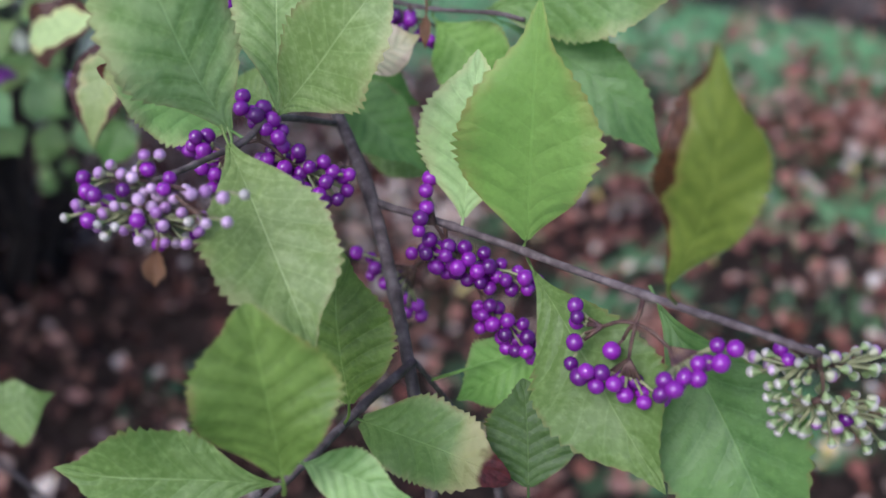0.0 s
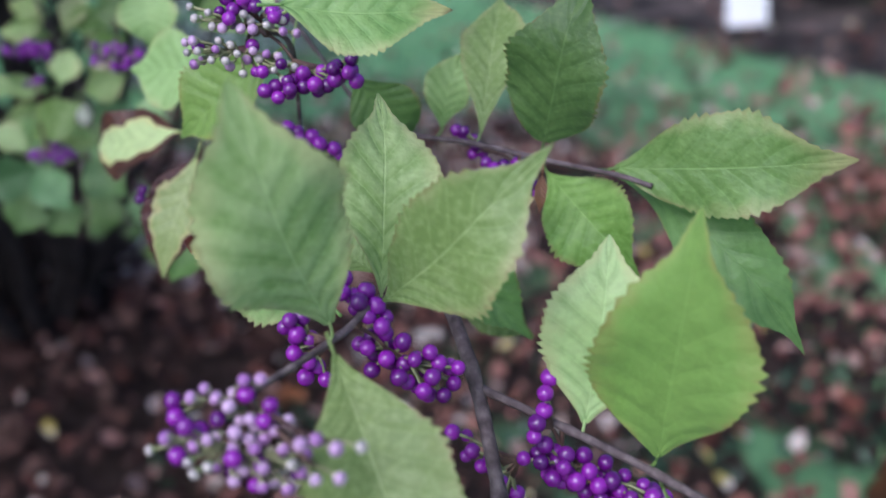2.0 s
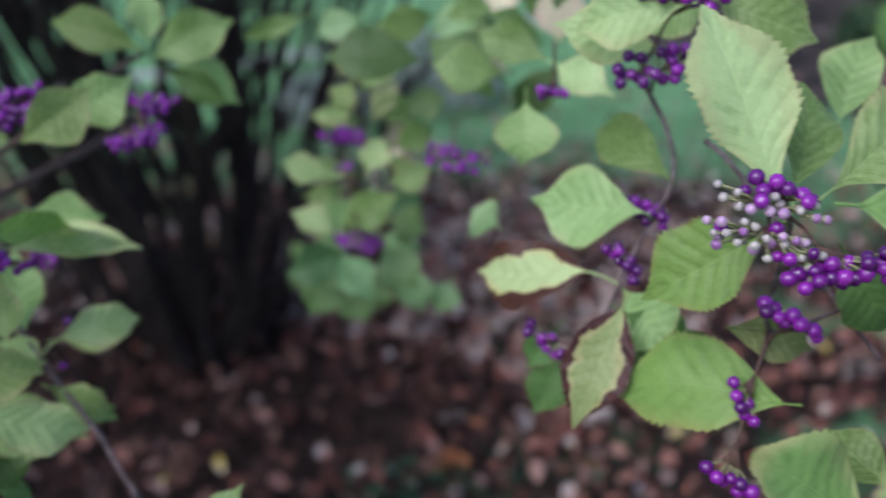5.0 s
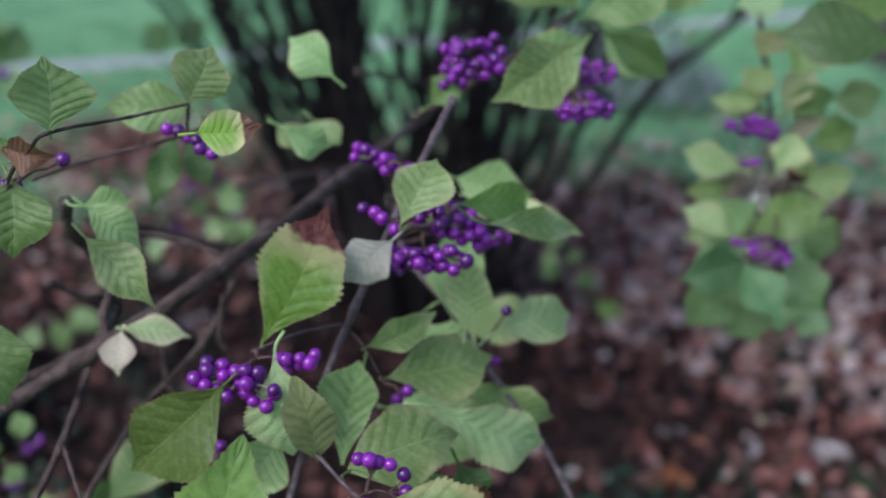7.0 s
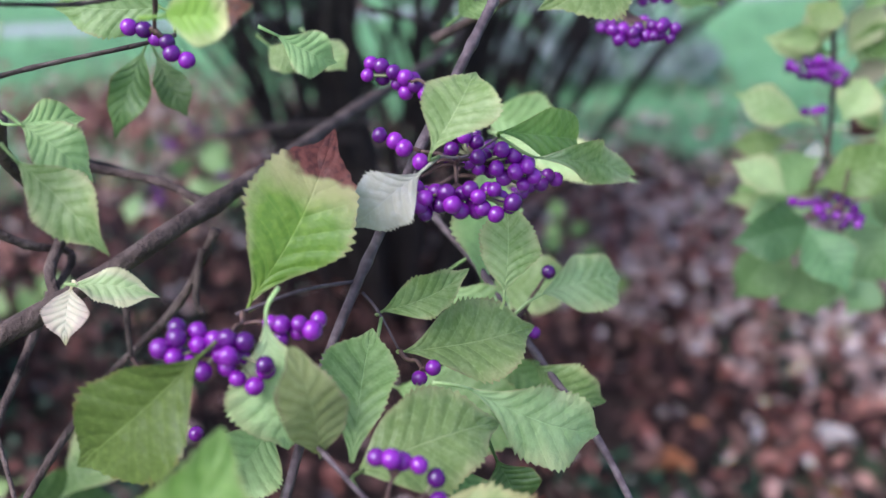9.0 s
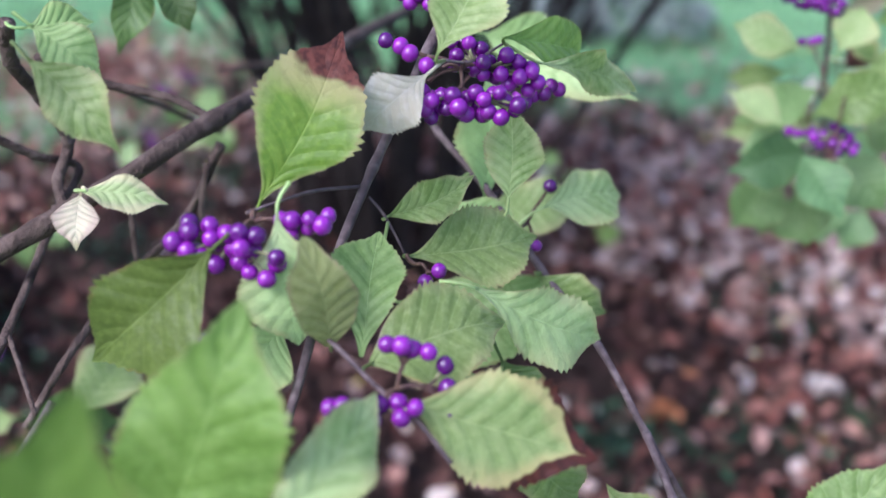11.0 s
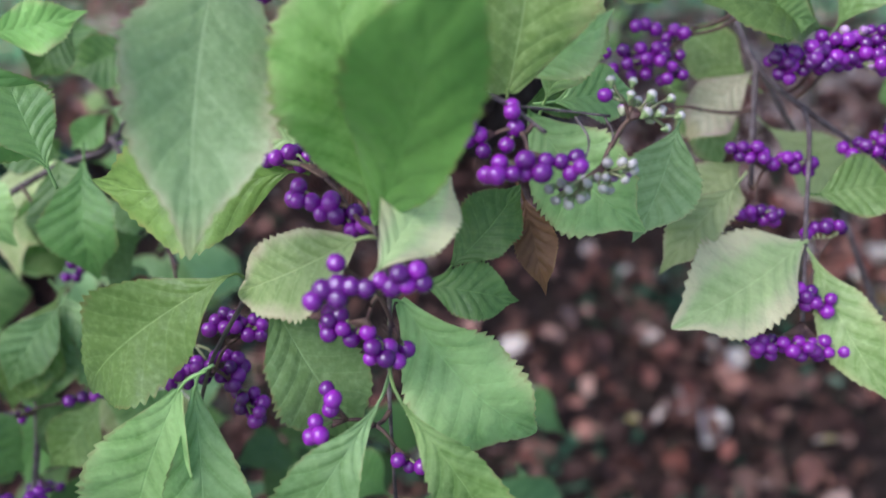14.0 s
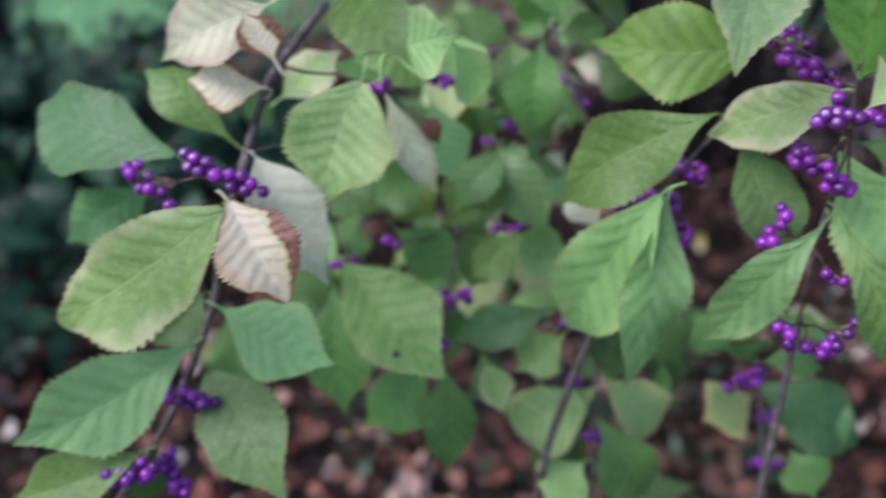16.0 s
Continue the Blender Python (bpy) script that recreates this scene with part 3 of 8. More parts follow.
def shade_crown(root, count):
    """An unseen leafy treetop, with gaps, added to shade the ground by the shrub."""
    p = Pile()
    own = np.random.RandomState(17)
    for _ in range(count):
        w, k, z = own.uniform(0, 6.283), math.sqrt(own.uniform(0, 1)), own.uniform(0, 1)
        r = 0.8 * k * math.sqrt(1.05 - z * z)
        c = Vector((-1.8 + r * math.cos(w), 0.2 + r * math.sin(w), 1.4 + 0.8 * z))
        if noise.noise((c.x * 3.5, c.y * 3.5, c.z * 3.5)) < -0.15:
            continue
        m = Matrix.Translation(c) @ pose(0, 0, 0, own.uniform(-45, 45), own.uniform(-45, 45), own.uniform(0, 360))
        s = own.uniform(0.025, 0.05)
        p.put([m @ Vector(q) for q in ((-s, 0, 0), (-0.2 * s, -0.5 * s, 0.1 * s), (0.2 * s, 0, 0), (-0.2 * s, 0.5 * s, 0.1 * s), (s, 0, -0.25 * s))], [(0, 1, 2), (0, 2, 3), (1, 4, 2), (2, 4, 3)])
    return under(mesh_object("shade_crown", p.v, p.f, HEDGE_LEAF), root)


shade_crown(bpy.data.objects["tree"], 4600)


def notice_board():
    """A white board on a short stake, leaning back."""
    root = tagged(new("notice_board"), "blank white board on a short stake in the lawn", "sign")
    root.location = (0.17, 3.72, 0)
    m = pose(0.17, 3.72, 0.0, -12, -12, -30)
    bm = bmesh.new()
    bmesh.ops.create_cube(bm, size=1, matrix=m @ pose(0, 0, 0.15) @ Matrix.Diagonal((0.165, 0.008, 0.24, 1)))
    bmesh.ops.bevel(bm, geom=bm.edges[:], offset=0.002, segments=2, affect="EDGES")
    me = bpy.data.meshes.new("board")
    bm.to_mesh(me)
    bm.free()
    me.materials.append(PAPER)
    under(new("board", me), root)
    a = m @ Vector((0, 0.012, -0.06))
    b = m @ Vector((0, 0.012, 0.2))
    under(mesh_object("stake", *tube([a, b], [0.009, 0.009], 8), STAKE), root)


notice_board()

# ---- the beautyberry shrub ----
BASE = Vector((-1.38, 1.5, 0.0))
shrub = tagged(new("beautyberry_shrub"), "beautyberry shrub with green yellowing leaves and purple berries", "shrub")
shrub.location = BASE


def stem(angle, spread, height, r, bow):
    """One of the old stems that rise from the base."""
    d = np.array([math.cos(angle), math.sin(angle), 0.0])
    s = np.array([-d[1], d[0], 0.0])
    b = np.array(BASE) + d * (0.04 + 0.09 * abs(math.sin(7 * angle)))
    pts = [b - (0, 0, 0.05), b + d * spread * 0.25 + (0, 0, height * 0.25), b + d * spread * 0.5 + s * bow + (0, 0, height * 0.6), b + d * spread + s * bow * 0.5 + (0, 0, height)]
    line = spline(pts, 6)
    wob = np.array([[noise.noise((q[0] * 9, q[1] * 9, q[2] * 9 + k)) for k in (0, 50, 90)] for q in line]) * 0.022
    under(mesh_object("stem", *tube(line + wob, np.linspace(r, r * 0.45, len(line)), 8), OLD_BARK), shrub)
    for k in range(2):
        q = line[int(len(line) * (0.45 + 0.25 * k))]
        a = angle + (0.8 if k else -0.7)
        e = q + np.array([math.cos(a) * 0.22, math.sin(a) * 0.22, 0.32])
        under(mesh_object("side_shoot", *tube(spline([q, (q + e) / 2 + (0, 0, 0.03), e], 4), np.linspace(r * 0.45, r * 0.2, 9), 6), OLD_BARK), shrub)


for i in range(46):
    stem(i * 2.4 + 0.3, 0.14 + 0.5 * ((i * 7) % 6) / 5, 0.9 + 0.5 * ((i * 3) % 4) / 3, 0.0075 + 0.01 * ((i * 5) % 4) / 3, 0.12 * math.sin(i * 1.9))
for angle, spread, height in ((0.35, 0.9, 1.0), (0.75, 0.75, 1.05), (2.5, 0.7, 1.1), (3.3, 0.6, 1.2), (5.1, 0.5, 1.1)):
    stem(angle, spread, height, 0.013, 0.03)


def shade_leaves(count):
    """Unseen leaves on the tops of the old stems, with gaps, added to shade the base."""
    p, own = Pile(), np.random.RandomState(29)
    for _ in range(count):
        w, k, z = own.uniform(0, 6.283), math.sqrt(own.uniform(0, 1)), own.uniform(0, 1)
        r = 0.95 * k * math.sqrt(1.05 - 0.8 * z * z)
        c = Vector((BASE.x + r * math.cos(w), BASE.y - 0.1 + r * math.sin(w), 1.2 + 0.15 * k + 0.6 * z))
        if noise.noise((c.x * 4, c.y * 4, c.z * 4)) < -0.12:
            continue
        m = Matrix.Translation(c) @ pose(0, 0, 0, own.uniform(-40, 40), own.uniform(-40, 40), own.uniform(0, 360))
        s = own.uniform(0.025, 0.04)
        p.put([m @ Vector(q) for q in ((-s, 0, 0), (-0.2 * s, -0.5 * s, 0.1 * s), (0.2 * s, 0, 0), (-0.2 * s, 0.5 * s, 0.1 * s), (s, 0, -0.25 * s))], [(0, 1, 2), (0, 2, 3), (1, 4, 2), (2, 4, 3)])
    ob = under(mesh_object("shade_leaves", p.v, p.f, HEDGE_LEAF), shrub)
    tagged(ob, "unseen green leaves on the stem tops, added to shade the shrub's base", kind="stuff")


shade_leaves(2600)


def branch(radius, fresh, *points):
    """A twig of the shrub through the given points, with nodes along it."""
    line = spline(points, 8)
    n = len(line)
    wob = np.array([[noise.noise((q[0] * 40, q[1] * 40, q[2] * 40 + k)) for k in (0, 50, 90)] for q in line]) * radius * 0.2
    knots = np.array([1.0 + 0.2 * (i % 8 == 0) + 0.05 * math.sin(i * 2.7) for i in range(n)])
    thick = np.linspace(1.08, 0.85, n) * knots * radius
    return under(mesh_object("branch", *tube(line + wob, thick, 10), BARK if fresh else LIMB_BARK), shrub)


def ground_shoot(*points):
    """The lower part of a shoot, from a twig's end down to the soil."""
    line = spline(points, 5)
    return under(mesh_object("stem", *tube(line, np.linspace(0.0012, 0.005, len(line)), 8), BARK), shrub)


branch(0.0021, True, (-0.116, 0.3155, 0.8516), (-0.1063, 0.2949, 0.8421), (-0.086, 0.2604, 0.8245), (-0.0748, 0.2389, 0.7983), (-0.0667, 0.2183, 0.773), (-0.0625, 0.2078, 0.7631), (-0.0583, 0.195, 0.7491))
branch(0.0011, True, (-0.0822, 0.2566, 0.8204), (-0.0557, 0.242, 0.8204), (-0.0325, 0.2293, 0.8191), (-0, 0.2037, 0.8221), (0.021, 0.1955, 0.8195), (0.0334, 0.1913, 0.817), (0.0399, 0.1915, 0.8146))
branch(0.0013, True, (-0.0677, 0.2258, 0.7825), (-0.0795, 0.2071, 0.7795), (-0.0869, 0.1827, 0.7812), (-0.0949, 0.1635, 0.7818))
branch(0.0008, True, (-0.0675, 0.2279, 0.78), (-0.0608, 0.2389, 0.7552), (-0.051, 0.2483, 0.726))
branch(0.0010, True, (-0.1005, 0.2849, 0.8358), (-0.1056, 0.2443, 0.8541), (-0.1113, 0.2322, 0.8519), (-0.1177, 0.2137, 0.8533), (-0.1231, 0.2011, 0.8544))
branch(0.0009, True, (-0.1311, 0.3391, 0.8681), (-0.1189, 0.3312, 0.8672), (-0.0975, 0.3247, 0.8674), (-0.0727, 0.3219, 0.8632), (-0.0491, 0.3076, 0.8649), (-0.0393, 0.3044, 0.8631))
branch(0.0008, True, (-0.1579, 0.3088, 0.9091), (-0.1524, 0.318, 0.9001), (-0.1551, 0.327, 0.8598), (-0.1311, 0.3387, 0.8673))
branch(0.0014, True, (-0.472, 0.3118, 0.8977), (-0.4717, 0.3004, 0.8875), (-0.4737, 0.2795, 0.8641), (-0.4764, 0.2576, 0.8353), (-0.4727, 0.2337, 0.8141), (-0.4633, 0.2034, 0.7876), (-0.4627, 0.1914, 0.7781))
branch(0.0030, False, (-0.5889, 0.155, 0.7909), (-0.5777, 0.1871, 0.7982), (-0.5639, 0.2102, 0.8093), (-0.546, 0.2664, 0.8308), (-0.5918, 0.3971, 0.8207), (-0.7079, 0.658, 0.7849), (-0.8893, 0.9778, 0.7437), (-1.2301, 1.3924, 0.3506))
branch(0.0015, False, (-0.5869, 0.2408, 0.8454), (-0.5846, 0.252, 0.8395), (-0.5647, 0.2635, 0.8355), (-0.5462, 0.2664, 0.8312))
branch(0.0013, False, (-0.5797, 0.2103, 0.8355), (-0.5756, 0.2206, 0.8266), (-0.5729, 0.2332, 0.8183), (-0.5639, 0.2122, 0.8093))
branch(0.0019, False, (-0.5614, 0.2107, 0.871), (-0.5664, 0.2132, 0.8588), (-0.5695, 0.2227, 0.845), (-0.5725, 0.2307, 0.8287), (-0.5695, 0.223, 0.8185), (-0.5612, 0.2187, 0.8125))
branch(0.0012, True, (-0.5055, 0.3192, 0.8355), (-0.4921, 0.3143, 0.8246), (-0.472, 0.312, 0.8111), (-0.4453, 0.3025, 0.794), (-0.4193, 0.2946, 0.7783), (-0.398, 0.2871, 0.7593), (-0.3748, 0.2934, 0.7241), (-0.3423, 0.3188, 0.6668))
branch(0.0014, False, (-0.5482, 0.2701, 0.8209), (-0.5587, 0.2606, 0.7943), (-0.5643, 0.2328, 0.7764), (-0.5568, 0.2049, 0.7666), (-0.5532, 0.1872, 0.7556))
branch(0.0011, False, (-0.5503, 0.2653, 0.8152), (-0.5475, 0.2583, 0.8009), (-0.5438, 0.2578, 0.7962))
branch(0.0005, True, (-0.4768, 0.2545, 0.8307), (-0.4801, 0.2352, 0.8351), (-0.4859, 0.2177, 0.8343))
branch(0.0006, True, (-0.4619, 0.2164, 0.8074), (-0.4512, 0.2091, 0.8126), (-0.4371, 0.2062, 0.8086), (-0.4257, 0.2049, 0.8058), (-0.4139, 0.2023, 0.8002))
branch(0.0004, True, (-0.4752, 0.2539, 0.828), (-0.4704, 0.2544, 0.8238), (-0.464, 0.2557, 0.8128))
branch(0.0004, True, (-0.4626, 0.271, 0.8649), (-0.4591, 0.279, 0.8634), (-0.4555, 0.2898, 0.8666))
branch(0.0006, True, (-0.4406, 0.0832, 0.8126), (-0.4391, 0.093, 0.8132), (-0.4408, 0.121, 0.8071), (-0.4416, 0.1446, 0.8018), (-0.4365, 0.1778, 0.7945))
branch(0.0014, False, (-0.5873, 0.2327, 0.8011), (-0.5825, 0.2245, 0.7964), (-0.5532, 0.1881, 0.7893), (-0.5428, 0.16, 0.7724))
branch(0.0007, False, (-0.5532, 0.1881, 0.7893), (-0.5267, 0.1758, 0.7796))
branch(0.0009, True, (-0.5241, 0.1798, 0.7827), (-0.5236, 0.1509, 0.7604), (-0.5258, 0.1375, 0.743))
branch(0.0021, False, (-0.571, 0.2504, 0.8107), (-0.5842, 0.2264, 0.7989), (-0.5896, 0.2, 0.7961), (-0.6033, 0.1712, 0.7879))
branch(0.0006, True, (-0.4204, 0.1338, 0.7711), (-0.4016, 0.1286, 0.7692), (-0.3874, 0.1245, 0.7695), (-0.3729, 0.1209, 0.7661))
branch(0.0004, True, (-0.3864, 0.1134, 0.776), (-0.3826, 0.1199, 0.7712), (-0.3758, 0.1353, 0.7658), (-0.3684, 0.1456, 0.7626))
branch(0.0003, True, (-0.3731, 0.1363, 0.7644), (-0.3659, 0.1299, 0.7623), (-0.3628, 0.1212, 0.7591))
branch(0.0003, True, (-0.3695, 0.1448, 0.7626), (-0.3644, 0.1398, 0.7605), (-0.3621, 0.1315, 0.7567))
branch(0.0006, True, (-0.3994, 0.0875, 0.7538), (-0.3993, 0.0888, 0.7457), (-0.3973, 0.0904, 0.7263), (-0.3987, 0.0899, 0.6975), (-0.3959, 0.0871, 0.6615))
branch(0.0007, True, (-0.4401, 0.0829, 0.7195), (-0.4444, 0.0836, 0.7111), (-0.4554, 0.0782, 0.6892), (-0.4636, 0.074, 0.6623))
branch(0.0011, True, (-0.3694, 0.2602, 0.743), (-0.3635, 0.2496, 0.7227), (-0.3583, 0.2411, 0.7059))
branch(0.0008, True, (-0.3518, 0.263, 0.7293), (-0.3436, 0.2458, 0.727), (-0.3332, 0.2235, 0.7021), (-0.3246, 0.2054, 0.6826))
branch(0.0011, True, (-0.398, 0.2871, 0.7593), (-0.3834, 0.2737, 0.7516), (-0.3686, 0.2596, 0.7413), (-0.3518, 0.263, 0.7293), (-0.3216, 0.2825, 0.7059))
branch(0.0016, True, (-0.5792, 0.0143, 0.7389), (-0.5606, -0.0228, 0.7224), (-0.5466, -0.0441, 0.6998), (-0.5488, -0.0535, 0.6722), (-0.5492, -0.0595, 0.6461), (-0.5463, -0.0837, 0.6047), (-0.5502, -0.1091, 0.5706))
branch(0.0007, True, (-0.5471, -0.0417, 0.7033), (-0.5572, -0.0165, 0.6956), (-0.563, -0.0027, 0.6794))
branch(0.0013, True, (-0.5754, 0.1521, 0.7151), (-0.5705, 0.1323, 0.706), (-0.5812, 0.117, 0.7018), (-0.5909, 0.0801, 0.6912), (-0.5867, 0.0377, 0.6964))
branch(0.0011, True, (-0.5618, 0.0773, 0.6318), (-0.5541, 0.0664, 0.6097), (-0.5412, 0.0522, 0.5969), (-0.542, 0.0473, 0.5725))
branch(0.0011, True, (-0.491, 0.1056, 0.5758), (-0.4853, 0.0997, 0.5619), (-0.4697, 0.0845, 0.5249))
branch(0.0012, True, (-0.4454, 0.1699, 0.573), (-0.4484, 0.1895, 0.5401), (-0.4316, 0.1839, 0.493))
branch(0.0010, True, (-0.5626, 0.1306, 0.7139), (-0.5468, 0.1285, 0.6917), (-0.5246, 0.1217, 0.6758))
branch(0.0017, False, (-0.5278, 0.3642, 0.868), (-0.4977, 0.3883, 0.8911), (-0.4923, 0.4455, 0.9059))
branch(0.0007, False, (-0.5692, 0.2045, 0.8788), (-0.5627, 0.2239, 0.8816), (-0.5505, 0.2475, 0.8848), (-0.5492, 0.2622, 0.8856))
branch(0.0014, True, (-0.4411, 0.5683, 0.893), (-0.4273, 0.5713, 0.8336), (-0.4233, 0.5847, 0.7808), (-0.4169, 0.5931, 0.7398))
branch(0.0019, False, (-0.7232, 0.4387, 0.7701), (-0.7212, 0.5014, 0.7603), (-0.7413, 0.6053, 0.7317))
branch(0.0012, False, (-0.5749, 0.2274, 0.855), (-0.6078, 0.2811, 0.8242), (-0.6442, 0.362, 0.7746))
branch(0.0017, False, (-0.677, 0.5089, 0.8388), (-0.677, 0.5656, 0.8206), (-0.7053, 0.6621, 0.789))
branch(0.0009, True, (-0.1856, 0.3757, 0.9058), (-0.172, 0.3658, 0.8977), (-0.1207, 0.3306, 0.8528))
branch(0.0009, True, (-0.217, 0.4054, 0.9215), (-0.2024, 0.3914, 0.904), (-0.198, 0.3848, 0.8863), (-0.2068, 0.3708, 0.8652), (-0.2123, 0.3601, 0.8479), (-0.2194, 0.3477, 0.8286))
branch(0.0010, False, (-0.5656, 0.2448, 0.8018), (-0.5609, 0.2409, 0.7908), (-0.558, 0.2387, 0.7843))
branch(0.0006, False, (-0.5449, 0.1621, 0.8445), (-0.5415, 0.1718, 0.8699), (-0.5376, 0.1785, 0.8936), (-0.5275, 0.1803, 0.9037), (-0.5179, 0.1813, 0.9103), (-0.5309, 0.218, 0.9036), (-0.5233, 0.2348, 0.9051))
branch(0.0014, False, (-1.0046, 0.5773, 0.6032), (-1.0182, 0.6452, 0.6219), (-1.0278, 0.7099, 0.6301), (-0.9889, 0.8587, 0.6099))
branch(0.0015, False, (-0.856, 0.5928, 0.688), (-0.8534, 0.6545, 0.6756), (-0.8465, 0.7193, 0.6639))
ground_shoot((-0.0583, 0.195, 0.7491), (-0.0719, 0.1673, 0.6859), (-0.114, 0.1297, 0.5543), (-0.1664, 0.0916, 0.3764), (-0.2111, 0.0619, 0.1743), (-0.23, 0.05, -0.03))
ground_shoot((-0.0949, 0.1635, 0.7818), (-0.1289, 0.1389, 0.7296), (-0.1935, 0.1202, 0.5917), (-0.2668, 0.1073, 0.3987), (-0.3268, 0.0997, 0.1813), (-0.3516, 0.0973, -0.03))
ground_shoot((-0.051, 0.2483, 0.726), (-0.0471, 0.2482, 0.5919), (-0.1037, 0.1852, 0.4569), (-0.1865, 0.0955, 0.3133), (-0.2613, 0.0151, 0.1536), (-0.2939, -0.0197, -0.03))
ground_shoot((-0.5502, -0.1091, 0.5706), (-0.5216, -0.0982, 0.5245), (-0.4492, -0.0464, 0.437), (-0.3618, 0.0214, 0.3125), (-0.2883, 0.0804, 0.1553), (-0.2574, 0.1056, -0.03))
ground_shoot((-0.4697, 0.0845, 0.5249), (-0.4523, 0.0729, 0.4823), (-0.4264, 0.0604, 0.406), (-0.3992, 0.0492, 0.2955), (-0.3777, 0.041, 0.1503), (-0.3689, 0.0378, -0.03))
ground_shoot((-0.4316, 0.1839, 0.493), (-0.3965, 0.1609, 0.4271), (-0.3472, 0.1178, 0.3554), (-0.2966, 0.0689, 0.2643), (-0.2569, 0.029, 0.1403), (-0.2409, 0.0124, -0.03))
ground_shoot((-0.542, 0.0473, 0.5725), (-0.5221, 0.0354, 0.4475), (-0.467, 0.0505, 0.3497), (-0.3995, 0.0785, 0.2541), (-0.3423, 0.1055, 0.1359), (-0.3182, 0.1176, -0.03))
ground_shoot((-0.3959, 0.0871, 0.6615), (-0.3818, 0.0693, 0.5258), (-0.3651, 0.0438, 0.4058), (-0.3491, 0.0172, 0.2844), (-0.337, -0.0037, 0.1448), (-0.3322, -0.0121, -0.03))
ground_shoot((-0.3423, 0.3188, 0.6668), (-0.2869, 0.3277, 0.548), (-0.2545, 0.2714, 0.4289), (-0.2391, 0.186, 0.2994), (-0.2344, 0.1081, 0.1497), (-0.2343, 0.074, -0.03))
ground_shoot((-0.4636, 0.074, 0.6623), (-0.4811, 0.0602, 0.5312), (-0.46, 0.059, 0.4115), (-0.4204, 0.0651, 0.2881), (-0.3819, 0.0729, 0.146), (-0.3647, 0.0767, -0.03))

leaf_rng = np.random.RandomState(3)
COLS = 12
OUTLINE_AT = np.linspace(0, 1, 61)
OUTLINE = spline([(0, 0.03, 0), (0.07, 0.12, 0), (0.16, 0.33, 0), (0.28, 0.67, 0), (0.4, 0.92, 0), (0.51, 1.0, 0), (0.62, 0.95, 0), (0.71, 0.79, 0), (0.785, 0.55, 0), (0.84, 0.33, 0), (0.885, 0.18, 0), (0.94, 0.095, 0), (1, 0.0, 0)], 6)
OUTLINE = np.interp(OUTLINE_AT, OUTLINE[:, 0], OUTLINE[:, 1])


def leaf(base, tip, width, facing, kind="green", fold=0.1, bend=0.05, stalk=None, droop=None, bite=None, plump=1.0, bow=None):
    """A toothed, pointed leaf from base to tip; facing: the way its upper side looks; droop: how far its tip hangs back;
    bite: where along it, and how deep, its margin is eaten (negative: the other margin); plump: below 1 for a rounder blade;
    bow: how far it curves to one side."""
    b, t = np.array(base), np.array(tip)
    length = np.linalg.norm(t - b)
    ax = (t - b) / length
    up = np.array(facing) - ax * np.dot(facing, ax)
    up /= np.linalg.norm(up)
    side = np.cross(ax, up)
    # leaves far from the walk are coarser
    rows = 92 if np.linalg.norm(b - (-0.3, 0.1, 0.85)) < 0.5 else 44
    phase, wave = leaf_rng.uniform(0, 6.28), leaf_rng.uniform(0.02, 0.06)
    lop, sway = leaf_rng.uniform(-0.13, 0.13), leaf_rng.uniform(-0.06, 0.06)
    sway = sway if bow is None else bow
    quilt = leaf_rng.uniform(0.004, 0.0105)
    twist, ruffle = leaf_rng.uniform(-0.4, 0.4), leaf_rng.uniform(0, 6.28, 3)
    hang = leaf_rng.uniform(0.0, 0.2) if droop is None else droop
    u = np.linspace(0, 1, rows + 1)[:, None]
    v = np.linspace(-1, 1, COLS + 1)[None, :]
    early = leaf_rng.uniform(0.8, 1.15)
    full = np.interp(u**early, OUTLINE_AT, OUTLINE) ** (leaf_rng.uniform(0.78, 1.05) * plump)
    edge = 1 + 0.04 * np.sin(9 * u + ruffle[0] + 2 * np.sign(v)) + 0.03 * np.sin(17 * u + ruffle[1] + 4 * np.sign(v))
    # forward-pointing teeth of uneven size
    saw = (np.arange(rows + 1) % 4)[:, None] / 3.0
    uneven = 0.75 + 0.45 * np.sin(23 * u + ruffle[2] + 3 * np.sign(v))
    tooth = 0.1 * saw * uneven * np.clip((u - 0.2) * 6, 0, 1) * np.clip((1 - u) * 9, 0, 1)
    w = v * 0.5 * width * (full + tooth * np.abs(v) ** 5 * full**0.5) * (1 + lop * np.sign(v)) * edge
    if bite is not None:
        at, deep = bite
        gap = np.exp(-(((u - at) / 0.07) ** 2)) + 0.5 * np.exp(-(((u - at - 0.09) / 0.04) ** 2))
        w = w * (1 - abs(deep) * gap * (np.sign(v) == np.sign(deep)))
    # the blade bulges between the sunken side veins
    ph = ((u - 0.26 * np.abs(v) * (1 - 0.25 * np.abs(v))) * 8.0) % 1.0
    z = quilt * width * np.sin(math.pi * ph) ** 0.8 * np.clip(np.abs(v) * 5, 0, 1) * np.clip((1.1 - np.abs(v)) * 2.5, 0, 1) * full
    z = z + fold * np.abs(w) + wave * length * np.sin(6.28 * 1.6 * u + phase + 1.2 * np.sign(v)) * v**2 * full
    z = z + bend * length * (1 - (2 * u - 1) ** 2) - hang * length * np.clip((u - 0.55) / 0.45, 0, 1) ** 2 + 0 * v
    z = z + w * twist * (u - 0.35)
    w = w + sway * length * np.sin(math.pi * u) + 0.5 * sway * length * np.clip((u - 0.8) * 5, 0, 1) ** 2 * (1 - u) * 4
    pts = b + ax * (u * length)[..., None] + side * w[..., None] + up * z[..., None]
    verts = [p for row in pts for p in row]
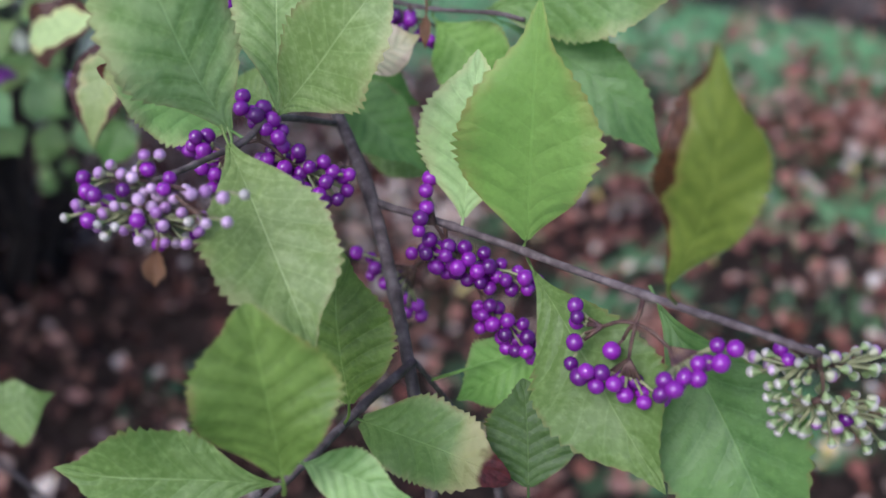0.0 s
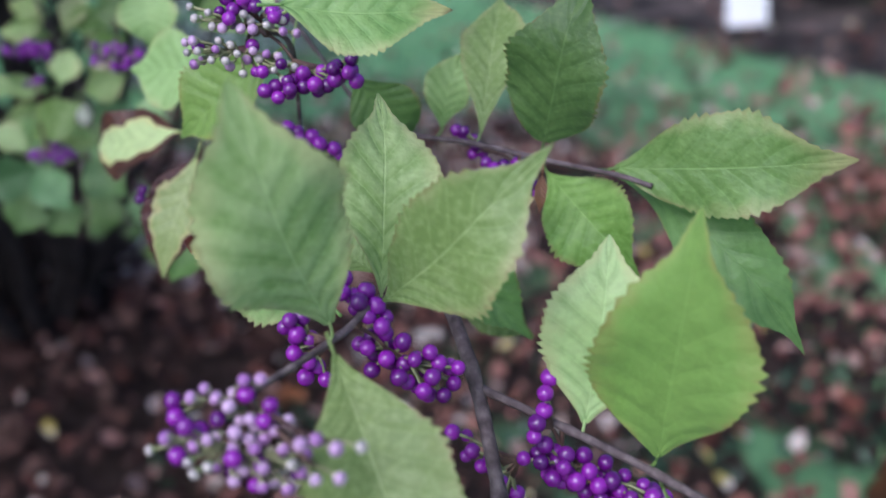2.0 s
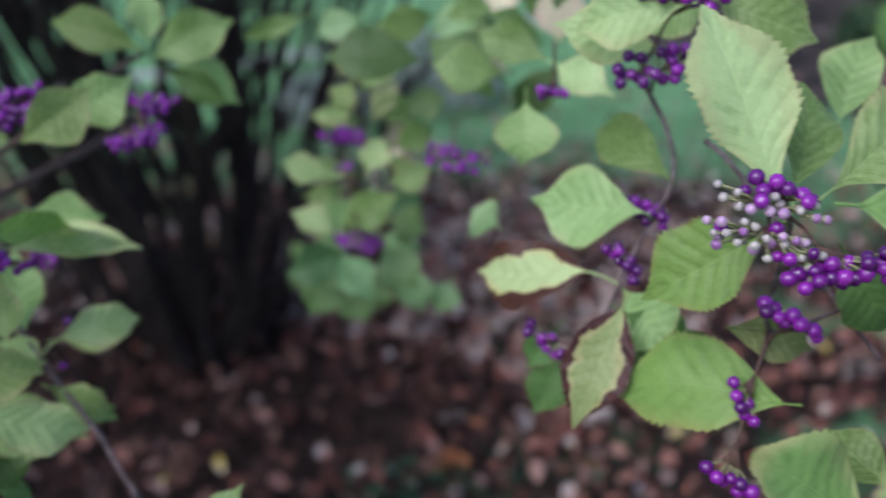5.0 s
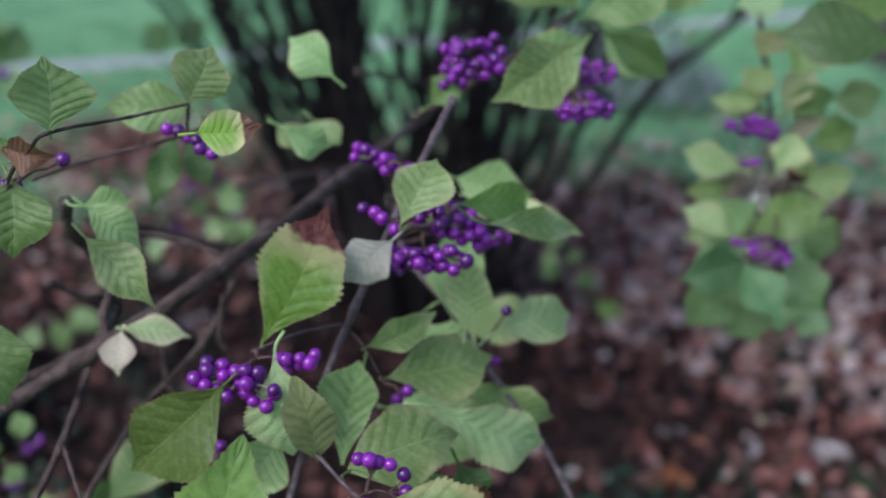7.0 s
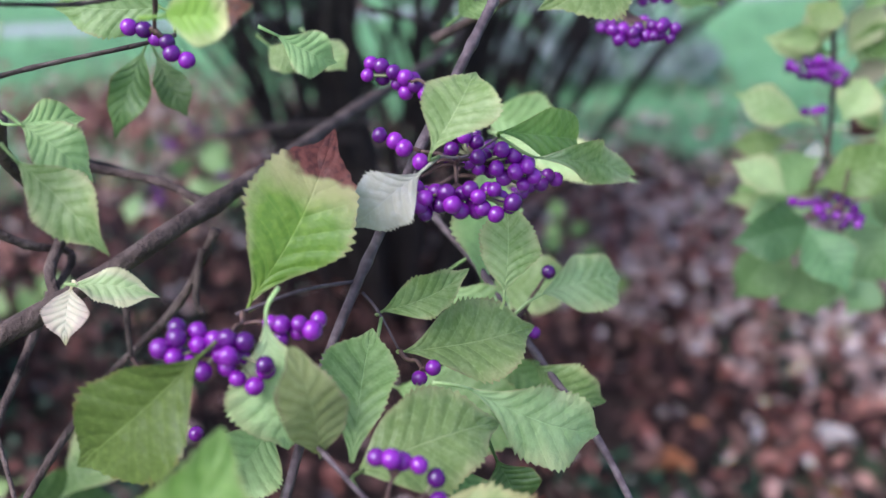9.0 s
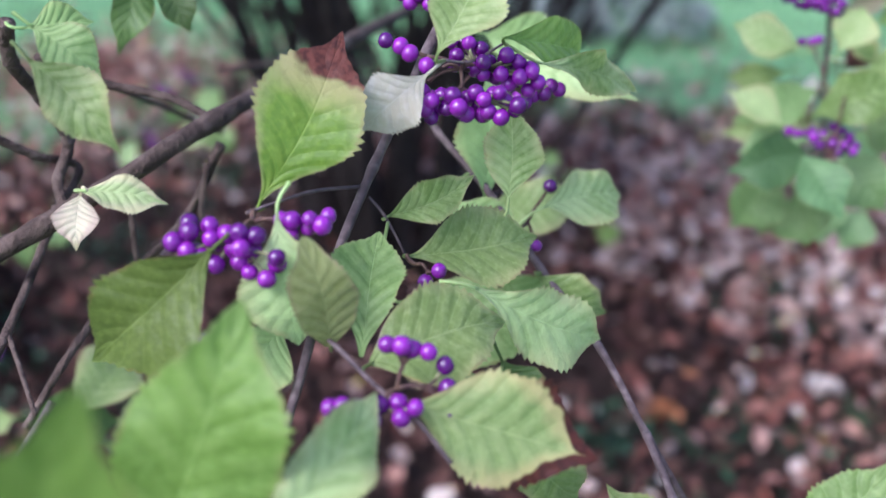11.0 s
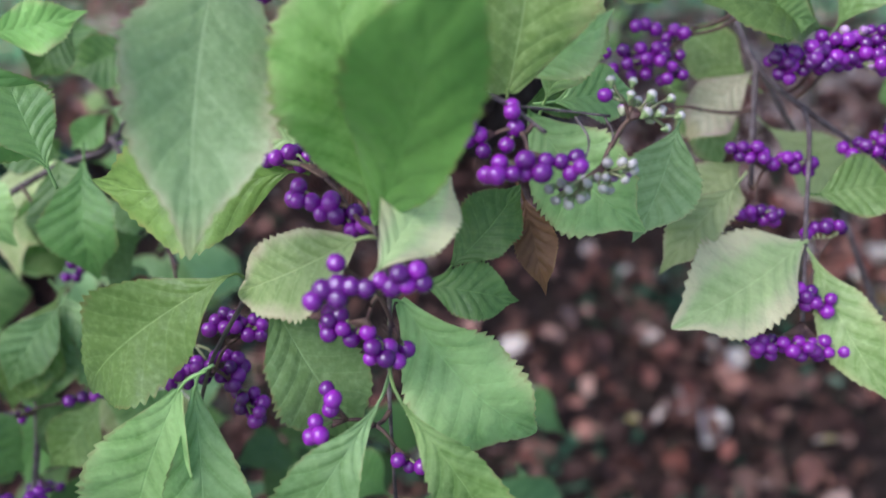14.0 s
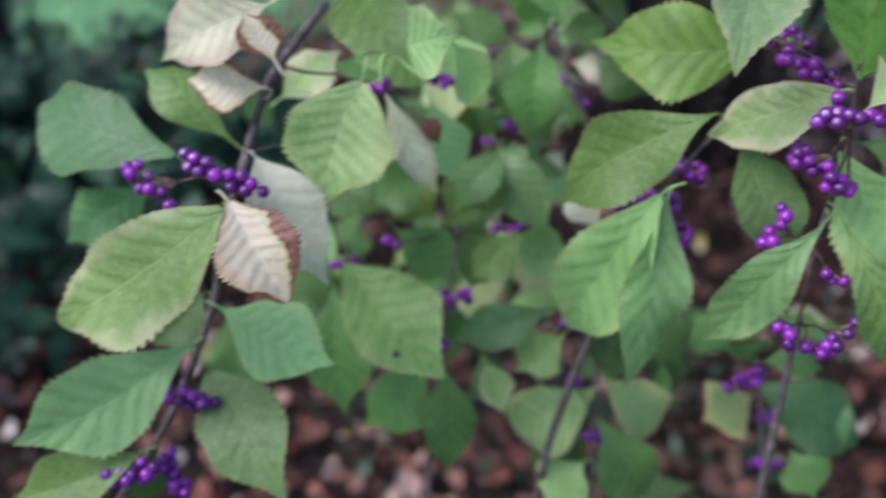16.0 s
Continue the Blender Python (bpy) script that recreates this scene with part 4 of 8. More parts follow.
    uvs = [((q + 1) / 2, float(k)) for k in u[:, 0] for q in v[0]]
    c = COLS + 1
    faces = [(i * c + j, i * c + j + 1, (i + 1) * c + j + 1, (i + 1) * c + j) for i in range(rows) for j in range(COLS)]
    # the stalk
    s = np.array(stalk) if stalk is not None else b - ax * 0.0035
    start = b + ax * 0.02 * length + up * 0.004 * width
    sv, sf = tube(spline([start, b - ax * 0.002 + (s - b) * 0.25, s], 3), np.linspace(0.0004, 0.00055, 7), 5)
    o = len(verts)
    verts += sv
    uvs += [(0.35, 0.02)] * len(sv)
    faces += [tuple(i + o for i in face) for face in sf]
    ob = under(mesh_object("leaf", verts, faces, LEAF[kind], uvs), shrub)
    return tagged(ob, LEAF_LABEL.get(kind, ""))


leaf((-0.0331, 0.2371, 0.8187), (-0.0264, 0.231, 0.8879), 0.0367, (-0.05, -1, -0.08), 'mature', 0.24, 0.00, (-0.0368, 0.2316, 0.8193))
leaf((-0.0521, 0.2421, 0.8232), (-0.0473, 0.2596, 0.8685), 0.0315, (0.12, -0.95, 0.2), 'yellowing', 0.16, 0.05, (-0.0536, 0.2408, 0.8203))
leaf((0.005, 0.1786, 0.8411), (0.0111, 0.1713, 0.8942), 0.0206, (-0.33, -0.93, -0.14), 'olive', 0.06, 0.02, (0.0069, 0.1841, 0.8324), droop=0.08, bow=0.1, plump=0.8)
leaf((-0.0305, 0.2296, 0.8125), (0.0041, 0.1801, 0.7788), 0.0337, (-0.32, -0.68, 0.66), 'green', 0.17, 0.02, (-0.0325, 0.2293, 0.8191))
leaf((0.004, 0.2264, 0.8046), (0.037, 0.1772, 0.7533), 0.0379, (-0.3, -0.78, 0.55), 'deep', 0.28, 0.00, (0.0015, 0.2302, 0.8086))
leaf((-0.0791, 0.197, 0.7886), (-0.0818, 0.2106, 0.828), 0.03, (0.07, -0.93, 0.35), 'mature', 0.22, 0.03, (-0.0822, 0.1982, 0.7801), plump=0.72)
leaf((-0.0795, 0.1508, 0.8048), (-0.0824, 0.1565, 0.8469), 0.0309, (0.27, -0.95, 0.13), 'mature', 0.24, 0.01, (-0.0799, 0.1502, 0.7993), plump=0.72)
leaf((-0.0922, 0.1705, 0.7827), (-0.1445, 0.1532, 0.7955), 0.0271, (0.37, -0.86, 0.36), 'green', 0.15, 0.02, (-0.092, 0.1705, 0.7816))
leaf((-0.0786, 0.2028, 0.7779), (-0.0357, 0.1866, 0.7764), 0.0233, (0.18, -0.62, 0.76), 'brown_tip', 0.18, 0.05, (-0.0809, 0.2026, 0.7798), plump=0.65)
leaf((-0.0298, 0.2377, 0.781), (-0.0589, 0.232, 0.7627), 0.0211, (0.39, -0.57, 0.72), 'fresh', 0.12, 0.01, (-0.0651, 0.2319, 0.7709))
leaf((-0.0305, 0.1951, 0.7641), (-0.0324, 0.2094, 0.7904), 0.0242, (0.04, -0.87, 0.49), 'deep', 0.09, -0, (-0.0311, 0.192, 0.759), plump=0.8)
leaf((-0.0804, 0.1638, 0.7968), (-0.0531, 0.1567, 0.7933), 0.0147, (-0.13, -0.79, 0.6), 'green', 0.26, 0.00, (-0.0861, 0.1652, 0.7975))
leaf((-0.2624, 0.262, 0.7169), (-0.2381, 0.2724, 0.7248), 0.0267, (0.12, -0.76, 0.63), 'green', 0.10, 0.06, (-0.2677, 0.2598, 0.7152))
leaf((-0.1122, 0.227, 0.8577), (-0.1136, 0.201, 0.9252), 0.0327, (0.38, -0.75, 0.55), 'yellowing', 0.06, 0.05, (-0.1131, 0.2272, 0.8522), plump=0.72)
leaf((-0.103, 0.2416, 0.8564), (-0.0621, 0.2327, 0.9015), 0.0301, (-0.32, -0.94, 0.11), 'yellowing', 0.17, 0.06, (-0.1061, 0.2432, 0.8539))
leaf((-0.1063, 0.2489, 0.8543), (-0.1098, 0.2803, 0.9011), 0.0260, (0.54, -0.68, 0.49), 'yellowing', 0.11, 0.08, (-0.1052, 0.248, 0.8524))
leaf((-0.1262, 0.2547, 0.8468), (-0.1535, 0.2372, 0.8731), 0.0261, (0.43, -0.75, 0.5), 'brown_tip', 0.25, -0.02, (-0.1207, 0.254, 0.8429), plump=0.7)
leaf((-0.1041, 0.2087, 0.8612), (-0.0756, 0.1718, 0.8247), 0.0314, (0.22, -0.59, 0.77), 'yellowing', 0.27, 0.03, (-0.1069, 0.2124, 0.8649))
leaf((-0.1167, 0.2742, 0.8457), (-0.1358, 0.2854, 0.8545), 0.0149, (0.01, -0.6, 0.8), 'green', 0.17, 0.07, (-0.1119, 0.2713, 0.8435))
leaf((-0.0506, 0.3102, 0.8662), (0.0121, 0.2924, 0.8773), 0.0290, (-0.31, -0.9, 0.31), 'brown_tip', 0.07, -0.01, (-0.0512, 0.3089, 0.8647))
leaf((-0.0501, 0.3224, 0.8581), (0.0072, 0.2922, 0.8167), 0.0232, (0.04, -0.78, 0.62), 'deep', 0.11, 0.10, (-0.0577, 0.3128, 0.8643))
leaf((-0.073, 0.3233, 0.8585), (-0.0429, 0.3005, 0.8356), 0.0275, (-0.16, -0.8, 0.58), 'fresh', 0.23, 0.05, (-0.0727, 0.3219, 0.8632))
leaf((-0.1079, 0.3111, 0.8403), (-0.0745, 0.2927, 0.8143), 0.0239, (-0.03, -0.83, 0.56), 'deep', 0.23, 0.09, (-0.1116, 0.3061, 0.8473))
leaf((-0.1132, 0.3229, 0.8427), (-0.0824, 0.3216, 0.8272), 0.0250, (0.07, -0.97, 0.22), 'deep', 0.23, -0.01, (-0.116, 0.3155, 0.8516))
leaf((-0.1061, 0.3158, 0.8158), (-0.0762, 0.3097, 0.8045), 0.0159, (0.07, -0.79, 0.61), 'green', 0.07, 0.05, (-0.1116, 0.3169, 0.8178))
leaf((-0.0963, 0.2948, 0.8519), (-0.0725, 0.295, 0.862), 0.0167, (-0.05, -0.99, 0.14), 'pale', 0.07, 0.00, (-0.1063, 0.2949, 0.8421))
leaf((-0.1125, 0.3436, 0.8642), (-0.1023, 0.3488, 0.8927), 0.0163, (-0.06, -0.98, 0.2), 'green', 0.11, 0.08, (-0.117, 0.3306, 0.8672))
leaf((-0.0738, 0.3232, 0.8691), (-0.0632, 0.3165, 0.9187), 0.0315, (-0.24, -0.97, -0.08), 'deep', 0.19, 0.04, (-0.0749, 0.3222, 0.8636), plump=0.72)
leaf((-0.0955, 0.3296, 0.869), (-0.0967, 0.3785, 0.9026), 0.0209, (0.09, -0.56, 0.82), 'yellowing', 0.26, 0.09, (-0.0975, 0.3247, 0.8674))
leaf((-0.1423, 0.4219, 0.9049), (-0.1331, 0.4497, 0.933), 0.0234, (0.1, -0.72, 0.68), 'green', 0.24, 0.02, (-0.1436, 0.4178, 0.9008))
leaf((-0.1201, 0.407, 0.899), (-0.0917, 0.4041, 0.9339), 0.0273, (-0.28, -0.95, 0.15), 'green', 0.14, 0.04, (-0.1239, 0.4074, 0.8944), plump=0.72)
leaf((-0.1564, 0.317, 0.9108), (-0.1835, 0.3263, 0.9626), 0.0323, (0.48, -0.79, 0.39), 'yellowing', 0.14, -0.02, (-0.1559, 0.3121, 0.9058))
leaf((-0.1358, 0.2769, 0.9237), (-0.0917, 0.2893, 0.9207), 0.0251, (0.25, -0.76, 0.6), 'brown_tip', 0.24, -0.01, (-0.1416, 0.2753, 0.9241))
leaf((-0.1419, 0.3034, 0.9181), (-0.1145, 0.3412, 0.9345), 0.0258, (0.53, -0.63, 0.57), 'yellowing', 0.24, 0.04, (-0.1452, 0.2988, 0.9161))
leaf((-0.1528, 0.3278, 0.909), (-0.1557, 0.378, 0.9319), 0.0174, (0.27, -0.39, 0.88), 'green', 0.23, -0.02, (-0.1524, 0.318, 0.9001))
leaf((-0.1983, 0.3789, 0.9523), (-0.2377, 0.3831, 0.9406), 0.0233, (-0.13, -0.99, 0.08), 'yellowing', 0.15, 0.10, (-0.1926, 0.3783, 0.954))
leaf((-0.1866, 0.3939, 0.9512), (-0.1521, 0.3991, 0.9374), 0.0303, (0.18, -0.98, 0.08), 'yellowing', 0.07, 0.00, (-0.1921, 0.393, 0.9534))
leaf((-0.2243, 0.3593, 0.8559), (-0.278, 0.3722, 0.8446), 0.0281, (0.25, -0.76, 0.6), 'scorched', 0.1, 0.03, (-0.2113, 0.362, 0.851), plump=0.8)
leaf((-0.2048, 0.3366, 0.8545), (-0.2152, 0.3101, 0.8179), 0.0234, (0.17, -0.73, 0.67), 'scorched', 0.13, 0.02, (-0.2035, 0.34, 0.8593), plump=0.85)
leaf((-0.158, 0.3155, 0.8989), (-0.1942, 0.3084, 0.8729), 0.0270, (-0.1, -0.92, 0.39), 'mature', 0.26, 0.03, (-0.1534, 0.3163, 0.9017))
leaf((-0.2056, 0.3664, 0.8797), (-0.2527, 0.3795, 0.875), 0.0304, (-0.28, -0.8, 0.54), 'green', 0.13, -0.01, (-0.2036, 0.3759, 0.8729))
leaf((-0.198, 0.3848, 0.8863), (-0.2387, 0.4235, 0.892), 0.0216, (-0.51, -0.63, 0.59), 'green', 0.20, 0.09, (-0.198, 0.3848, 0.8863))
leaf((-0.1478, 0.3134, 0.8416), (-0.209, 0.3223, 0.8284), 0.0321, (-0.25, -0.7, 0.67), 'mature', 0.22, 0.07, (-0.142, 0.3126, 0.8428))
leaf((-0.2744, 0.4402, 0.8969), (-0.2731, 0.428, 0.8703), 0.0292, (0.2, -0.89, 0.42), 'green', 0.21, 0.07, (-0.2747, 0.4427, 0.9024))
leaf((-0.2989, 0.4791, 0.9007), (-0.3304, 0.4646, 0.9063), 0.0251, (0.44, -0.79, 0.43), 'green', 0.14, -0.01, (-0.2935, 0.4816, 0.8997))
leaf((-0.2664, 0.4616, 0.9093), (-0.2373, 0.4467, 0.9018), 0.0199, (-0.26, -0.79, 0.56), 'yellowing', 0.11, 0.02, (-0.2716, 0.4643, 0.9107))
leaf((-0.2083, 0.4021, 0.9314), (-0.2476, 0.3904, 0.9426), 0.0236, (0.35, -0.88, 0.31), 'yellowing', 0.07, 0.03, (-0.217, 0.4054, 0.9215))
leaf((-0.2744, 0.4702, 0.9096), (-0.31, 0.4718, 0.9202), 0.0195, (0.09, -0.9, 0.44), 'green', 0.12, -0.01, (-0.2687, 0.4699, 0.9079))
leaf((-0.1956, 0.4149, 0.9466), (-0.217, 0.4122, 0.9355), 0.0174, (0.12, -0.99, 0.02), 'yellowing', 0.08, 0.08, (-0.1904, 0.4155, 0.9493))
leaf((-0.4123, 0.5053, 0.7925), (-0.3769, 0.5111, 0.8146), 0.0237, (-0.02, -0.96, 0.28), 'green', 0.1, 0.08, (-0.4173, 0.5045, 0.7893))
leaf((-0.4261, 0.5254, 0.8169), (-0.4576, 0.5161, 0.826), 0.0182, (0.37, -0.78, 0.49), 'yellowing', 0.18, 0.09, (-0.4205, 0.527, 0.8153))
leaf((-0.4112, 0.5015, 0.7762), (-0.4357, 0.4752, 0.7683), 0.0267, (0.67, -0.7, 0.25), 'cool', 0.26, 0.05, (-0.4072, 0.5058, 0.7775))
leaf((-0.411, 0.501, 0.7749), (-0.3854, 0.4899, 0.7536), 0.0246, (0.29, -0.67, 0.69), 'cool', 0.23, 0.06, (-0.4154, 0.5029, 0.7786))
leaf((-0.4267, 0.5205, 0.78), (-0.4547, 0.5146, 0.793), 0.0186, (0.42, -0.67, 0.61), 'yellowing', 0.08, 0.05, (-0.4213, 0.5216, 0.7775))
leaf((-0.4291, 0.5713, 0.8381), (-0.4598, 0.5612, 0.8449), 0.0155, (0.35, -0.89, 0.29), 'green', 0.2, 0.01, (-0.4286, 0.571, 0.839))
leaf((-0.4125, 0.5431, 0.8142), (-0.4081, 0.5548, 0.8345), 0.0221, (0.24, -0.86, 0.44), 'yellowing', 0.17, 0.02, (-0.4136, 0.5402, 0.8091))
leaf((-0.3985, 0.5463, 0.8082), (-0.3741, 0.5607, 0.8161), 0.0200, (0.47, -0.87, 0.15), 'yellowing', 0.16, 0.03, (-0.4035, 0.5433, 0.8066))
leaf((-0.4023, 0.5648, 0.8253), (-0.3805, 0.5794, 0.8361), 0.02, (0.45, -0.86, 0.25), 'green', 0.17, 0.1, (-0.4069, 0.5617, 0.823))
leaf((-0.423, 0.5762, 0.8429), (-0.395, 0.5911, 0.8487), 0.0166, (0.45, -0.89, 0.12), 'green', 0.16, 0.01, (-0.4286, 0.571, 0.839))
leaf((-0.4242, 0.5108, 0.7579), (-0.4354, 0.4937, 0.7323), 0.0268, (0.4, -0.83, 0.39), 'sage', 0.22, 0.07, (-0.4222, 0.514, 0.7625))
leaf((-0.4134, 0.5122, 0.751), (-0.4003, 0.5067, 0.7278), 0.0268, (0.25, -0.9, 0.36), 'sage', 0.11, 0.03, (-0.4163, 0.5134, 0.7561))
leaf((-0.3964, 0.5287, 0.7699), (-0.3718, 0.528, 0.7463), 0.0285, (0.41, -0.79, 0.45), 'sage', 0.13, 0.02, (-0.4008, 0.5288, 0.774))
leaf((-0.3954, 0.5369, 0.7861), (-0.3731, 0.5431, 0.7788), 0.025, (0.36, -0.84, 0.4), 'sage', 0.17, 0.01, (-0.4009, 0.5354, 0.7879))
leaf((-0.4892, 0.4423, 0.9088), (-0.5337, 0.4246, 0.9245), 0.0224, (0.4, -0.91, 0.11), 'green', 0.12, -0.00, (-0.4923, 0.4455, 0.9059))
leaf((-0.4926, 0.4552, 0.9016), (-0.4553, 0.4798, 0.9192), 0.0272, (0.46, -0.86, 0.22), 'green', 0.20, 0.05, (-0.4923, 0.4455, 0.9059))
leaf((-0.4965, 0.4572, 0.9094), (-0.5045, 0.4675, 0.9378), 0.0192, (0.76, -0.52, 0.4), 'green', 0.18, 0.05, (-0.4923, 0.4455, 0.9059))
leaf((-0.4889, 0.4678, 0.8997), (-0.4615, 0.4883, 0.8682), 0.0241, (0.65, -0.76, 0.07), 'green', 0.21, 0.05, (-0.4925, 0.4652, 0.9038))
leaf((-0.4892, 0.3795, 0.8899), (-0.4604, 0.4002, 0.9068), 0.0260, (0.54, -0.84, 0.1), 'green', 0.19, 0.02, (-0.4977, 0.3883, 0.8911))
leaf((-0.5041, 0.3634, 0.8451), (-0.4722, 0.3751, 0.8407), 0.0246, (0.36, -0.89, 0.28), 'green', 0.19, 0.02, (-0.5097, 0.3613, 0.8459))
leaf((-0.4909, 0.3554, 0.8415), (-0.4422, 0.3618, 0.8357), 0.0157, (0.17, -0.79, 0.59), 'yellowing', 0.07, 0.02, (-0.4968, 0.3547, 0.8422))
leaf((-0.4952, 0.3534, 0.7793), (-0.4631, 0.3749, 0.7851), 0.0226, (0.36, -0.7, 0.62), 'yellowing', 0.09, -0.01, (-0.5001, 0.3501, 0.7784))
leaf((-0.4927, 0.2951, 0.7673), (-0.4372, 0.306, 0.7649), 0.0290, (0.17, -0.69, 0.71), 'green', 0.13, 0.05, (-0.4986, 0.2939, 0.7676))
leaf((-0.4692, 0.3204, 0.7741), (-0.4402, 0.3264, 0.7604), 0.0177, (0.4, -0.74, 0.53), 'green', 0.19, -0.00, (-0.4745, 0.3193, 0.7766))
leaf((-0.4705, 0.3109, 0.8049), (-0.4784, 0.3264, 0.844), 0.0225, (0.82, -0.45, 0.34), 'green', 0.21, 0.04, (-0.4672, 0.3103, 0.808))
leaf((-0.4825, 0.3065, 0.8065), (-0.4531, 0.3026, 0.7969), 0.0228, (0.15, -0.66, 0.73), 'green', 0.17, 0, (-0.4775, 0.3127, 0.8147))
leaf((-0.4614, 0.5661, 0.9059), (-0.4974, 0.5448, 0.8941), 0.0128, (0.44, -0.87, 0.22), 'green', 0.27, 0.07, (-0.4564, 0.569, 0.9075))
leaf((-0.367, 0.5505, 0.9122), (-0.3979, 0.5348, 0.9074), 0.0203, (0.45, -0.89, 0.03), 'green', 0.09, 0.09, (-0.3617, 0.5532, 0.9131))
leaf((-0.3186, 0.5181, 0.9251), (-0.3398, 0.5066, 0.9204), 0.0149, (0.37, -0.85, 0.38), 'green', 0.22, 0.07, (-0.3134, 0.5209, 0.9263))
leaf((-0.2409, 0.3802, 0.8164), (-0.2497, 0.3692, 0.8016), 0.0157, (0.39, -0.84, 0.39), 'deep', 0.23, 0.00, (-0.2383, 0.3834, 0.8207))
leaf((-0.2381, 0.3756, 0.8044), (-0.2451, 0.3628, 0.7841), 0.0202, (0.37, -0.84, 0.4), 'deep', 0.15, -0.02, (-0.2364, 0.3786, 0.8093))
leaf((-0.2094, 0.3617, 0.8487), (-0.1881, 0.3417, 0.8374), 0.0260, (-0.32, -0.7, 0.63), 'green', 0.09, 0.07, (-0.2118, 0.361, 0.8494))
leaf((-0.1682, 0.3251, 0.8592), (-0.1387, 0.3337, 0.8507), 0.0151, (0.36, -0.86, 0.37), 'dull', 0.22, 0.05, (-0.1551, 0.327, 0.8598))
leaf((-0.1351, 0.3244, 0.8889), (-0.1199, 0.3283, 0.8616), 0.0228, (0.23, -0.97, -0.01), 'deep', 0.14, 0.04, (-0.138, 0.3237, 0.8941))
leaf((-0.2199, 0.3602, 0.8297), (-0.1949, 0.3613, 0.8139), 0.0242, (0.38, -0.74, 0.56), 'deep', 0.22, 0.02, (-0.2174, 0.3511, 0.8339))
leaf((-0.1948, 0.3679, 0.8279), (-0.1751, 0.3683, 0.8145), 0.0209, (0.27, -0.89, 0.37), 'deep', 0.08, 0.01, (-0.1997, 0.3678, 0.8312))
leaf((-0.2058, 0.3494, 0.8457), (-0.1803, 0.3524, 0.8335), 0.0208, (0.34, -0.79, 0.51), 'deep', 0.09, 0.00, (-0.2135, 0.3578, 0.8444))
leaf((-0.5179, 0.1813, 0.9103), (-0.522, 0.1857, 0.9306), 0.0208, (0.87, -0.41, 0.27), 'green', 0.14, 0.01, (-0.5179, 0.1813, 0.9103))
leaf((-0.5393, 0.1796, 0.893), (-0.5333, 0.1718, 0.8717), 0.0232, (0.68, -0.61, 0.41), 'green', 0.18, 0.06, (-0.5376, 0.1785, 0.8936))
leaf((-0.5328, 0.1966, 0.8697), (-0.5092, 0.1998, 0.8506), 0.0151, (0.5, -0.71, 0.5), 'yellowing', 0.21, 0.01, (-0.5374, 0.196, 0.8735))
leaf((-0.5432, 0.206, 0.874), (-0.5252, 0.2107, 0.8631), 0.0134, (0.54, -0.47, 0.7), 'green', 0.18, 0.06, (-0.5482, 0.2047, 0.877))
leaf((-0.5235, 0.235, 0.9056), (-0.5213, 0.2458, 0.9223), 0.0188, (0.81, -0.53, 0.24), 'yellowing', 0.10, 0.06, (-0.5233, 0.2348, 0.9051))
leaf((-0.5544, 0.2626, 0.8927), (-0.5817, 0.2441, 0.8934), 0.0181, (0.51, -0.73, 0.45), 'green', 0.11, 0.02, (-0.5492, 0.2622, 0.8856))
leaf((-0.4915, 0.21, 0.9075), (-0.4741, 0.2185, 0.9108), 0.0125, (0.39, -0.89, 0.25), 'withered_tip', 0.18, 0.10, (-0.4968, 0.2074, 0.9066))
leaf((-0.5251, 0.279, 0.8859), (-0.5128, 0.2918, 0.8768), 0.0135, (0.76, -0.63, 0.14), 'green', 0.25, 0.06, (-0.5288, 0.2752, 0.8886))
leaf((-0.5442, 0.1666, 0.8518), (-0.5322, 0.1609, 0.8268), 0.0196, (0.77, -0.43, 0.47), 'green', 0.12, 0.02, (-0.544, 0.1647, 0.8514))
leaf((-0.5843, 0.2785, 0.8718), (-0.5848, 0.2624, 0.8459), 0.0128, (0.68, -0.63, 0.38), 'deep', 0.10, -0.00, (-0.5842, 0.2817, 0.8768))
leaf((-0.5804, 0.2805, 0.8711), (-0.5664, 0.2786, 0.8536), 0.0111, (0.64, -0.51, 0.57), 'deep', 0.20, 0.02, (-0.5842, 0.281, 0.8757))
leaf((-0.5762, 0.2051, 0.8884), (-0.5939, 0.1946, 0.8915), 0.0164, (0.53, -0.82, 0.22), 'green', 0.13, -0.01, (-0.5692, 0.2045, 0.8788))
leaf((-0.5272, 0.3108, 0.8976), (-0.5455, 0.306, 0.9116), 0.0177, (0.45, -0.84, 0.31), 'green', 0.23, 0.03, (-0.5225, 0.3121, 0.894))
leaf((-0.5587, 0.333, 0.8694), (-0.546, 0.3354, 0.8601), 0.0118, (0.45, -0.79, 0.42), 'yellowing', 0.07, 0.01, (-0.5635, 0.3321, 0.8729))
leaf((-0.5714, 0.3238, 0.8672), (-0.5589, 0.3265, 0.8588), 0.0118, (0.52, -0.65, 0.55), 'yellowing', 0.07, 0.08, (-0.5763, 0.3227, 0.8705))
leaf((-0.5538, 0.2107, 0.8708), (-0.5396, 0.2214, 0.8725), 0.0107, (0.57, -0.79, 0.22), 'green', 0.23, -0.00, (-0.5614, 0.2107, 0.871))
leaf((-0.4493, 0.359, 0.9116), (-0.463, 0.3272, 0.8954), 0.0249, (0.73, -0.53, 0.43), 'yellowing', 0.25, 0.03, (-0.4471, 0.364, 0.9141))
leaf((-0.474, 0.4419, 0.8989), (-0.4452, 0.4511, 0.8798), 0.0175, (0.29, -0.96, -0.02), 'deep', 0.26, -0.02, (-0.4788, 0.4403, 0.9021), plump=0.72)
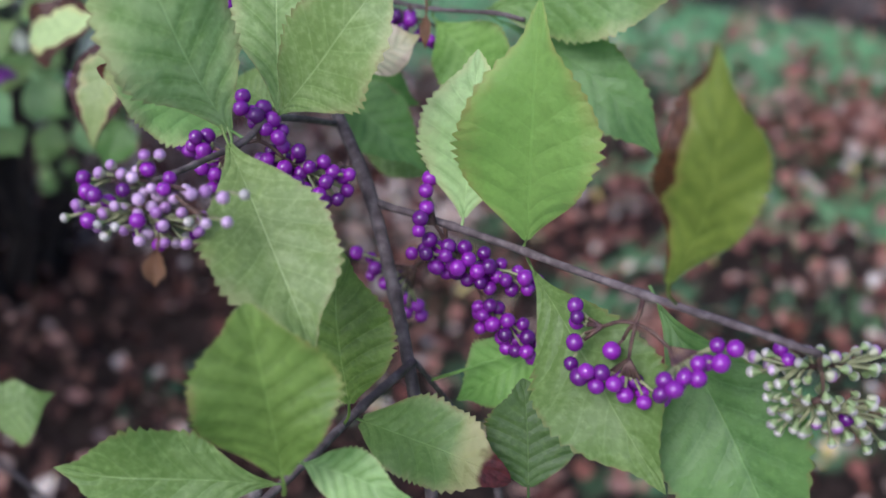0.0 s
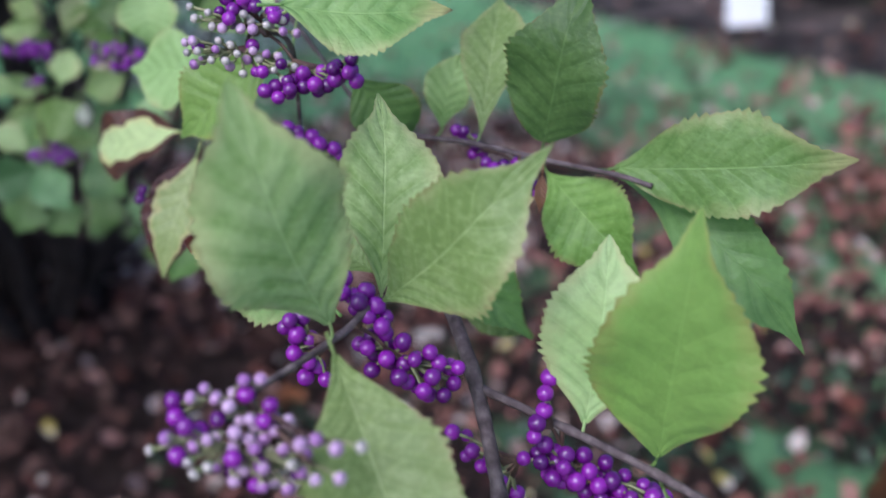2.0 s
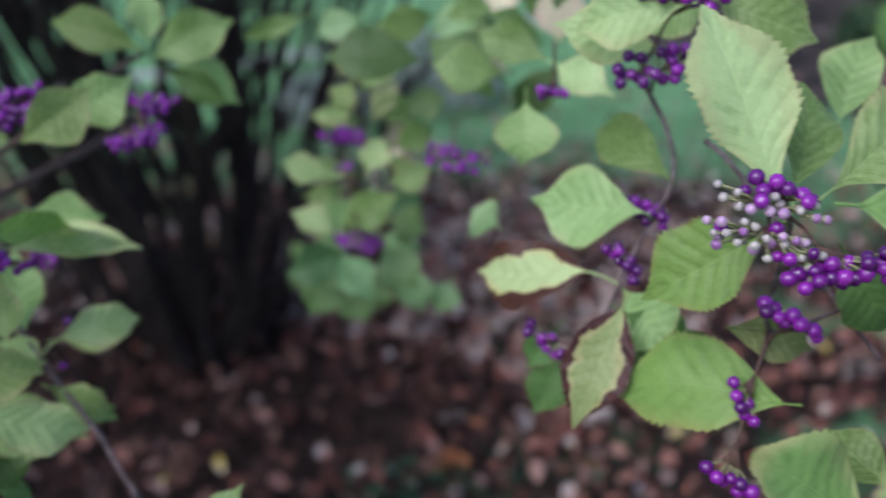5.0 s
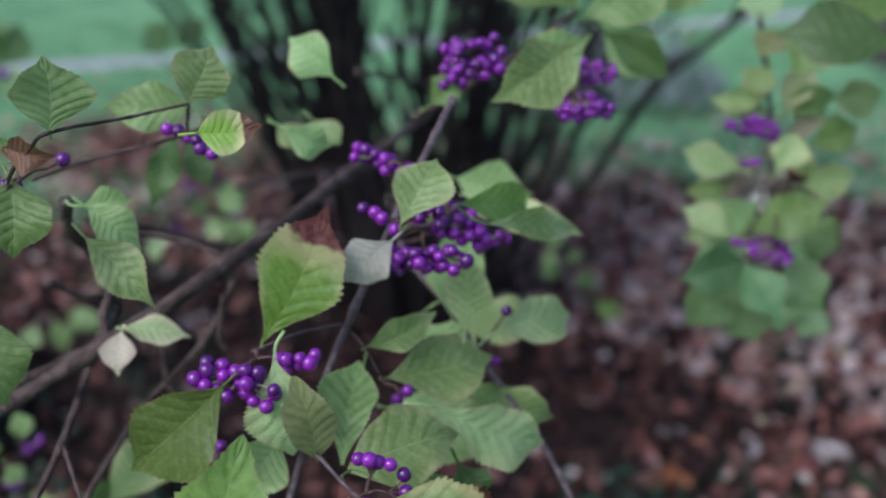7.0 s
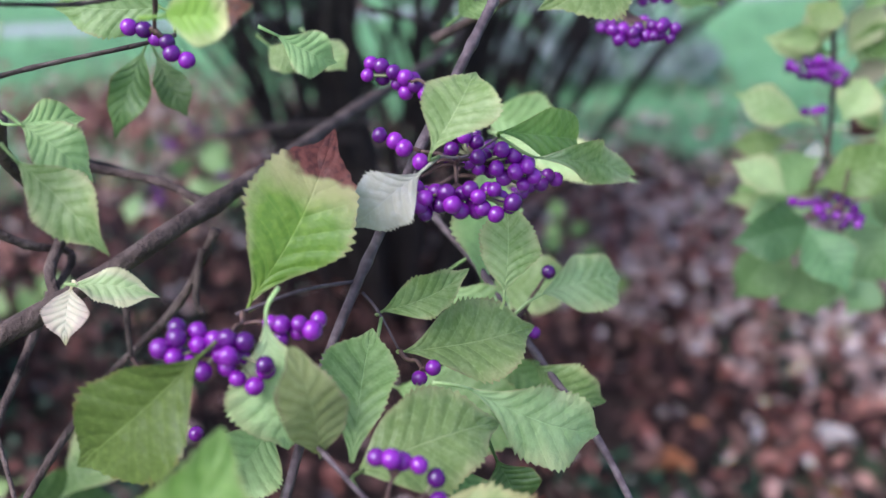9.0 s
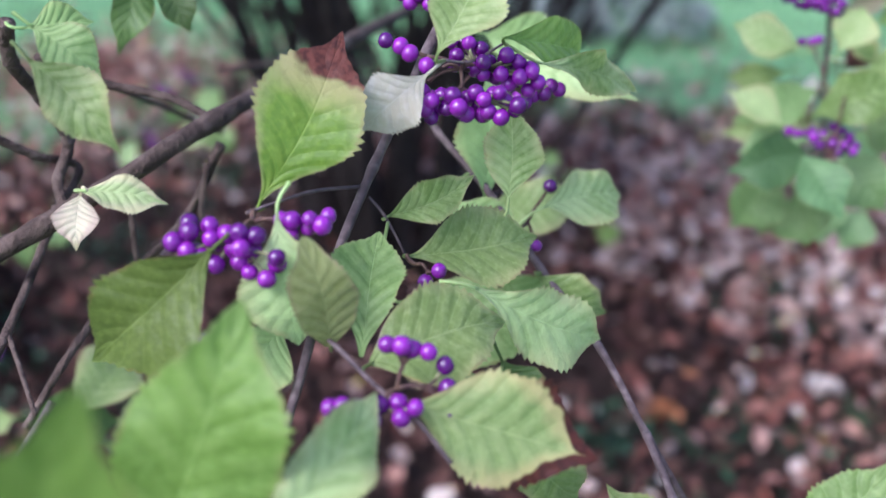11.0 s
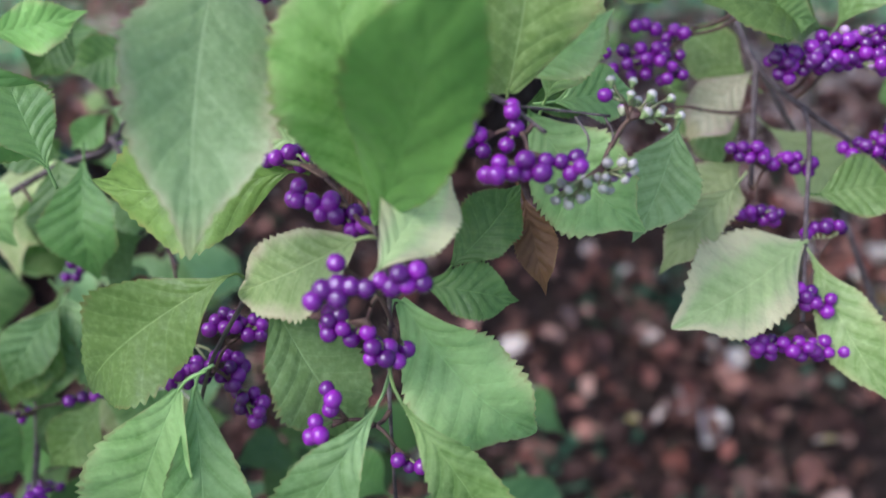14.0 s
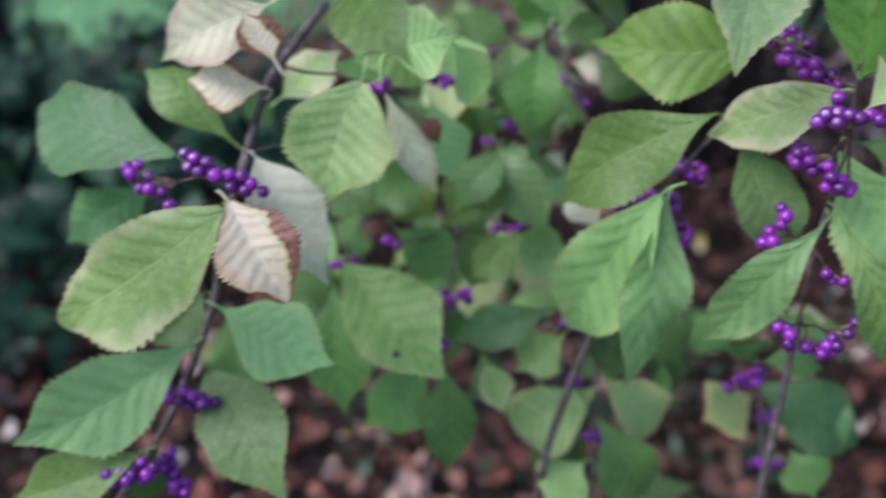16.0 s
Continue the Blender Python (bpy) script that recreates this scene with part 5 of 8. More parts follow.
leaf((-0.4991, 0.3371, 0.8859), (-0.4917, 0.3471, 0.8948), 0.0128, (0.57, -0.74, 0.36), 'green', 0.18, 0.02, (-0.5019, 0.3332, 0.8825), plump=0.72)
leaf((-0.4852, 0.222, 0.8361), (-0.4789, 0.249, 0.8759), 0.0278, (0.6, -0.69, 0.4), 'withered_tip', 0.13, 0.01, (-0.4843, 0.2225, 0.8345), bow=0.05)
leaf((-0.4572, 0.2592, 0.8705), (-0.4583, 0.2811, 0.8878), 0.0195, (0.36, -0.57, 0.74), 'yellowing', 0.21, 0.10, (-0.4626, 0.271, 0.8649))
leaf((-0.453, 0.2876, 0.8691), (-0.4499, 0.3384, 0.8531), 0.0155, (0.95, 0.04, 0.3), 'fresh', 0.24, 0.05, (-0.4555, 0.2898, 0.8666))
leaf((-0.4446, 0.2904, 0.8629), (-0.4416, 0.3601, 0.8366), 0.0119, (0.97, 0.05, 0.26), 'yellowing', 0.07, 0.04, (-0.4555, 0.2898, 0.8666))
leaf((-0.4608, 0.2598, 0.8641), (-0.4748, 0.2492, 0.8482), 0.0164, (0.55, -0.83, 0.07), 'bleached', 0.12, 0.01, (-0.4626, 0.271, 0.8649))
leaf((-0.448, 0.2843, 0.8236), (-0.4529, 0.2908, 0.8502), 0.0166, (0.4, -0.75, 0.52), 'yellowing', 0.16, 0.01, (-0.448, 0.2829, 0.8187))
leaf((-0.4696, 0.2558, 0.8232), (-0.456, 0.2784, 0.831), 0.0118, (0.74, -0.57, 0.36), 'yellowing', 0.26, 0.07, (-0.4698, 0.2545, 0.8228))
leaf((-0.463, 0.2571, 0.812), (-0.4436, 0.2999, 0.8076), 0.0238, (0.69, -0.24, 0.68), 'yellowing', 0.25, 0.03, (-0.464, 0.2557, 0.8128))
leaf((-0.4509, 0.2184, 0.8045), (-0.4668, 0.2477, 0.8239), 0.0183, (0.46, -0.64, 0.62), 'green', 0.21, 0.06, (-0.4692, 0.2546, 0.8218))
leaf((-0.4515, 0.3164, 0.808), (-0.4383, 0.3549, 0.8028), 0.0198, (0.32, -0.77, 0.55), 'yellowing', 0.23, 0.04, (-0.4574, 0.3068, 0.8018), plump=0.8)
leaf((-0.4374, 0.2493, 0.8143), (-0.4131, 0.2886, 0.7861), 0.0214, (0.33, -0.7, 0.63), 'yellowing', 0.08, 0.02, (-0.4441, 0.2425, 0.8171))
leaf((-0.4433, 0.2989, 0.7926), (-0.4226, 0.3105, 0.7794), 0.0150, (0.59, -0.77, 0.25), 'yellowing', 0.11, 0.07, (-0.443, 0.3018, 0.7926))
leaf((-0.4462, 0.2157, 0.8061), (-0.4263, 0.2506, 0.8089), 0.0248, (0.4, -0.65, 0.65), 'yellowing', 0.1, 0.07, (-0.4396, 0.2067, 0.8093))
leaf((-0.4786, 0.1985, 0.8344), (-0.5061, 0.1785, 0.8017), 0.0265, (0.37, -0.9, 0.24), 'mature', 0.26, 0.03, (-0.4751, 0.201, 0.8386))
leaf((-0.4711, 0.2127, 0.8393), (-0.4623, 0.2087, 0.8061), 0.0231, (0.52, -0.6, 0.61), 'yellowing', 0.05, 0.03, (-0.4699, 0.2166, 0.8473))
leaf((-0.4557, 0.2122, 0.8094), (-0.4559, 0.2049, 0.8407), 0.0151, (0.5, -0.61, 0.62), 'dull', 0.14, 0.06, (-0.4551, 0.2117, 0.8107), plump=0.7)
leaf((-0.5488, 0.2156, 0.8237), (-0.5271, 0.2279, 0.8214), 0.0104, (0.44, -0.66, 0.61), 'blush', 0.24, 0.02, (-0.5397, 0.2113, 0.8282))
leaf((-0.5461, 0.2136, 0.8241), (-0.5392, 0.2046, 0.8133), 0.0117, (0.57, -0.42, 0.71), 'pale', 0.13, 0.04, (-0.5397, 0.2113, 0.8282))
leaf((-0.4767, 0.2184, 0.8041), (-0.4791, 0.1968, 0.7931), 0.0192, (0.46, -0.45, 0.77), 'green', 0.16, 0.05, (-0.4693, 0.2227, 0.8045))
leaf((-0.4302, 0.2534, 0.7918), (-0.4218, 0.2517, 0.7803), 0.0175, (0.54, -0.67, 0.5), 'deep', 0.16, -0.01, (-0.4337, 0.2542, 0.7966))
leaf((-0.4302, 0.1131, 0.816), (-0.4158, 0.1182, 0.8685), 0.0325, (0.52, -0.78, -0.35), 'fresh', 0.12, 0.02, droop=0.04, bite=(0.6, -0.28), plump=0.8)
leaf((-0.4458, 0.1477, 0.8015), (-0.4409, 0.1694, 0.8481), 0.0300, (0.49, -0.79, 0.37), 'fresh', 0.10, 0.02, droop=0.05, plump=0.85)
leaf((-0.4256, 0.1477, 0.8087), (-0.4321, 0.2007, 0.8135), 0.0148, (0.65, 0.01, 0.76), 'yellowing', 0.23, 0.09, (-0.4249, 0.1417, 0.8082))
leaf((-0.4412, 0.1466, 0.7944), (-0.4053, 0.1537, 0.8043), 0.0171, (0.11, -0.95, 0.29), 'yellowing', 0.15, 0.09, (-0.4411, 0.1476, 0.8012))
leaf((-0.3858, 0.1244, 0.7718), (-0.3862, 0.1288, 0.8313), 0.0341, (0.58, -0.82, 0.06), 'yellowing', 0.27, -0.01, (-0.3861, 0.1242, 0.7692), plump=0.72)
leaf((-0.3906, 0.1357, 0.7712), (-0.3709, 0.1485, 0.7887), 0.0157, (0.45, -0.88, 0.14), 'yellowing', 0.18, 0.04, (-0.3939, 0.1264, 0.7694))
leaf((-0.3906, 0.1562, 0.758), (-0.3734, 0.1754, 0.759), 0.0155, (0.61, -0.57, 0.55), 'green', 0.23, 0.08, (-0.3946, 0.1517, 0.7578))
leaf((-0.4408, 0.0908, 0.8115), (-0.4152, 0.0475, 0.7535), 0.034, (0.72, -0.36, 0.59), 'faded', 0.14, 0, (-0.4393, 0.0912, 0.8131), droop=0.05, bow=0.035, plump=1.05)
leaf((-0.4312, 0.1155, 0.7997), (-0.4135, 0.1274, 0.7792), 0.0161, (0.8, -0.32, 0.51), 'yellowing', 0.23, 0.05, (-0.4405, 0.1159, 0.8082))
leaf((-0.4005, 0.0924, 0.7485), (-0.4063, 0.0883, 0.812), 0.0317, (0.54, -0.6, 0.58), 'fresh', 0.19, 0.02, (-0.3994, 0.0883, 0.7486), plump=0.8)
leaf((-0.3966, 0.0866, 0.7503), (-0.3559, 0.0623, 0.8344), 0.0258, (0.5, -0.63, 0.59), 'vivid', 0.08, 0, (-0.3994, 0.088, 0.7508), bite=(0.74, -0.5), bow=0.02, plump=0.85)
leaf((-0.3508, 0.2613, 0.7586), (-0.3746, 0.2196, 0.774), 0.0244, (0.78, -0.24, 0.57), 'spotted', 0.14, 0.09, (-0.348, 0.2663, 0.7568))
leaf((-0.3744, 0.2732, 0.7304), (-0.4032, 0.2727, 0.748), 0.0203, (0.31, -0.82, 0.48), 'yellowing', 0.20, 0.09, (-0.3693, 0.2733, 0.7273))
leaf((-0.3725, 0.2676, 0.7366), (-0.3849, 0.2443, 0.7147), 0.0197, (0.47, -0.72, 0.51), 'pale', 0.12, 0.00, (-0.3686, 0.2596, 0.7413))
leaf((-0.4005, 0.2651, 0.7241), (-0.3761, 0.2639, 0.6983), 0.0220, (0.53, -0.66, 0.53), 'yellowing', 0.13, 0.09, (-0.4046, 0.2653, 0.7284))
leaf((-0.3457, 0.2624, 0.7592), (-0.3341, 0.278, 0.7867), 0.0187, (0.02, -0.87, 0.48), 'green', 0.08, 0.09, (-0.3478, 0.2597, 0.7543))
leaf((-0.4173, 0.2409, 0.7825), (-0.4007, 0.246, 0.7613), 0.0193, (0.44, -0.89, 0.14), 'yellowing', 0.10, 0.04, (-0.421, 0.2398, 0.7871))
leaf((-0.4277, 0.2066, 0.8073), (-0.3896, 0.2259, 0.7967), 0.0265, (0.16, -0.88, 0.45), 'browning', 0.06, 0.02, droop=0.0)
leaf((-0.4476, 0.098, 0.8106), (-0.4488, 0.0734, 0.8369), 0.0156, (1, 0, 0.05), 'green', 0.23, 0.01, (-0.4394, 0.0981, 0.8121))
leaf((-0.5119, 0.1188, 0.8033), (-0.4907, 0.1279, 0.7955), 0.0120, (0.49, -0.56, 0.67), 'bleached', 0.15, 0.08, (-0.5171, 0.1165, 0.8052))
leaf((-0.4382, 0.115, 0.8059), (-0.4508, 0.0984, 0.7941), 0.0100, (0.44, -0.72, 0.54), 'deep', 0.10, 0.06, (-0.4405, 0.1159, 0.8082))
leaf((-0.4995, 0.1545, 0.7823), (-0.5032, 0.1472, 0.7753), 0.0100, (0.68, -0.65, 0.32), 'green', 0.24, 0.02, (-0.4975, 0.1585, 0.7863))
leaf((-0.436, 0.1872, 0.7874), (-0.4378, 0.1951, 0.8009), 0.0108, (0.42, -0.75, 0.5), 'green', 0.06, 0.08, (-0.4365, 0.1778, 0.7945))
leaf((-0.4421, 0.1036, 0.7436), (-0.4945, 0.0708, 0.7376), 0.0329, (0.48, -0.83, 0.28), 'mature', 0.12, 0.01, (-0.4368, 0.1062, 0.7433))
leaf((-0.4033, 0.0857, 0.7435), (-0.4424, 0.0758, 0.7181), 0.0213, (-0.01, -0.92, 0.38), 'blush', 0.08, 0.02, (-0.3991, 0.089, 0.7439), plump=0.8)
leaf((-0.3877, 0.076, 0.7461), (-0.3866, 0.1051, 0.759), 0.0193, (0.67, -0.32, 0.67), 'blush', 0.09, 0.05, (-0.3879, 0.0706, 0.7436))
leaf((-0.3947, 0.1133, 0.7254), (-0.3863, 0.133, 0.7438), 0.0167, (0.46, -0.7, 0.54), 'deep', 0.06, 0.05, (-0.3965, 0.1092, 0.7215))
leaf((-0.4007, 0.1062, 0.7217), (-0.3776, 0.1199, 0.7173), 0.0152, (0.49, -0.63, 0.6), 'deep', 0.10, 0.10, (-0.4058, 0.1032, 0.7227))
leaf((-0.403, 0.1016, 0.7177), (-0.365, 0.1124, 0.6789), 0.0312, (0.58, -0.74, 0.35), 'green', 0.15, 0.02, (-0.3977, 0.0903, 0.7184), plump=0.72)
leaf((-0.4372, 0.0736, 0.7274), (-0.4851, 0.0451, 0.6795), 0.0303, (0.53, -0.57, 0.63), 'green', 0.21, 0.01, (-0.4401, 0.0829, 0.7195))
leaf((-0.4409, 0.0556, 0.7006), (-0.472, 0.0502, 0.6244), 0.0336, (0.41, -0.91, 0.04), 'green', 0.19, 0.07, (-0.435, 0.0607, 0.7061), plump=0.8)
leaf((-0.4417, 0.0612, 0.6975), (-0.4336, 0.045, 0.625), 0.0228, (0.83, -0.53, 0.16), 'sage', 0.08, 0.07, (-0.4384, 0.066, 0.7031))
leaf((-0.4292, 0.0806, 0.7193), (-0.3992, 0.0797, 0.6881), 0.0262, (0.67, -0.36, 0.65), 'sage', 0.15, -0.02, (-0.4401, 0.0829, 0.7195), plump=0.72)
leaf((-0.3926, 0.0778, 0.703), (-0.4124, 0.0536, 0.652), 0.0204, (0.52, -0.83, 0.19), 'sage', 0.10, 0.08, (-0.3984, 0.09, 0.7027))
leaf((-0.3879, 0.0813, 0.7049), (-0.3593, 0.0919, 0.6526), 0.0178, (0.66, -0.72, 0.22), 'green', 0.11, 0.05, (-0.3983, 0.09, 0.7053))
leaf((-0.3328, 0.2194, 0.702), (-0.3522, 0.1686, 0.6913), 0.0322, (0.51, -0.36, 0.78), 'blush', 0.08, 0.02, (-0.3324, 0.2218, 0.7003), plump=0.75)
leaf((-0.3297, 0.2204, 0.6984), (-0.2926, 0.2018, 0.6655), 0.0198, (0.01, -0.87, 0.5), 'yellowing', 0.09, 0.01, (-0.3316, 0.2202, 0.6985))
leaf((-0.3878, 0.1379, 0.7617), (-0.3556, 0.1471, 0.7323), 0.0262, (0.56, -0.74, 0.38), 'green', 0.06, 0.07, (-0.3764, 0.1339, 0.7663))
leaf((-0.3545, 0.2107, 0.7196), (-0.3653, 0.1855, 0.6961), 0.0164, (0.39, -0.71, 0.58), 'dull', 0.19, 0.04, (-0.3527, 0.2149, 0.7235))
leaf((-0.396, 0.1502, 0.7572), (-0.3816, 0.1762, 0.7586), 0.0145, (0.82, -0.47, 0.32), 'deep', 0.20, 0.03, (-0.3989, 0.1449, 0.7569))
leaf((-0.439, 0.1123, 0.7485), (-0.4556, 0.1032, 0.7527), 0.0096, (0.51, -0.81, 0.28), 'yellowing', 0.15, -0.02, (-0.4338, 0.1151, 0.7472))
leaf((-0.3341, 0.2347, 0.7124), (-0.3122, 0.2523, 0.7144), 0.0207, (0.43, -0.61, 0.66), 'green', 0.23, 0.04, (-0.3379, 0.2336, 0.7134))
leaf((-0.3668, 0.2378, 0.7687), (-0.3479, 0.2481, 0.7638), 0.0161, (0.49, -0.86, 0.09), 'green', 0.22, 0.04, (-0.372, 0.235, 0.77))
leaf((-0.389, 0.1394, 0.7356), (-0.3764, 0.1317, 0.7126), 0.0112, (0.36, -0.8, 0.49), 'dead', 0.26, 0.09, (-0.3953, 0.1399, 0.7424))
leaf((-0.5322, 0.0394, 0.7338), (-0.5482, 0.0059, 0.7268), 0.0258, (0.85, -0.46, 0.25), 'green', 0.25, 0.04, (-0.5296, 0.0447, 0.7349))
leaf((-0.5344, 0.0423, 0.7302), (-0.5388, 0.0691, 0.7012), 0.0202, (0.99, 0.09, -0.06), 'green', 0.15, 0.05, (-0.5338, 0.0383, 0.7346))
leaf((-0.5351, 0.0098, 0.7177), (-0.5173, 0.0236, 0.6775), 0.0132, (0.85, -0.49, 0.21), 'pale', 0.25, 0.05, (-0.5374, 0.0076, 0.7224))
leaf((-0.5489, 0.0452, 0.7003), (-0.542, 0.0542, 0.6652), 0.0254, (0.86, -0.5, 0.04), 'sage', 0.17, -0.01, (-0.55, 0.0437, 0.706))
leaf((-0.5313, 0.0675, 0.7699), (-0.5233, 0.0826, 0.7318), 0.0253, (0.9, -0.43, 0.02), 'deep', 0.21, 0.07, (-0.5324, 0.0654, 0.7753))
leaf((-0.56, -0.0637, 0.704), (-0.6285, -0.0852, 0.7058), 0.0339, (0.24, -0.7, 0.67), 'cool', 0.06, 0.06, (-0.5529, -0.0624, 0.7016), plump=0.75)
leaf((-0.5166, -0.0695, 0.7023), (-0.5636, -0.1132, 0.6515), 0.0356, (0.41, -0.86, 0.32), 'mellow', 0.1, 0.07, (-0.5158, -0.07, 0.7053), plump=0.75)
leaf((-0.5392, -0.0437, 0.7051), (-0.5056, -0.0368, 0.6669), 0.0274, (0.72, -0.36, 0.59), 'bleached', 0.22, 0.09, (-0.5471, -0.0417, 0.7033))
leaf((-0.5371, -0.0766, 0.6408), (-0.556, -0.1378, 0.6138), 0.0331, (0.8, -0.43, 0.42), 'sage', 0.23, 0.02, (-0.5355, -0.0713, 0.6431))
leaf((-0.5472, -0.0662, 0.62), (-0.4914, -0.068, 0.5935), 0.0318, (0.35, -0.53, 0.77), 'sage', 0.07, 0.07, (-0.5476, -0.0727, 0.6235))
leaf((-0.5537, 0.0045, 0.6366), (-0.4939, 0.0072, 0.6141), 0.038, (0.32, -0.45, 0.83), 'spotted', 0.14, 0, (-0.5583, 0.006, 0.6393), plump=0.7)
leaf((-0.5353, -0.0641, 0.6529), (-0.4993, -0.04, 0.6376), 0.0295, (0.62, -0.59, 0.52), 'sage', 0.10, 0.02, (-0.54, -0.0673, 0.6549))
leaf((-0.5272, -0.007, 0.7282), (-0.5188, -0.0293, 0.6922), 0.0373, (0.66, -0.47, 0.59), 'yellowing', 0.12, 0.01, (-0.5296, -0.003, 0.7358), plump=0.7)
leaf((-0.4803, -0.0477, 0.7805), (-0.438, -0.0606, 0.7719), 0.0203, (-0.07, -0.7, 0.71), 'vivid', 0.18, 0.07, (-0.4859, -0.046, 0.7816))
leaf((-0.5103, -0.0082, 0.7453), (-0.4983, 0.0095, 0.7505), 0.024, (0.65, -0.56, 0.51), 'green', 0.17, -0.01, (-0.5076, -0.014, 0.7351))
leaf((-0.5643, 0.0398, 0.6372), (-0.5475, 0.0577, 0.6111), 0.025, (0.88, -0.26, 0.39), 'deep', 0.15, 0.05, (-0.5671, 0.0368, 0.6416))
leaf((-0.5551, 0.0726, 0.6378), (-0.5397, 0.0763, 0.6031), 0.0204, (0.69, -0.68, 0.23), 'sage', 0.18, -0.01, (-0.5618, 0.0773, 0.6318))
leaf((-0.5555, 0.0918, 0.6682), (-0.5187, 0.0939, 0.6344), 0.0237, (0.55, -0.63, 0.56), 'sage', 0.21, 0.09, (-0.5599, 0.0916, 0.6723))
leaf((-0.5506, 0.0871, 0.6685), (-0.5519, 0.0586, 0.6373), 0.0248, (0.48, -0.66, 0.58), 'green', 0.16, 0.09, (-0.5504, 0.0911, 0.6729))
leaf((-0.5508, 0.1105, 0.7154), (-0.535, 0.0954, 0.6783), 0.0255, (0.65, -0.56, 0.51), 'deep', 0.19, 0.07, (-0.553, 0.1126, 0.7206))
leaf((-0.5325, 0.044, 0.5765), (-0.5153, 0.0357, 0.5258), 0.0257, (0.84, -0.41, 0.35), 'deep', 0.08, 0.02, (-0.5419, 0.0482, 0.577))
leaf((-0.5441, 0.0428, 0.57), (-0.552, 0.0107, 0.543), 0.0300, (0.68, -0.56, 0.47), 'deep', 0.10, 0.05, (-0.542, 0.0473, 0.5725))
leaf((-0.568, 0.008, 0.6191), (-0.5406, -0.0059, 0.5687), 0.0280, (0.66, -0.54, 0.51), 'deep', 0.16, 0.06, (-0.5708, 0.0094, 0.6242))
leaf((-0.4826, 0.0929, 0.5704), (-0.5345, 0.0863, 0.5096), 0.0349, (0.06, -1, 0.04), 'yellowing', 0.14, -0, (-0.4869, 0.1013, 0.5657), plump=0.75)
leaf((-0.4906, 0.1118, 0.5628), (-0.4743, 0.1575, 0.516), 0.03, (0.98, -0.13, 0.18), 'browning', 0.16, 0.08, (-0.4879, 0.1024, 0.5682))
leaf((-0.4801, 0.0974, 0.5527), (-0.4521, 0.1108, 0.5133), 0.0303, (0.75, -0.57, 0.34), 'deep', 0.25, 0.09, (-0.4811, 0.0955, 0.5518))
leaf((-0.4722, 0.0785, 0.5409), (-0.4707, 0.0547, 0.5314), 0.0264, (0.31, -0.34, 0.89), 'green', 0.22, -0.02, (-0.474, 0.0887, 0.535))
leaf((-0.4548, 0.1941, 0.5336), (-0.4677, 0.1674, 0.5191), 0.0327, (0.36, -0.56, 0.75), 'browning', 0.07, 0.07, (-0.4468, 0.189, 0.5358))
leaf((-0.4552, 0.1981, 0.5389), (-0.4064, 0.2287, 0.513), 0.0372, (0.63, -0.57, 0.53), 'cool', 0.08, 0.09, (-0.4484, 0.1895, 0.5401), plump=0.75)
leaf((-0.5733, -0.0337, 0.6961), (-0.6066, -0.0508, 0.7181), 0.0197, (0.62, -0.65, 0.43), 'green', 0.26, 0.07, (-0.5687, -0.0314, 0.693))
leaf((-0.5427, -0.0344, 0.7555), (-0.5779, -0.0599, 0.7308), 0.0251, (0.46, -0.86, 0.23), 'pale', 0.19, 0.02, (-0.5385, -0.0313, 0.7585))
leaf((-0.5481, -0.0324, 0.7252), (-0.568, -0.0526, 0.7269), 0.0181, (0.65, -0.6, 0.46), 'withered', 0.16, 0.07, (-0.5568, -0.0286, 0.7162))
leaf((-0.5254, -0.0428, 0.744), (-0.5384, -0.0452, 0.7574), 0.0143, (0.7, -0.35, 0.62), 'withered', 0.07, -0, (-0.5213, -0.042, 0.7397))
leaf((-0.595, -0.0598, 0.6735), (-0.6179, -0.0902, 0.6474), 0.0250, (0.69, -0.69, 0.2), 'cool', 0.07, 0.02, (-0.592, -0.0558, 0.6768))
leaf((-0.5084, -0.0717, 0.7092), (-0.4778, -0.0722, 0.69), 0.0246, (0.45, -0.45, 0.77), 'withered', 0.3, 0.03, (-0.5137, -0.0725, 0.7113), plump=0.7)
leaf((-0.5837, -0.004, 0.7037), (-0.5762, 0.0192, 0.721), 0.0185, (0.68, -0.57, 0.46), 'blush', 0.07, 0.06, (-0.5852, -0.0086, 0.7002))
leaf((-0.5781, 0.0812, 0.7159), (-0.5577, 0.082, 0.6912), 0.0205, (0.65, -0.56, 0.52), 'green', 0.21, 0.03, (-0.5819, 0.081, 0.7205))
leaf((-0.581, 0.1203, 0.7053), (-0.6041, 0.1036, 0.715), 0.0193, (0.64, -0.6, 0.48), 'deep', 0.12, 0.04, (-0.5792, 0.1198, 0.7025))
leaf((-0.5663, 0.1392, 0.7086), (-0.5525, 0.1595, 0.7147), 0.0166, (0.68, -0.59, 0.44), 'deep', 0.26, 0.01, (-0.5718, 0.1377, 0.7085))
leaf((-0.5594, 0.0545, 0.6617), (-0.57, 0.0323, 0.6495), 0.023, (0.63, -0.58, 0.52), 'deep', 0.13, 0.06, (-0.557, 0.0593, 0.6643))
leaf((-0.4994, 0.0778, 0.6134), (-0.5235, 0.0392, 0.5993), 0.0205, (0.54, -0.57, 0.62), 'cool', 0.22, 0.06, (-0.4964, 0.0826, 0.6152))
leaf((-0.4915, 0.0781, 0.604), (-0.4991, 0.0566, 0.5887), 0.0192, (0.54, -0.61, 0.59), 'green', 0.15, -0.00, (-0.4899, 0.0828, 0.6073))
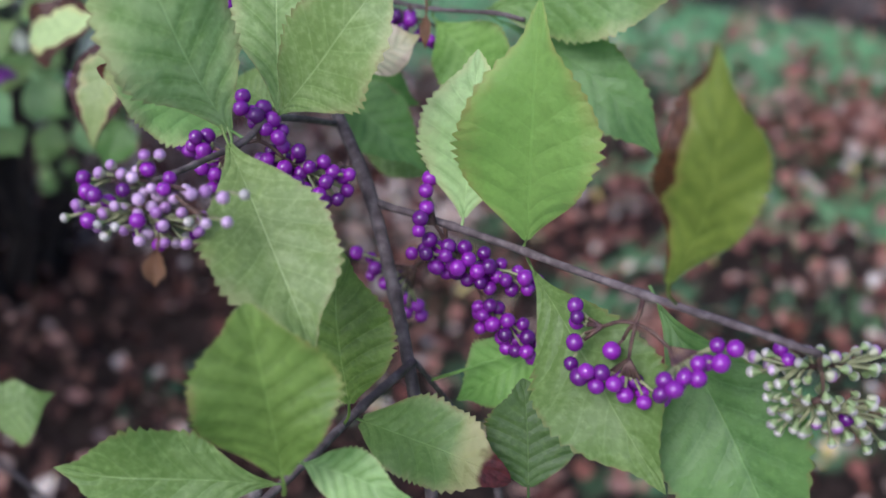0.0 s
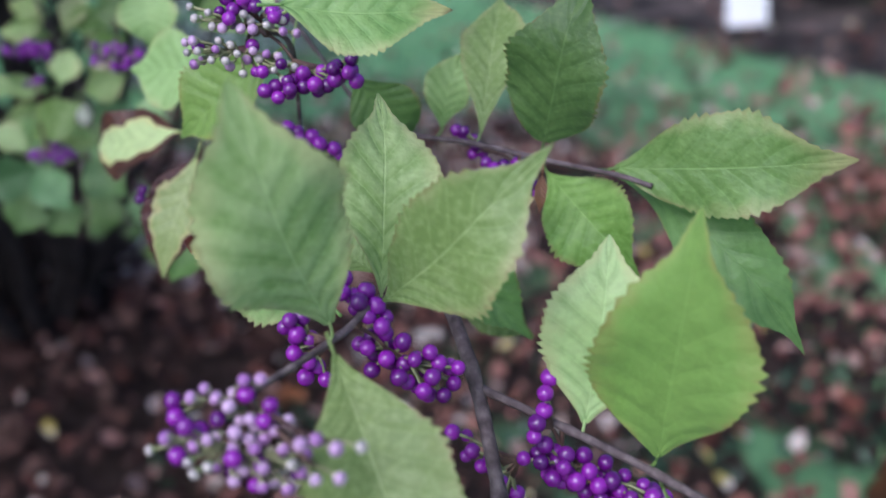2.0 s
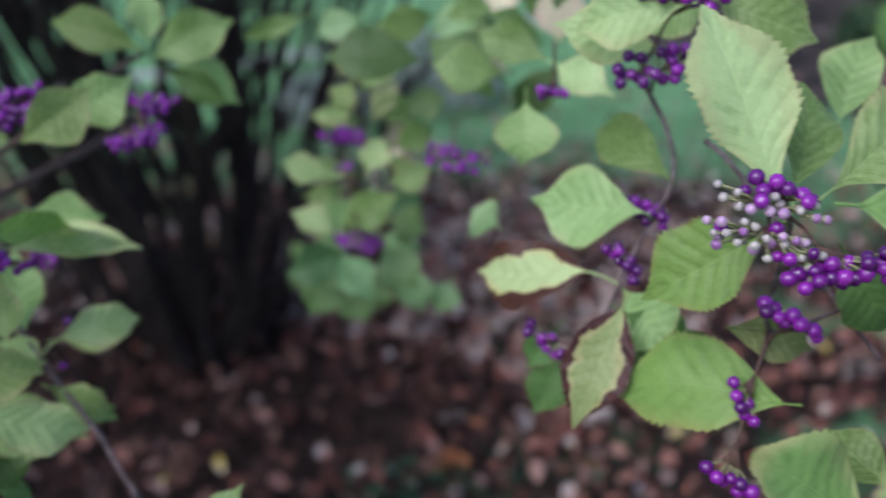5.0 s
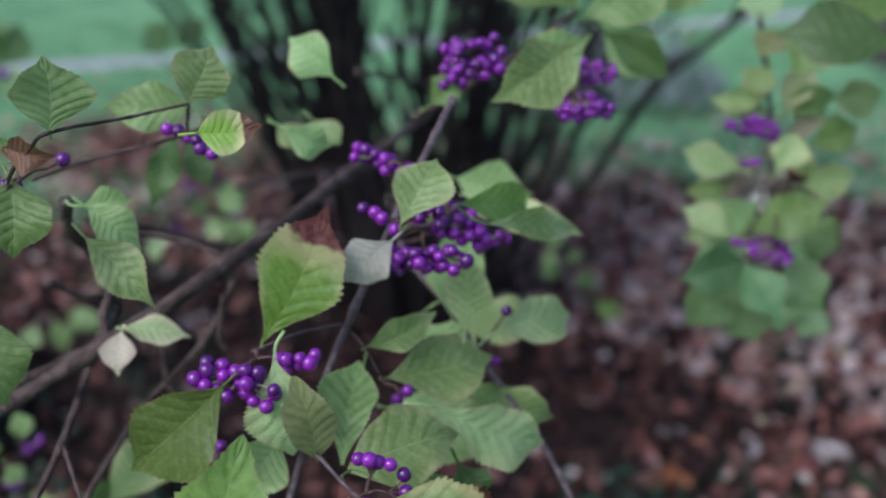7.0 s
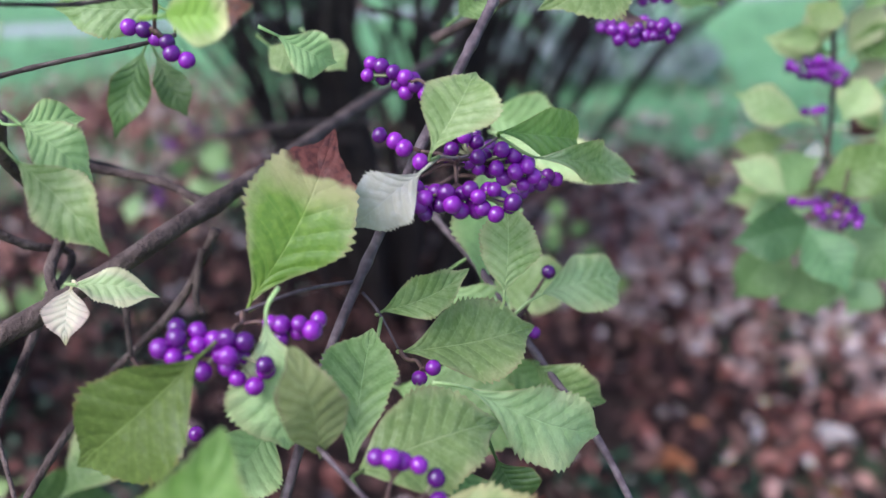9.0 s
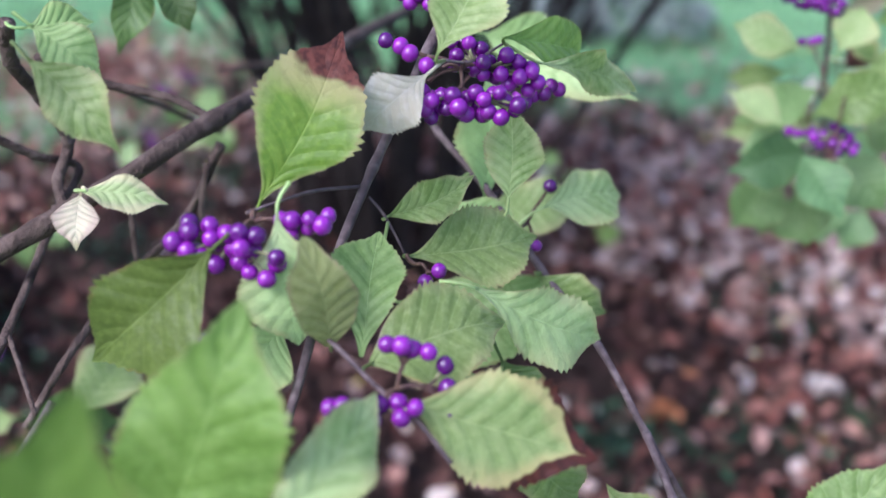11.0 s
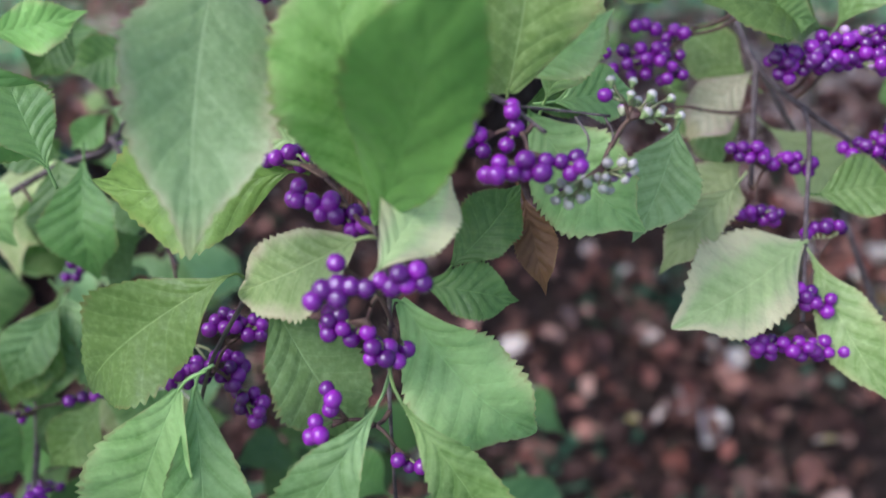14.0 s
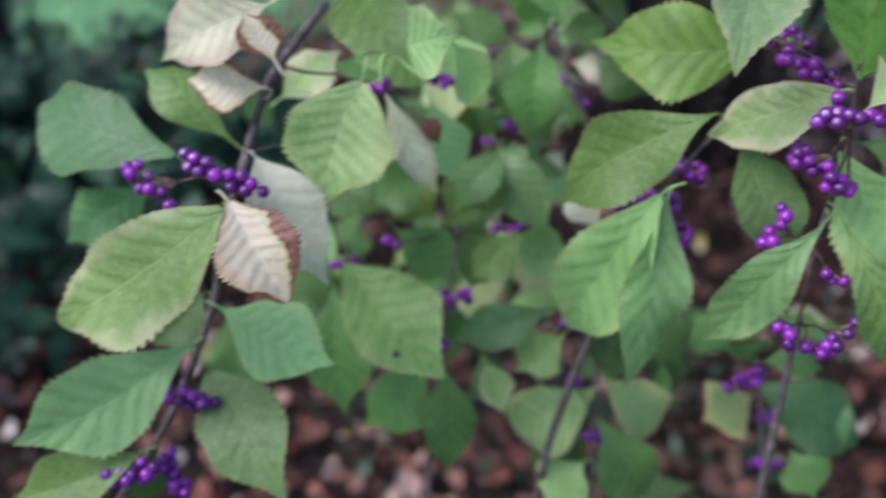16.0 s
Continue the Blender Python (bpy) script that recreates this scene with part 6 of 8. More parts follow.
leaf((-0.429, 0.14, 0.5969), (-0.4093, 0.1601, 0.5955), 0.0155, (0.52, -0.46, 0.72), 'deep', 0.09, 0.09, (-0.4331, 0.1357, 0.5972))
leaf((-0.533, -0.1012, 0.6073), (-0.5579, -0.1425, 0.591), 0.0226, (0.52, -0.57, 0.64), 'green', 0.25, 0.05, (-0.53, -0.0964, 0.6092))
leaf((-0.5371, -0.0945, 0.6005), (-0.5336, -0.1068, 0.5819), 0.0129, (0.86, -0.34, 0.39), 'deep', 0.06, 0.04, (-0.547, -0.0883, 0.5985))
leaf((-0.5569, -0.0595, 0.6458), (-0.5619, -0.0804, 0.6281), 0.0240, (0.57, -0.61, 0.56), 'deep', 0.23, -0.01, (-0.5492, -0.0595, 0.6461))
leaf((-0.5056, 0.0713, 0.7397), (-0.5252, 0.0756, 0.765), 0.0196, (0.65, -0.49, 0.58), 'deep', 0.09, 0.01, (-0.502, 0.0705, 0.735))
leaf((-0.5406, 0.0826, 0.6723), (-0.5471, 0.0585, 0.646), 0.0181, (0.68, -0.62, 0.4), 'sage', 0.13, 0.04, (-0.5396, 0.0865, 0.6766))
leaf((-0.5477, 0.0872, 0.6268), (-0.545, 0.0714, 0.6026), 0.0218, (0.81, -0.44, 0.38), 'deep', 0.15, 0.03, (-0.5482, 0.0905, 0.6318))
leaf((-0.5924, 0.1297, 0.6899), (-0.5993, 0.1031, 0.6606), 0.0253, (0.75, -0.57, 0.34), 'deep', 0.08, 0.10, (-0.5914, 0.1337, 0.6943))
leaf((-0.5815, 0.1219, 0.6685), (-0.5627, 0.1384, 0.6721), 0.0203, (0.46, -0.66, 0.59), 'sage', 0.07, 0.09, (-0.586, 0.118, 0.6676))
leaf((-0.5982, 0.1411, 0.7503), (-0.5809, 0.1387, 0.7299), 0.0214, (0.66, -0.45, 0.61), 'deep', 0.06, 0.01, (-0.602, 0.1416, 0.7549))
leaf((-0.544, 0.1427, 0.7046), (-0.5206, 0.1544, 0.6887), 0.0236, (0.54, -0.82, 0.19), 'deep', 0.22, 0.06, (-0.5486, 0.1404, 0.7077))
leaf((-0.4621, 0.1265, 0.5833), (-0.4792, 0.1231, 0.6008), 0.0236, (0.64, -0.57, 0.51), 'deep', 0.16, 0.09, (-0.4579, 0.1273, 0.5791))
leaf((-0.4448, 0.138, 0.5947), (-0.4611, 0.1312, 0.6073), 0.0230, (0.57, -0.75, 0.33), 'deep', 0.16, 0.08, (-0.4403, 0.1399, 0.5912))
leaf((-0.5416, 0.1675, 0.6906), (-0.5636, 0.1466, 0.694), 0.0164, (0.68, -0.66, 0.33), 'pale', 0.11, 0.02, (-0.5372, 0.1716, 0.6899))
leaf((-0.5533, 0.1183, 0.6486), (-0.5476, 0.1311, 0.6562), 0.0164, (0.76, -0.55, 0.36), 'withered', 0.17, 0.02, (-0.5554, 0.1134, 0.6457))
leaf((-0.4902, 0.0896, 0.655), (-0.5048, 0.0858, 0.6689), 0.0167, (0.61, -0.65, 0.46), 'bleached', 0.09, 0.07, (-0.4859, 0.0908, 0.651))
leaf((-0.5747, 0.0284, 0.572), (-0.5874, 0.0244, 0.5834), 0.0246, (0.65, -0.53, 0.54), 'deep', 0.17, 0.02, (-0.5703, 0.0298, 0.5682))
leaf((-0.5358, 0.0708, 0.5721), (-0.5175, 0.0706, 0.549), 0.0192, (0.55, -0.71, 0.44), 'deep', 0.10, 0.08, (-0.5395, 0.0708, 0.5768))
leaf((-0.3953, 0.1544, 0.5319), (-0.4107, 0.153, 0.5495), 0.0236, (0.57, -0.7, 0.44), 'deep', 0.10, -0.00, (-0.3913, 0.1548, 0.5274))
leaf((-0.1133, 0.8601, 0.882), (-0.1169, 0.839, 0.8398), 0.0312, (0.18, -0.89, 0.43), 'deep', 0.15, 0.09, (-0.1128, 0.8627, 0.8874))
leaf((-0.0795, 0.8723, 0.8836), (-0.0899, 0.852, 0.848), 0.0312, (-0.05, -0.86, 0.5), 'deep', 0.12, 0.04, (-0.078, 0.8752, 0.8887))
leaf((-0.0495, 0.8796, 0.8774), (-0.0503, 0.8547, 0.8249), 0.0335, (0.19, -0.89, 0.42), 'deep', 0.22, 0.07, (-0.0494, 0.8822, 0.8828))
leaf((-0.0218, 0.8541, 0.8769), (-0.0265, 0.828, 0.8248), 0.0343, (-0.12, -0.88, 0.45), 'deep', 0.19, -0.01, (-0.0213, 0.8567, 0.8823))
leaf((0.0071, 0.8611, 0.8709), (0.0119, 0.8425, 0.8279), 0.0343, (-0.14, -0.91, 0.38), 'deep', 0.19, 0.05, (0.0064, 0.8634, 0.8764))
leaf((-0.0374, 0.8438, 0.8664), (-0.007, 0.8404, 0.837), 0.0300, (-0.13, -0.99, -0.01), 'deep', 0.13, 0.01, (-0.0417, 0.8443, 0.8705))
leaf((-1.1055, 0.5631, 0.5074), (-1.0896, 0.5636, 0.4886), 0.0238, (0.68, -0.48, 0.56), 'green', 0.19, 0.08, (-1.1093, 0.563, 0.512))
leaf((-1.1074, 0.5557, 0.4966), (-1.1128, 0.5611, 0.5128), 0.0167, (0.82, -0.4, 0.4), 'green', 0.17, 0.03, (-1.1056, 0.5539, 0.4911))
leaf((-0.9481, 0.6217, 0.6574), (-0.9222, 0.6315, 0.643), 0.0214, (0.5, -0.79, 0.36), 'green', 0.14, 0.03, (-0.9531, 0.6198, 0.6602))
leaf((-0.9359, 0.6139, 0.6283), (-0.9185, 0.6219, 0.6211), 0.0203, (0.52, -0.57, 0.63), 'green', 0.17, 0.00, (-0.941, 0.6115, 0.6304))
leaf((-0.823, 0.3163, 0.6263), (-0.814, 0.3132, 0.6096), 0.0148, (0.64, -0.61, 0.46), 'green', 0.08, -0.02, (-0.8258, 0.3173, 0.6315))
leaf((-0.8237, 0.2853, 0.6195), (-0.8088, 0.2939, 0.6164), 0.0161, (0.48, -0.6, 0.64), 'yellowing', 0.27, 0.01, (-0.8288, 0.2824, 0.6206))
leaf((-0.8027, 0.2927, 0.6067), (-0.7913, 0.2952, 0.5971), 0.0143, (0.66, -0.25, 0.71), 'green', 0.08, -0.02, (-0.8072, 0.2917, 0.6105))
leaf((-0.7711, 0.3038, 0.5875), (-0.784, 0.2912, 0.5809), 0.0143, (0.43, -0.72, 0.54), 'yellowing', 0.13, 0.08, (-0.767, 0.3077, 0.5896))
leaf((-0.8233, 1.071, 0.4696), (-0.8086, 1.0888, 0.4833), 0.0223, (0.38, -0.74, 0.56), 'green', 0.18, -0.01, (-0.8266, 1.067, 0.4665))
leaf((-0.7971, 1.0855, 0.463), (-0.7803, 1.0877, 0.4463), 0.0253, (0.5, -0.77, 0.39), 'deep', 0.25, 0.05, (-0.8013, 1.0849, 0.4673))
leaf((-0.8221, 1.0567, 0.4425), (-0.7981, 1.0678, 0.4326), 0.0253, (0.51, -0.76, 0.4), 'deep', 0.26, 0.02, (-0.8272, 1.0543, 0.4446))
leaf((-0.7819, 1.0771, 0.4293), (-0.7496, 1.0958, 0.4229), 0.0253, (0.49, -0.65, 0.59), 'deep', 0.16, 0.05, (-0.787, 1.0742, 0.4303))
leaf((-0.8056, 1.0719, 0.4494), (-0.8227, 1.0638, 0.456), 0.0223, (0.52, -0.69, 0.5), 'green', 0.14, 0.04, (-0.8005, 1.0744, 0.4474))
leaf((-0.7327, 1.0421, 0.4254), (-0.699, 1.0564, 0.4095), 0.0271, (0.47, -0.86, 0.22), 'green', 0.19, 0.01, (-0.7378, 1.0399, 0.4278))
leaf((-1.1674, 0.5507, 0.8016), (-1.1446, 0.5557, 0.7823), 0.0321, (0.49, -0.79, 0.37), 'green', 0.18, 0.08, (-1.172, 0.5497, 0.8055))
leaf((-1.1424, 0.5709, 0.8068), (-1.1495, 0.5441, 0.7677), 0.0321, (0.75, -0.61, 0.28), 'deep', 0.20, 0.02, (-1.1415, 0.5742, 0.8117))
leaf((-1.1407, 0.5503, 0.7677), (-1.1153, 0.5516, 0.7387), 0.0321, (0.6, -0.63, 0.49), 'green', 0.08, 0.06, (-1.1447, 0.55, 0.7723))
leaf((-1.1258, 0.7031, 0.7836), (-1.0956, 0.7121, 0.7622), 0.0357, (0.51, -0.77, 0.4), 'deep', 0.13, 0.03, (-1.1305, 0.7017, 0.787))
leaf((-1.0979, 0.7255, 0.7893), (-1.0726, 0.731, 0.7679), 0.0357, (0.56, -0.68, 0.48), 'deep', 0.16, 0.03, (-1.1025, 0.7245, 0.7931))
leaf((-0.4309, 0.5693, 0.8823), (-0.4106, 0.5819, 0.8798), 0.0178, (0.53, -0.83, 0.14), 'green', 0.07, -0.01, (-0.4386, 0.5688, 0.8822))
leaf((-0.4289, 0.5616, 0.8661), (-0.4351, 0.5498, 0.8525), 0.0178, (0.21, -0.78, 0.59), 'yellowing', 0.10, 0.02, (-0.4348, 0.5697, 0.866))
leaf((-0.4348, 0.5685, 0.8377), (-0.4583, 0.5561, 0.8445), 0.0130, (0.51, -0.82, 0.27), 'yellowing', 0.14, 0.03, (-0.4286, 0.571, 0.839))
leaf((-0.4369, 0.5621, 0.8049), (-0.4658, 0.5484, 0.8161), 0.0158, (0.43, -0.9, 0), 'yellowing', 0.15, 0.05, (-0.4317, 0.5646, 0.8029))
leaf((-0.4395, 0.567, 0.7929), (-0.4651, 0.5476, 0.7897), 0.0145, (0.54, -0.77, 0.35), 'yellowing', 0.14, 0, (-0.4347, 0.5706, 0.7935))
leaf((-0.4247, 0.5838, 0.7808), (-0.4345, 0.5778, 0.7822), 0.0147, (0.53, -0.81, 0.25), 'bleached', 0.07, 0.01, (-0.4233, 0.5847, 0.7808))
leaf((-0.4213, 0.5891, 0.7621), (-0.457, 0.5702, 0.7724), 0.02, (0.48, -0.88, 0.06), 'green', 0.09, -0.01, (-0.4204, 0.5885, 0.7622))
leaf((-0.426, 0.5842, 0.759), (-0.4638, 0.557, 0.7571), 0.02, (0.45, -0.67, 0.58), 'yellowing', 0.17, 0.01, (-0.4204, 0.5885, 0.7622))
leaf((-0.4136, 0.5623, 0.7764), (-0.3942, 0.5838, 0.791), 0.0236, (0.45, -0.74, 0.5), 'cool', 0.12, 0.06, (-0.4172, 0.5583, 0.7737))
leaf((-0.4159, 0.5815, 0.8137), (-0.4004, 0.5843, 0.7995), 0.0173, (0.31, -0.94, 0.16), 'brown_edge', 0.14, 0.09, (-0.4255, 0.5774, 0.8096))
leaf((-0.4243, 0.5933, 0.8452), (-0.4034, 0.5966, 0.8253), 0.0189, (0.23, -0.97, 0.07), 'yellowing', 0.26, 0.01, (-0.4287, 0.5926, 0.8494))
leaf((-0.4204, 0.6166, 0.7144), (-0.4088, 0.6066, 0.682), 0.0285, (0.24, -0.9, 0.36), 'sage', 0.2, 0.05, (-0.4223, 0.6183, 0.7198))
leaf((-0.438, 0.6044, 0.7143), (-0.4413, 0.5876, 0.6882), 0.025, (0.32, -0.81, 0.49), 'sage', 0.08, 0.08, (-0.4373, 0.6076, 0.7193))
leaf((-0.3935, 0.6281, 0.7017), (-0.3995, 0.6121, 0.6805), 0.025, (0.24, -0.81, 0.54), 'sage', 0.06, 0.06, (-0.3921, 0.6316, 0.7063))
leaf((-0.3641, 0.2409, 0.7135), (-0.367, 0.2019, 0.7), 0.0224, (0.36, -0.33, 0.87), 'dull', 0.21, -0.01, (-0.3607, 0.2449, 0.7135))
leaf((-0.3675, 0.2795, 0.7124), (-0.3333, 0.2947, 0.6805), 0.0239, (0.64, -0.68, 0.36), 'dull', 0.25, 0.05, (-0.3716, 0.2777, 0.7163))
leaf((-0.4451, 0.2522, 0.7861), (-0.4258, 0.2614, 0.7539), 0.0161, (0.65, -0.74, 0.18), 'cool', 0.24, 0.06, (-0.4481, 0.2508, 0.791))
leaf((-0.3903, 0.1514, 0.7609), (-0.3764, 0.1522, 0.799), 0.0190, (0.07, -1, 0), 'yellowing', 0.12, 0.09, (-0.3923, 0.1513, 0.7552))
leaf((-0.5382, 0.1792, 0.9029), (-0.522, 0.183, 0.9017), 0.0105, (0.23, -0.97, 0.07), 'dead', 0.50, 0.09, (-0.533, 0.1793, 0.8982))
leaf((-0.5473, 0.1792, 0.8973), (-0.5577, 0.166, 0.8914), 0.0140, (0.68, -0.67, 0.3), 'green', 0.17, 0.09, (-0.5376, 0.1785, 0.8936))
leaf((-0.4355, 0.5774, 0.862), (-0.4366, 0.5637, 0.8389), 0.0149, (0.16, -0.85, 0.5), 'dull', 0.26, 0.06, (-0.4336, 0.5699, 0.8606))
leaf((-0.4215, 0.5734, 0.8378), (-0.413, 0.5929, 0.8623), 0.0178, (0.17, -0.8, 0.58), 'dull', 0.24, 0.04, (-0.4273, 0.5713, 0.8336))
leaf((-0.4225, 0.5902, 0.8214), (-0.4021, 0.5845, 0.834), 0.0121, (-0.3, -0.95, 0.07), 'pale', 0.11, 0.01, (-0.4275, 0.5915, 0.8183))
leaf((-0.414, 0.5847, 0.8012), (-0.4144, 0.5958, 0.8215), 0.0124, (0.19, -0.86, 0.47), 'withered', 0.07, 0.02, (-0.4248, 0.5799, 0.8))
leaf((-0.4346, 0.5565, 0.8713), (-0.4294, 0.5689, 0.887), 0.0171, (0.23, -0.8, 0.55), 'dull', 0.08, 0.04, (-0.4361, 0.5694, 0.8714))
leaf((-0.4322, 0.5728, 0.8498), (-0.4554, 0.5533, 0.8433), 0.0134, (0.58, -0.77, 0.26), 'yellowing', 0.24, 0.04, (-0.4311, 0.5705, 0.8498))
leaf((-0.42, 0.5486, 0.7918), (-0.4504, 0.5196, 0.7773), 0.0223, (0.56, -0.76, 0.33), 'green', 0.08, 0.05, (-0.4159, 0.5525, 0.7937))
leaf((-0.4141, 0.5405, 0.7702), (-0.4504, 0.5338, 0.7548), 0.0182, (-0.01, -0.9, 0.43), 'sage', 0.15, 0.04, (-0.4087, 0.5415, 0.7725))
leaf((-0.4056, 0.5464, 0.7703), (-0.3831, 0.5559, 0.7598), 0.0208, (0.43, -0.9, 0.11), 'sage', 0.2, 0.05, (-0.4107, 0.5443, 0.7727))
leaf((-1.0274, 0.6942, 0.6014), (-1.0144, 0.7168, 0.626), 0.0262, (0.77, -0.61, 0.16), 'green', 0.09, 0.00, (-1.0296, 0.6904, 0.5973))
leaf((-0.9769, 0.6651, 0.6071), (-0.9989, 0.6426, 0.5939), 0.0226, (0.46, -0.74, 0.49), 'yellowing', 0.23, 0.10, (-0.973, 0.6691, 0.6094))
leaf((-0.9745, 0.6667, 0.6071), (-0.9557, 0.6696, 0.5893), 0.0249, (0.56, -0.67, 0.48), 'green', 0.15, 0.09, (-0.9789, 0.666, 0.6112))
leaf((-0.9969, 0.5894, 0.6155), (-0.9962, 0.5749, 0.5887), 0.0161, (0.68, -0.63, 0.36), 'yellowing', 0.15, 0.03, (-1.007, 0.5896, 0.6066))
leaf((-1.0394, 0.6904, 0.6094), (-1.0528, 0.6735, 0.5957), 0.0202, (0.64, -0.72, 0.27), 'deep', 0.07, -0.00, (-1.0362, 0.6944, 0.6126))
leaf((-1.0769, 0.4903, 0.5364), (-1.0791, 0.4752, 0.512), 0.0214, (0.73, -0.61, 0.31), 'yellowing', 0.20, 0.09, (-1.0765, 0.4935, 0.5415))
leaf((-1.0644, 0.5004, 0.539), (-1.047, 0.4946, 0.5075), 0.0193, (0.72, -0.49, 0.49), 'green', 0.09, 0.06, (-1.0673, 0.5013, 0.5442))
leaf((-1.0532, 0.5122, 0.5465), (-1.0325, 0.5156, 0.5272), 0.0214, (0.66, -0.37, 0.65), 'green', 0.17, 0.00, (-1.0575, 0.5115, 0.5505))
leaf((-1.045, 0.5192, 0.549), (-1.0287, 0.5196, 0.5297), 0.0214, (0.7, -0.4, 0.59), 'yellowing', 0.24, 0.05, (-1.0489, 0.5192, 0.5536))
leaf((-0.5594, 0.0928, 0.7637), (-0.5362, 0.1141, 0.7695), 0.0161, (0.66, -0.75, 0.11), 'fresh', 0.09, 0.03, (-0.5637, 0.0889, 0.7626))
leaf((-0.5739, 0.1318, 0.7527), (-0.5809, 0.1153, 0.7372), 0.0182, (0.82, -0.53, 0.2), 'deep', 0.27, 0.07, (-0.5721, 0.136, 0.7566))
leaf((-0.5633, 0.1476, 0.744), (-0.5796, 0.1292, 0.7353), 0.0198, (0.6, -0.71, 0.38), 'deep', 0.20, -0.01, (-0.5595, 0.1518, 0.746))
leaf((-0.572, 0.1371, 0.7188), (-0.5792, 0.1231, 0.707), 0.0128, (0.65, -0.66, 0.38), 'deep', 0.21, 0.06, (-0.5727, 0.1413, 0.7101))
leaf((-0.5478, 0.1249, 0.6782), (-0.562, 0.1079, 0.6692), 0.0236, (0.62, -0.7, 0.36), 'sage', 0.12, 0.04, (-0.5408, 0.1266, 0.6873))
leaf((-0.5469, 0.1156, 0.6255), (-0.5686, 0.1113, 0.6412), 0.0249, (0.57, -0.51, 0.65), 'green', 0.08, 0.07, (-0.5421, 0.1166, 0.622))
leaf((-0.5732, 0.1052, 0.6767), (-0.5896, 0.0987, 0.6842), 0.0128, (0.52, -0.51, 0.69), 'yellowing', 0.09, 0.05, (-0.5681, 0.1072, 0.6743))
leaf((-0.5478, 0.1061, 0.6525), (-0.5581, 0.1317, 0.6585), 0.0264, (0.76, 0.16, 0.63), 'sage', 0.17, -0.01, (-0.5456, 0.1006, 0.6512))
leaf((-0.6168, 0.1087, 0.6466), (-0.6037, 0.1273, 0.6587), 0.0214, (0.76, -0.63, 0.14), 'sage', 0.2, 0.04, (-0.6199, 0.1044, 0.6438))
leaf((-0.5274, 0.0826, 0.6395), (-0.5361, 0.0597, 0.6172), 0.0202, (0.48, -0.7, 0.53), 'green', 0.15, 0.01, (-0.5258, 0.0868, 0.6436))
leaf((-0.428, 0.18, 0.7875), (-0.4131, 0.1866, 0.7786), 0.0135, (0.6, -0.45, 0.67), 'yellowing', 0.23, -0.00, (-0.4365, 0.1778, 0.7945))
leaf((-0.4212, 0.1849, 0.7634), (-0.4099, 0.2044, 0.7776), 0.0194, (0.54, -0.68, 0.5), 'fresh', 0.08, 0.06, (-0.4237, 0.1805, 0.7602))
leaf((-0.319, 0.2921, 0.7212), (-0.3334, 0.2939, 0.7382), 0.0107, (0.11, -0.97, 0.2), 'green', 0.21, -0.02, (-0.3151, 0.2917, 0.7167))
leaf((-0.1018, 0.161, 0.8573), (-0.1022, 0.157, 0.8504), 0.0050, (0.14, -0.83, 0.54), 'dead', 0.60, 0.09, (-0.1015, 0.1624, 0.8597))
leaf((-0.0709, 0.3008, 0.8676), (-0.0712, 0.2952, 0.8568), 0.0036, (0.07, -0.89, 0.46), 'dead', 0.23, 0.09, (-0.0708, 0.3035, 0.8729))
leaf((-0.4148, 0.1014, 0.739), (-0.4279, 0.1017, 0.7427), 0.0077, (0.18, -0.69, 0.7), 'dead', 0.18, 0.09, (-0.409, 0.1013, 0.7373))
leaf((-0.5404, 0.0333, 0.7544), (-0.5287, 0.0585, 0.7552), 0.0141, (0.9, -0.42, 0.14), 'withered', 0.30, 0.06, (-0.5429, 0.0279, 0.7542))
leaf((-0.5473, 0.0367, 0.6973), (-0.5365, 0.0389, 0.6885), 0.0092, (0.57, -0.6, 0.56), 'dead', 0.17, 0.10, (-0.5519, 0.0358, 0.701))
leaf((-0.7654, 0.0761, 0.6325), (-0.7585, 0.1002, 0.6061), 0.0186, (0.97, -0.02, 0.23), 'deep', 0.07, 0.02)
leaf((-0.6396, 0.1235, 0.5184), (-0.637, 0.0768, 0.4905), 0.0296, (-0.12, -0.51, 0.85), 'deep', 0.19, 0.08)
leaf((-0.6522, 0.1337, 0.6821), (-0.6695, 0.1666, 0.6638), 0.0263, (-0.36, 0.3, 0.88), 'deep', 0.14, 0.07)
leaf((-0.7071, 0.1397, 0.6062), (-0.6724, 0.1138, 0.5867), 0.0297, (0.43, -0.1, 0.9), 'deep', 0.15, 0.05)
leaf((-0.6122, 0.0444, 0.5764), (-0.6073, 0.0858, 0.5633), 0.0265, (0.39, 0.24, 0.89), 'deep', 0.17, 0.05)
leaf((-0.6468, 0.2104, 0.5963), (-0.6286, 0.2427, 0.5638), 0.0277, (0.87, 0, 0.49), 'sage', 0.15, 0.08)
leaf((-0.6449, 0.2608, 0.6539), (-0.6685, 0.285, 0.6337), 0.0255, (0.04, 0.67, 0.74), 'deep', 0.08, 0.08)
leaf((-0.7076, 0.1126, 0.5422), (-0.7027, 0.0877, 0.5149), 0.0228, (0.61, -0.53, 0.59), 'deep', 0.06, 0.01)
leaf((-0.5794, 0.1006, 0.5966), (-0.5544, 0.1353, 0.5756), 0.0239, (0.39, 0.26, 0.89), 'green', 0.14, 0.05)
leaf((-0.6461, 0.1062, 0.6472), (-0.6543, 0.0695, 0.6133), 0.0313, (0.51, -0.64, 0.57), 'deep', 0.10, 0.03)
leaf((-0.5553, 0.1825, 0.5223), (-0.534, 0.2074, 0.5019), 0.0205, (0.83, -0.35, 0.43), 'deep', 0.15, 0.03)
leaf((-0.615, 0.1047, 0.6644), (-0.6154, 0.1338, 0.6404), 0.0237, (1, -0.03, -0.05), 'sage', 0.08, 0.03)
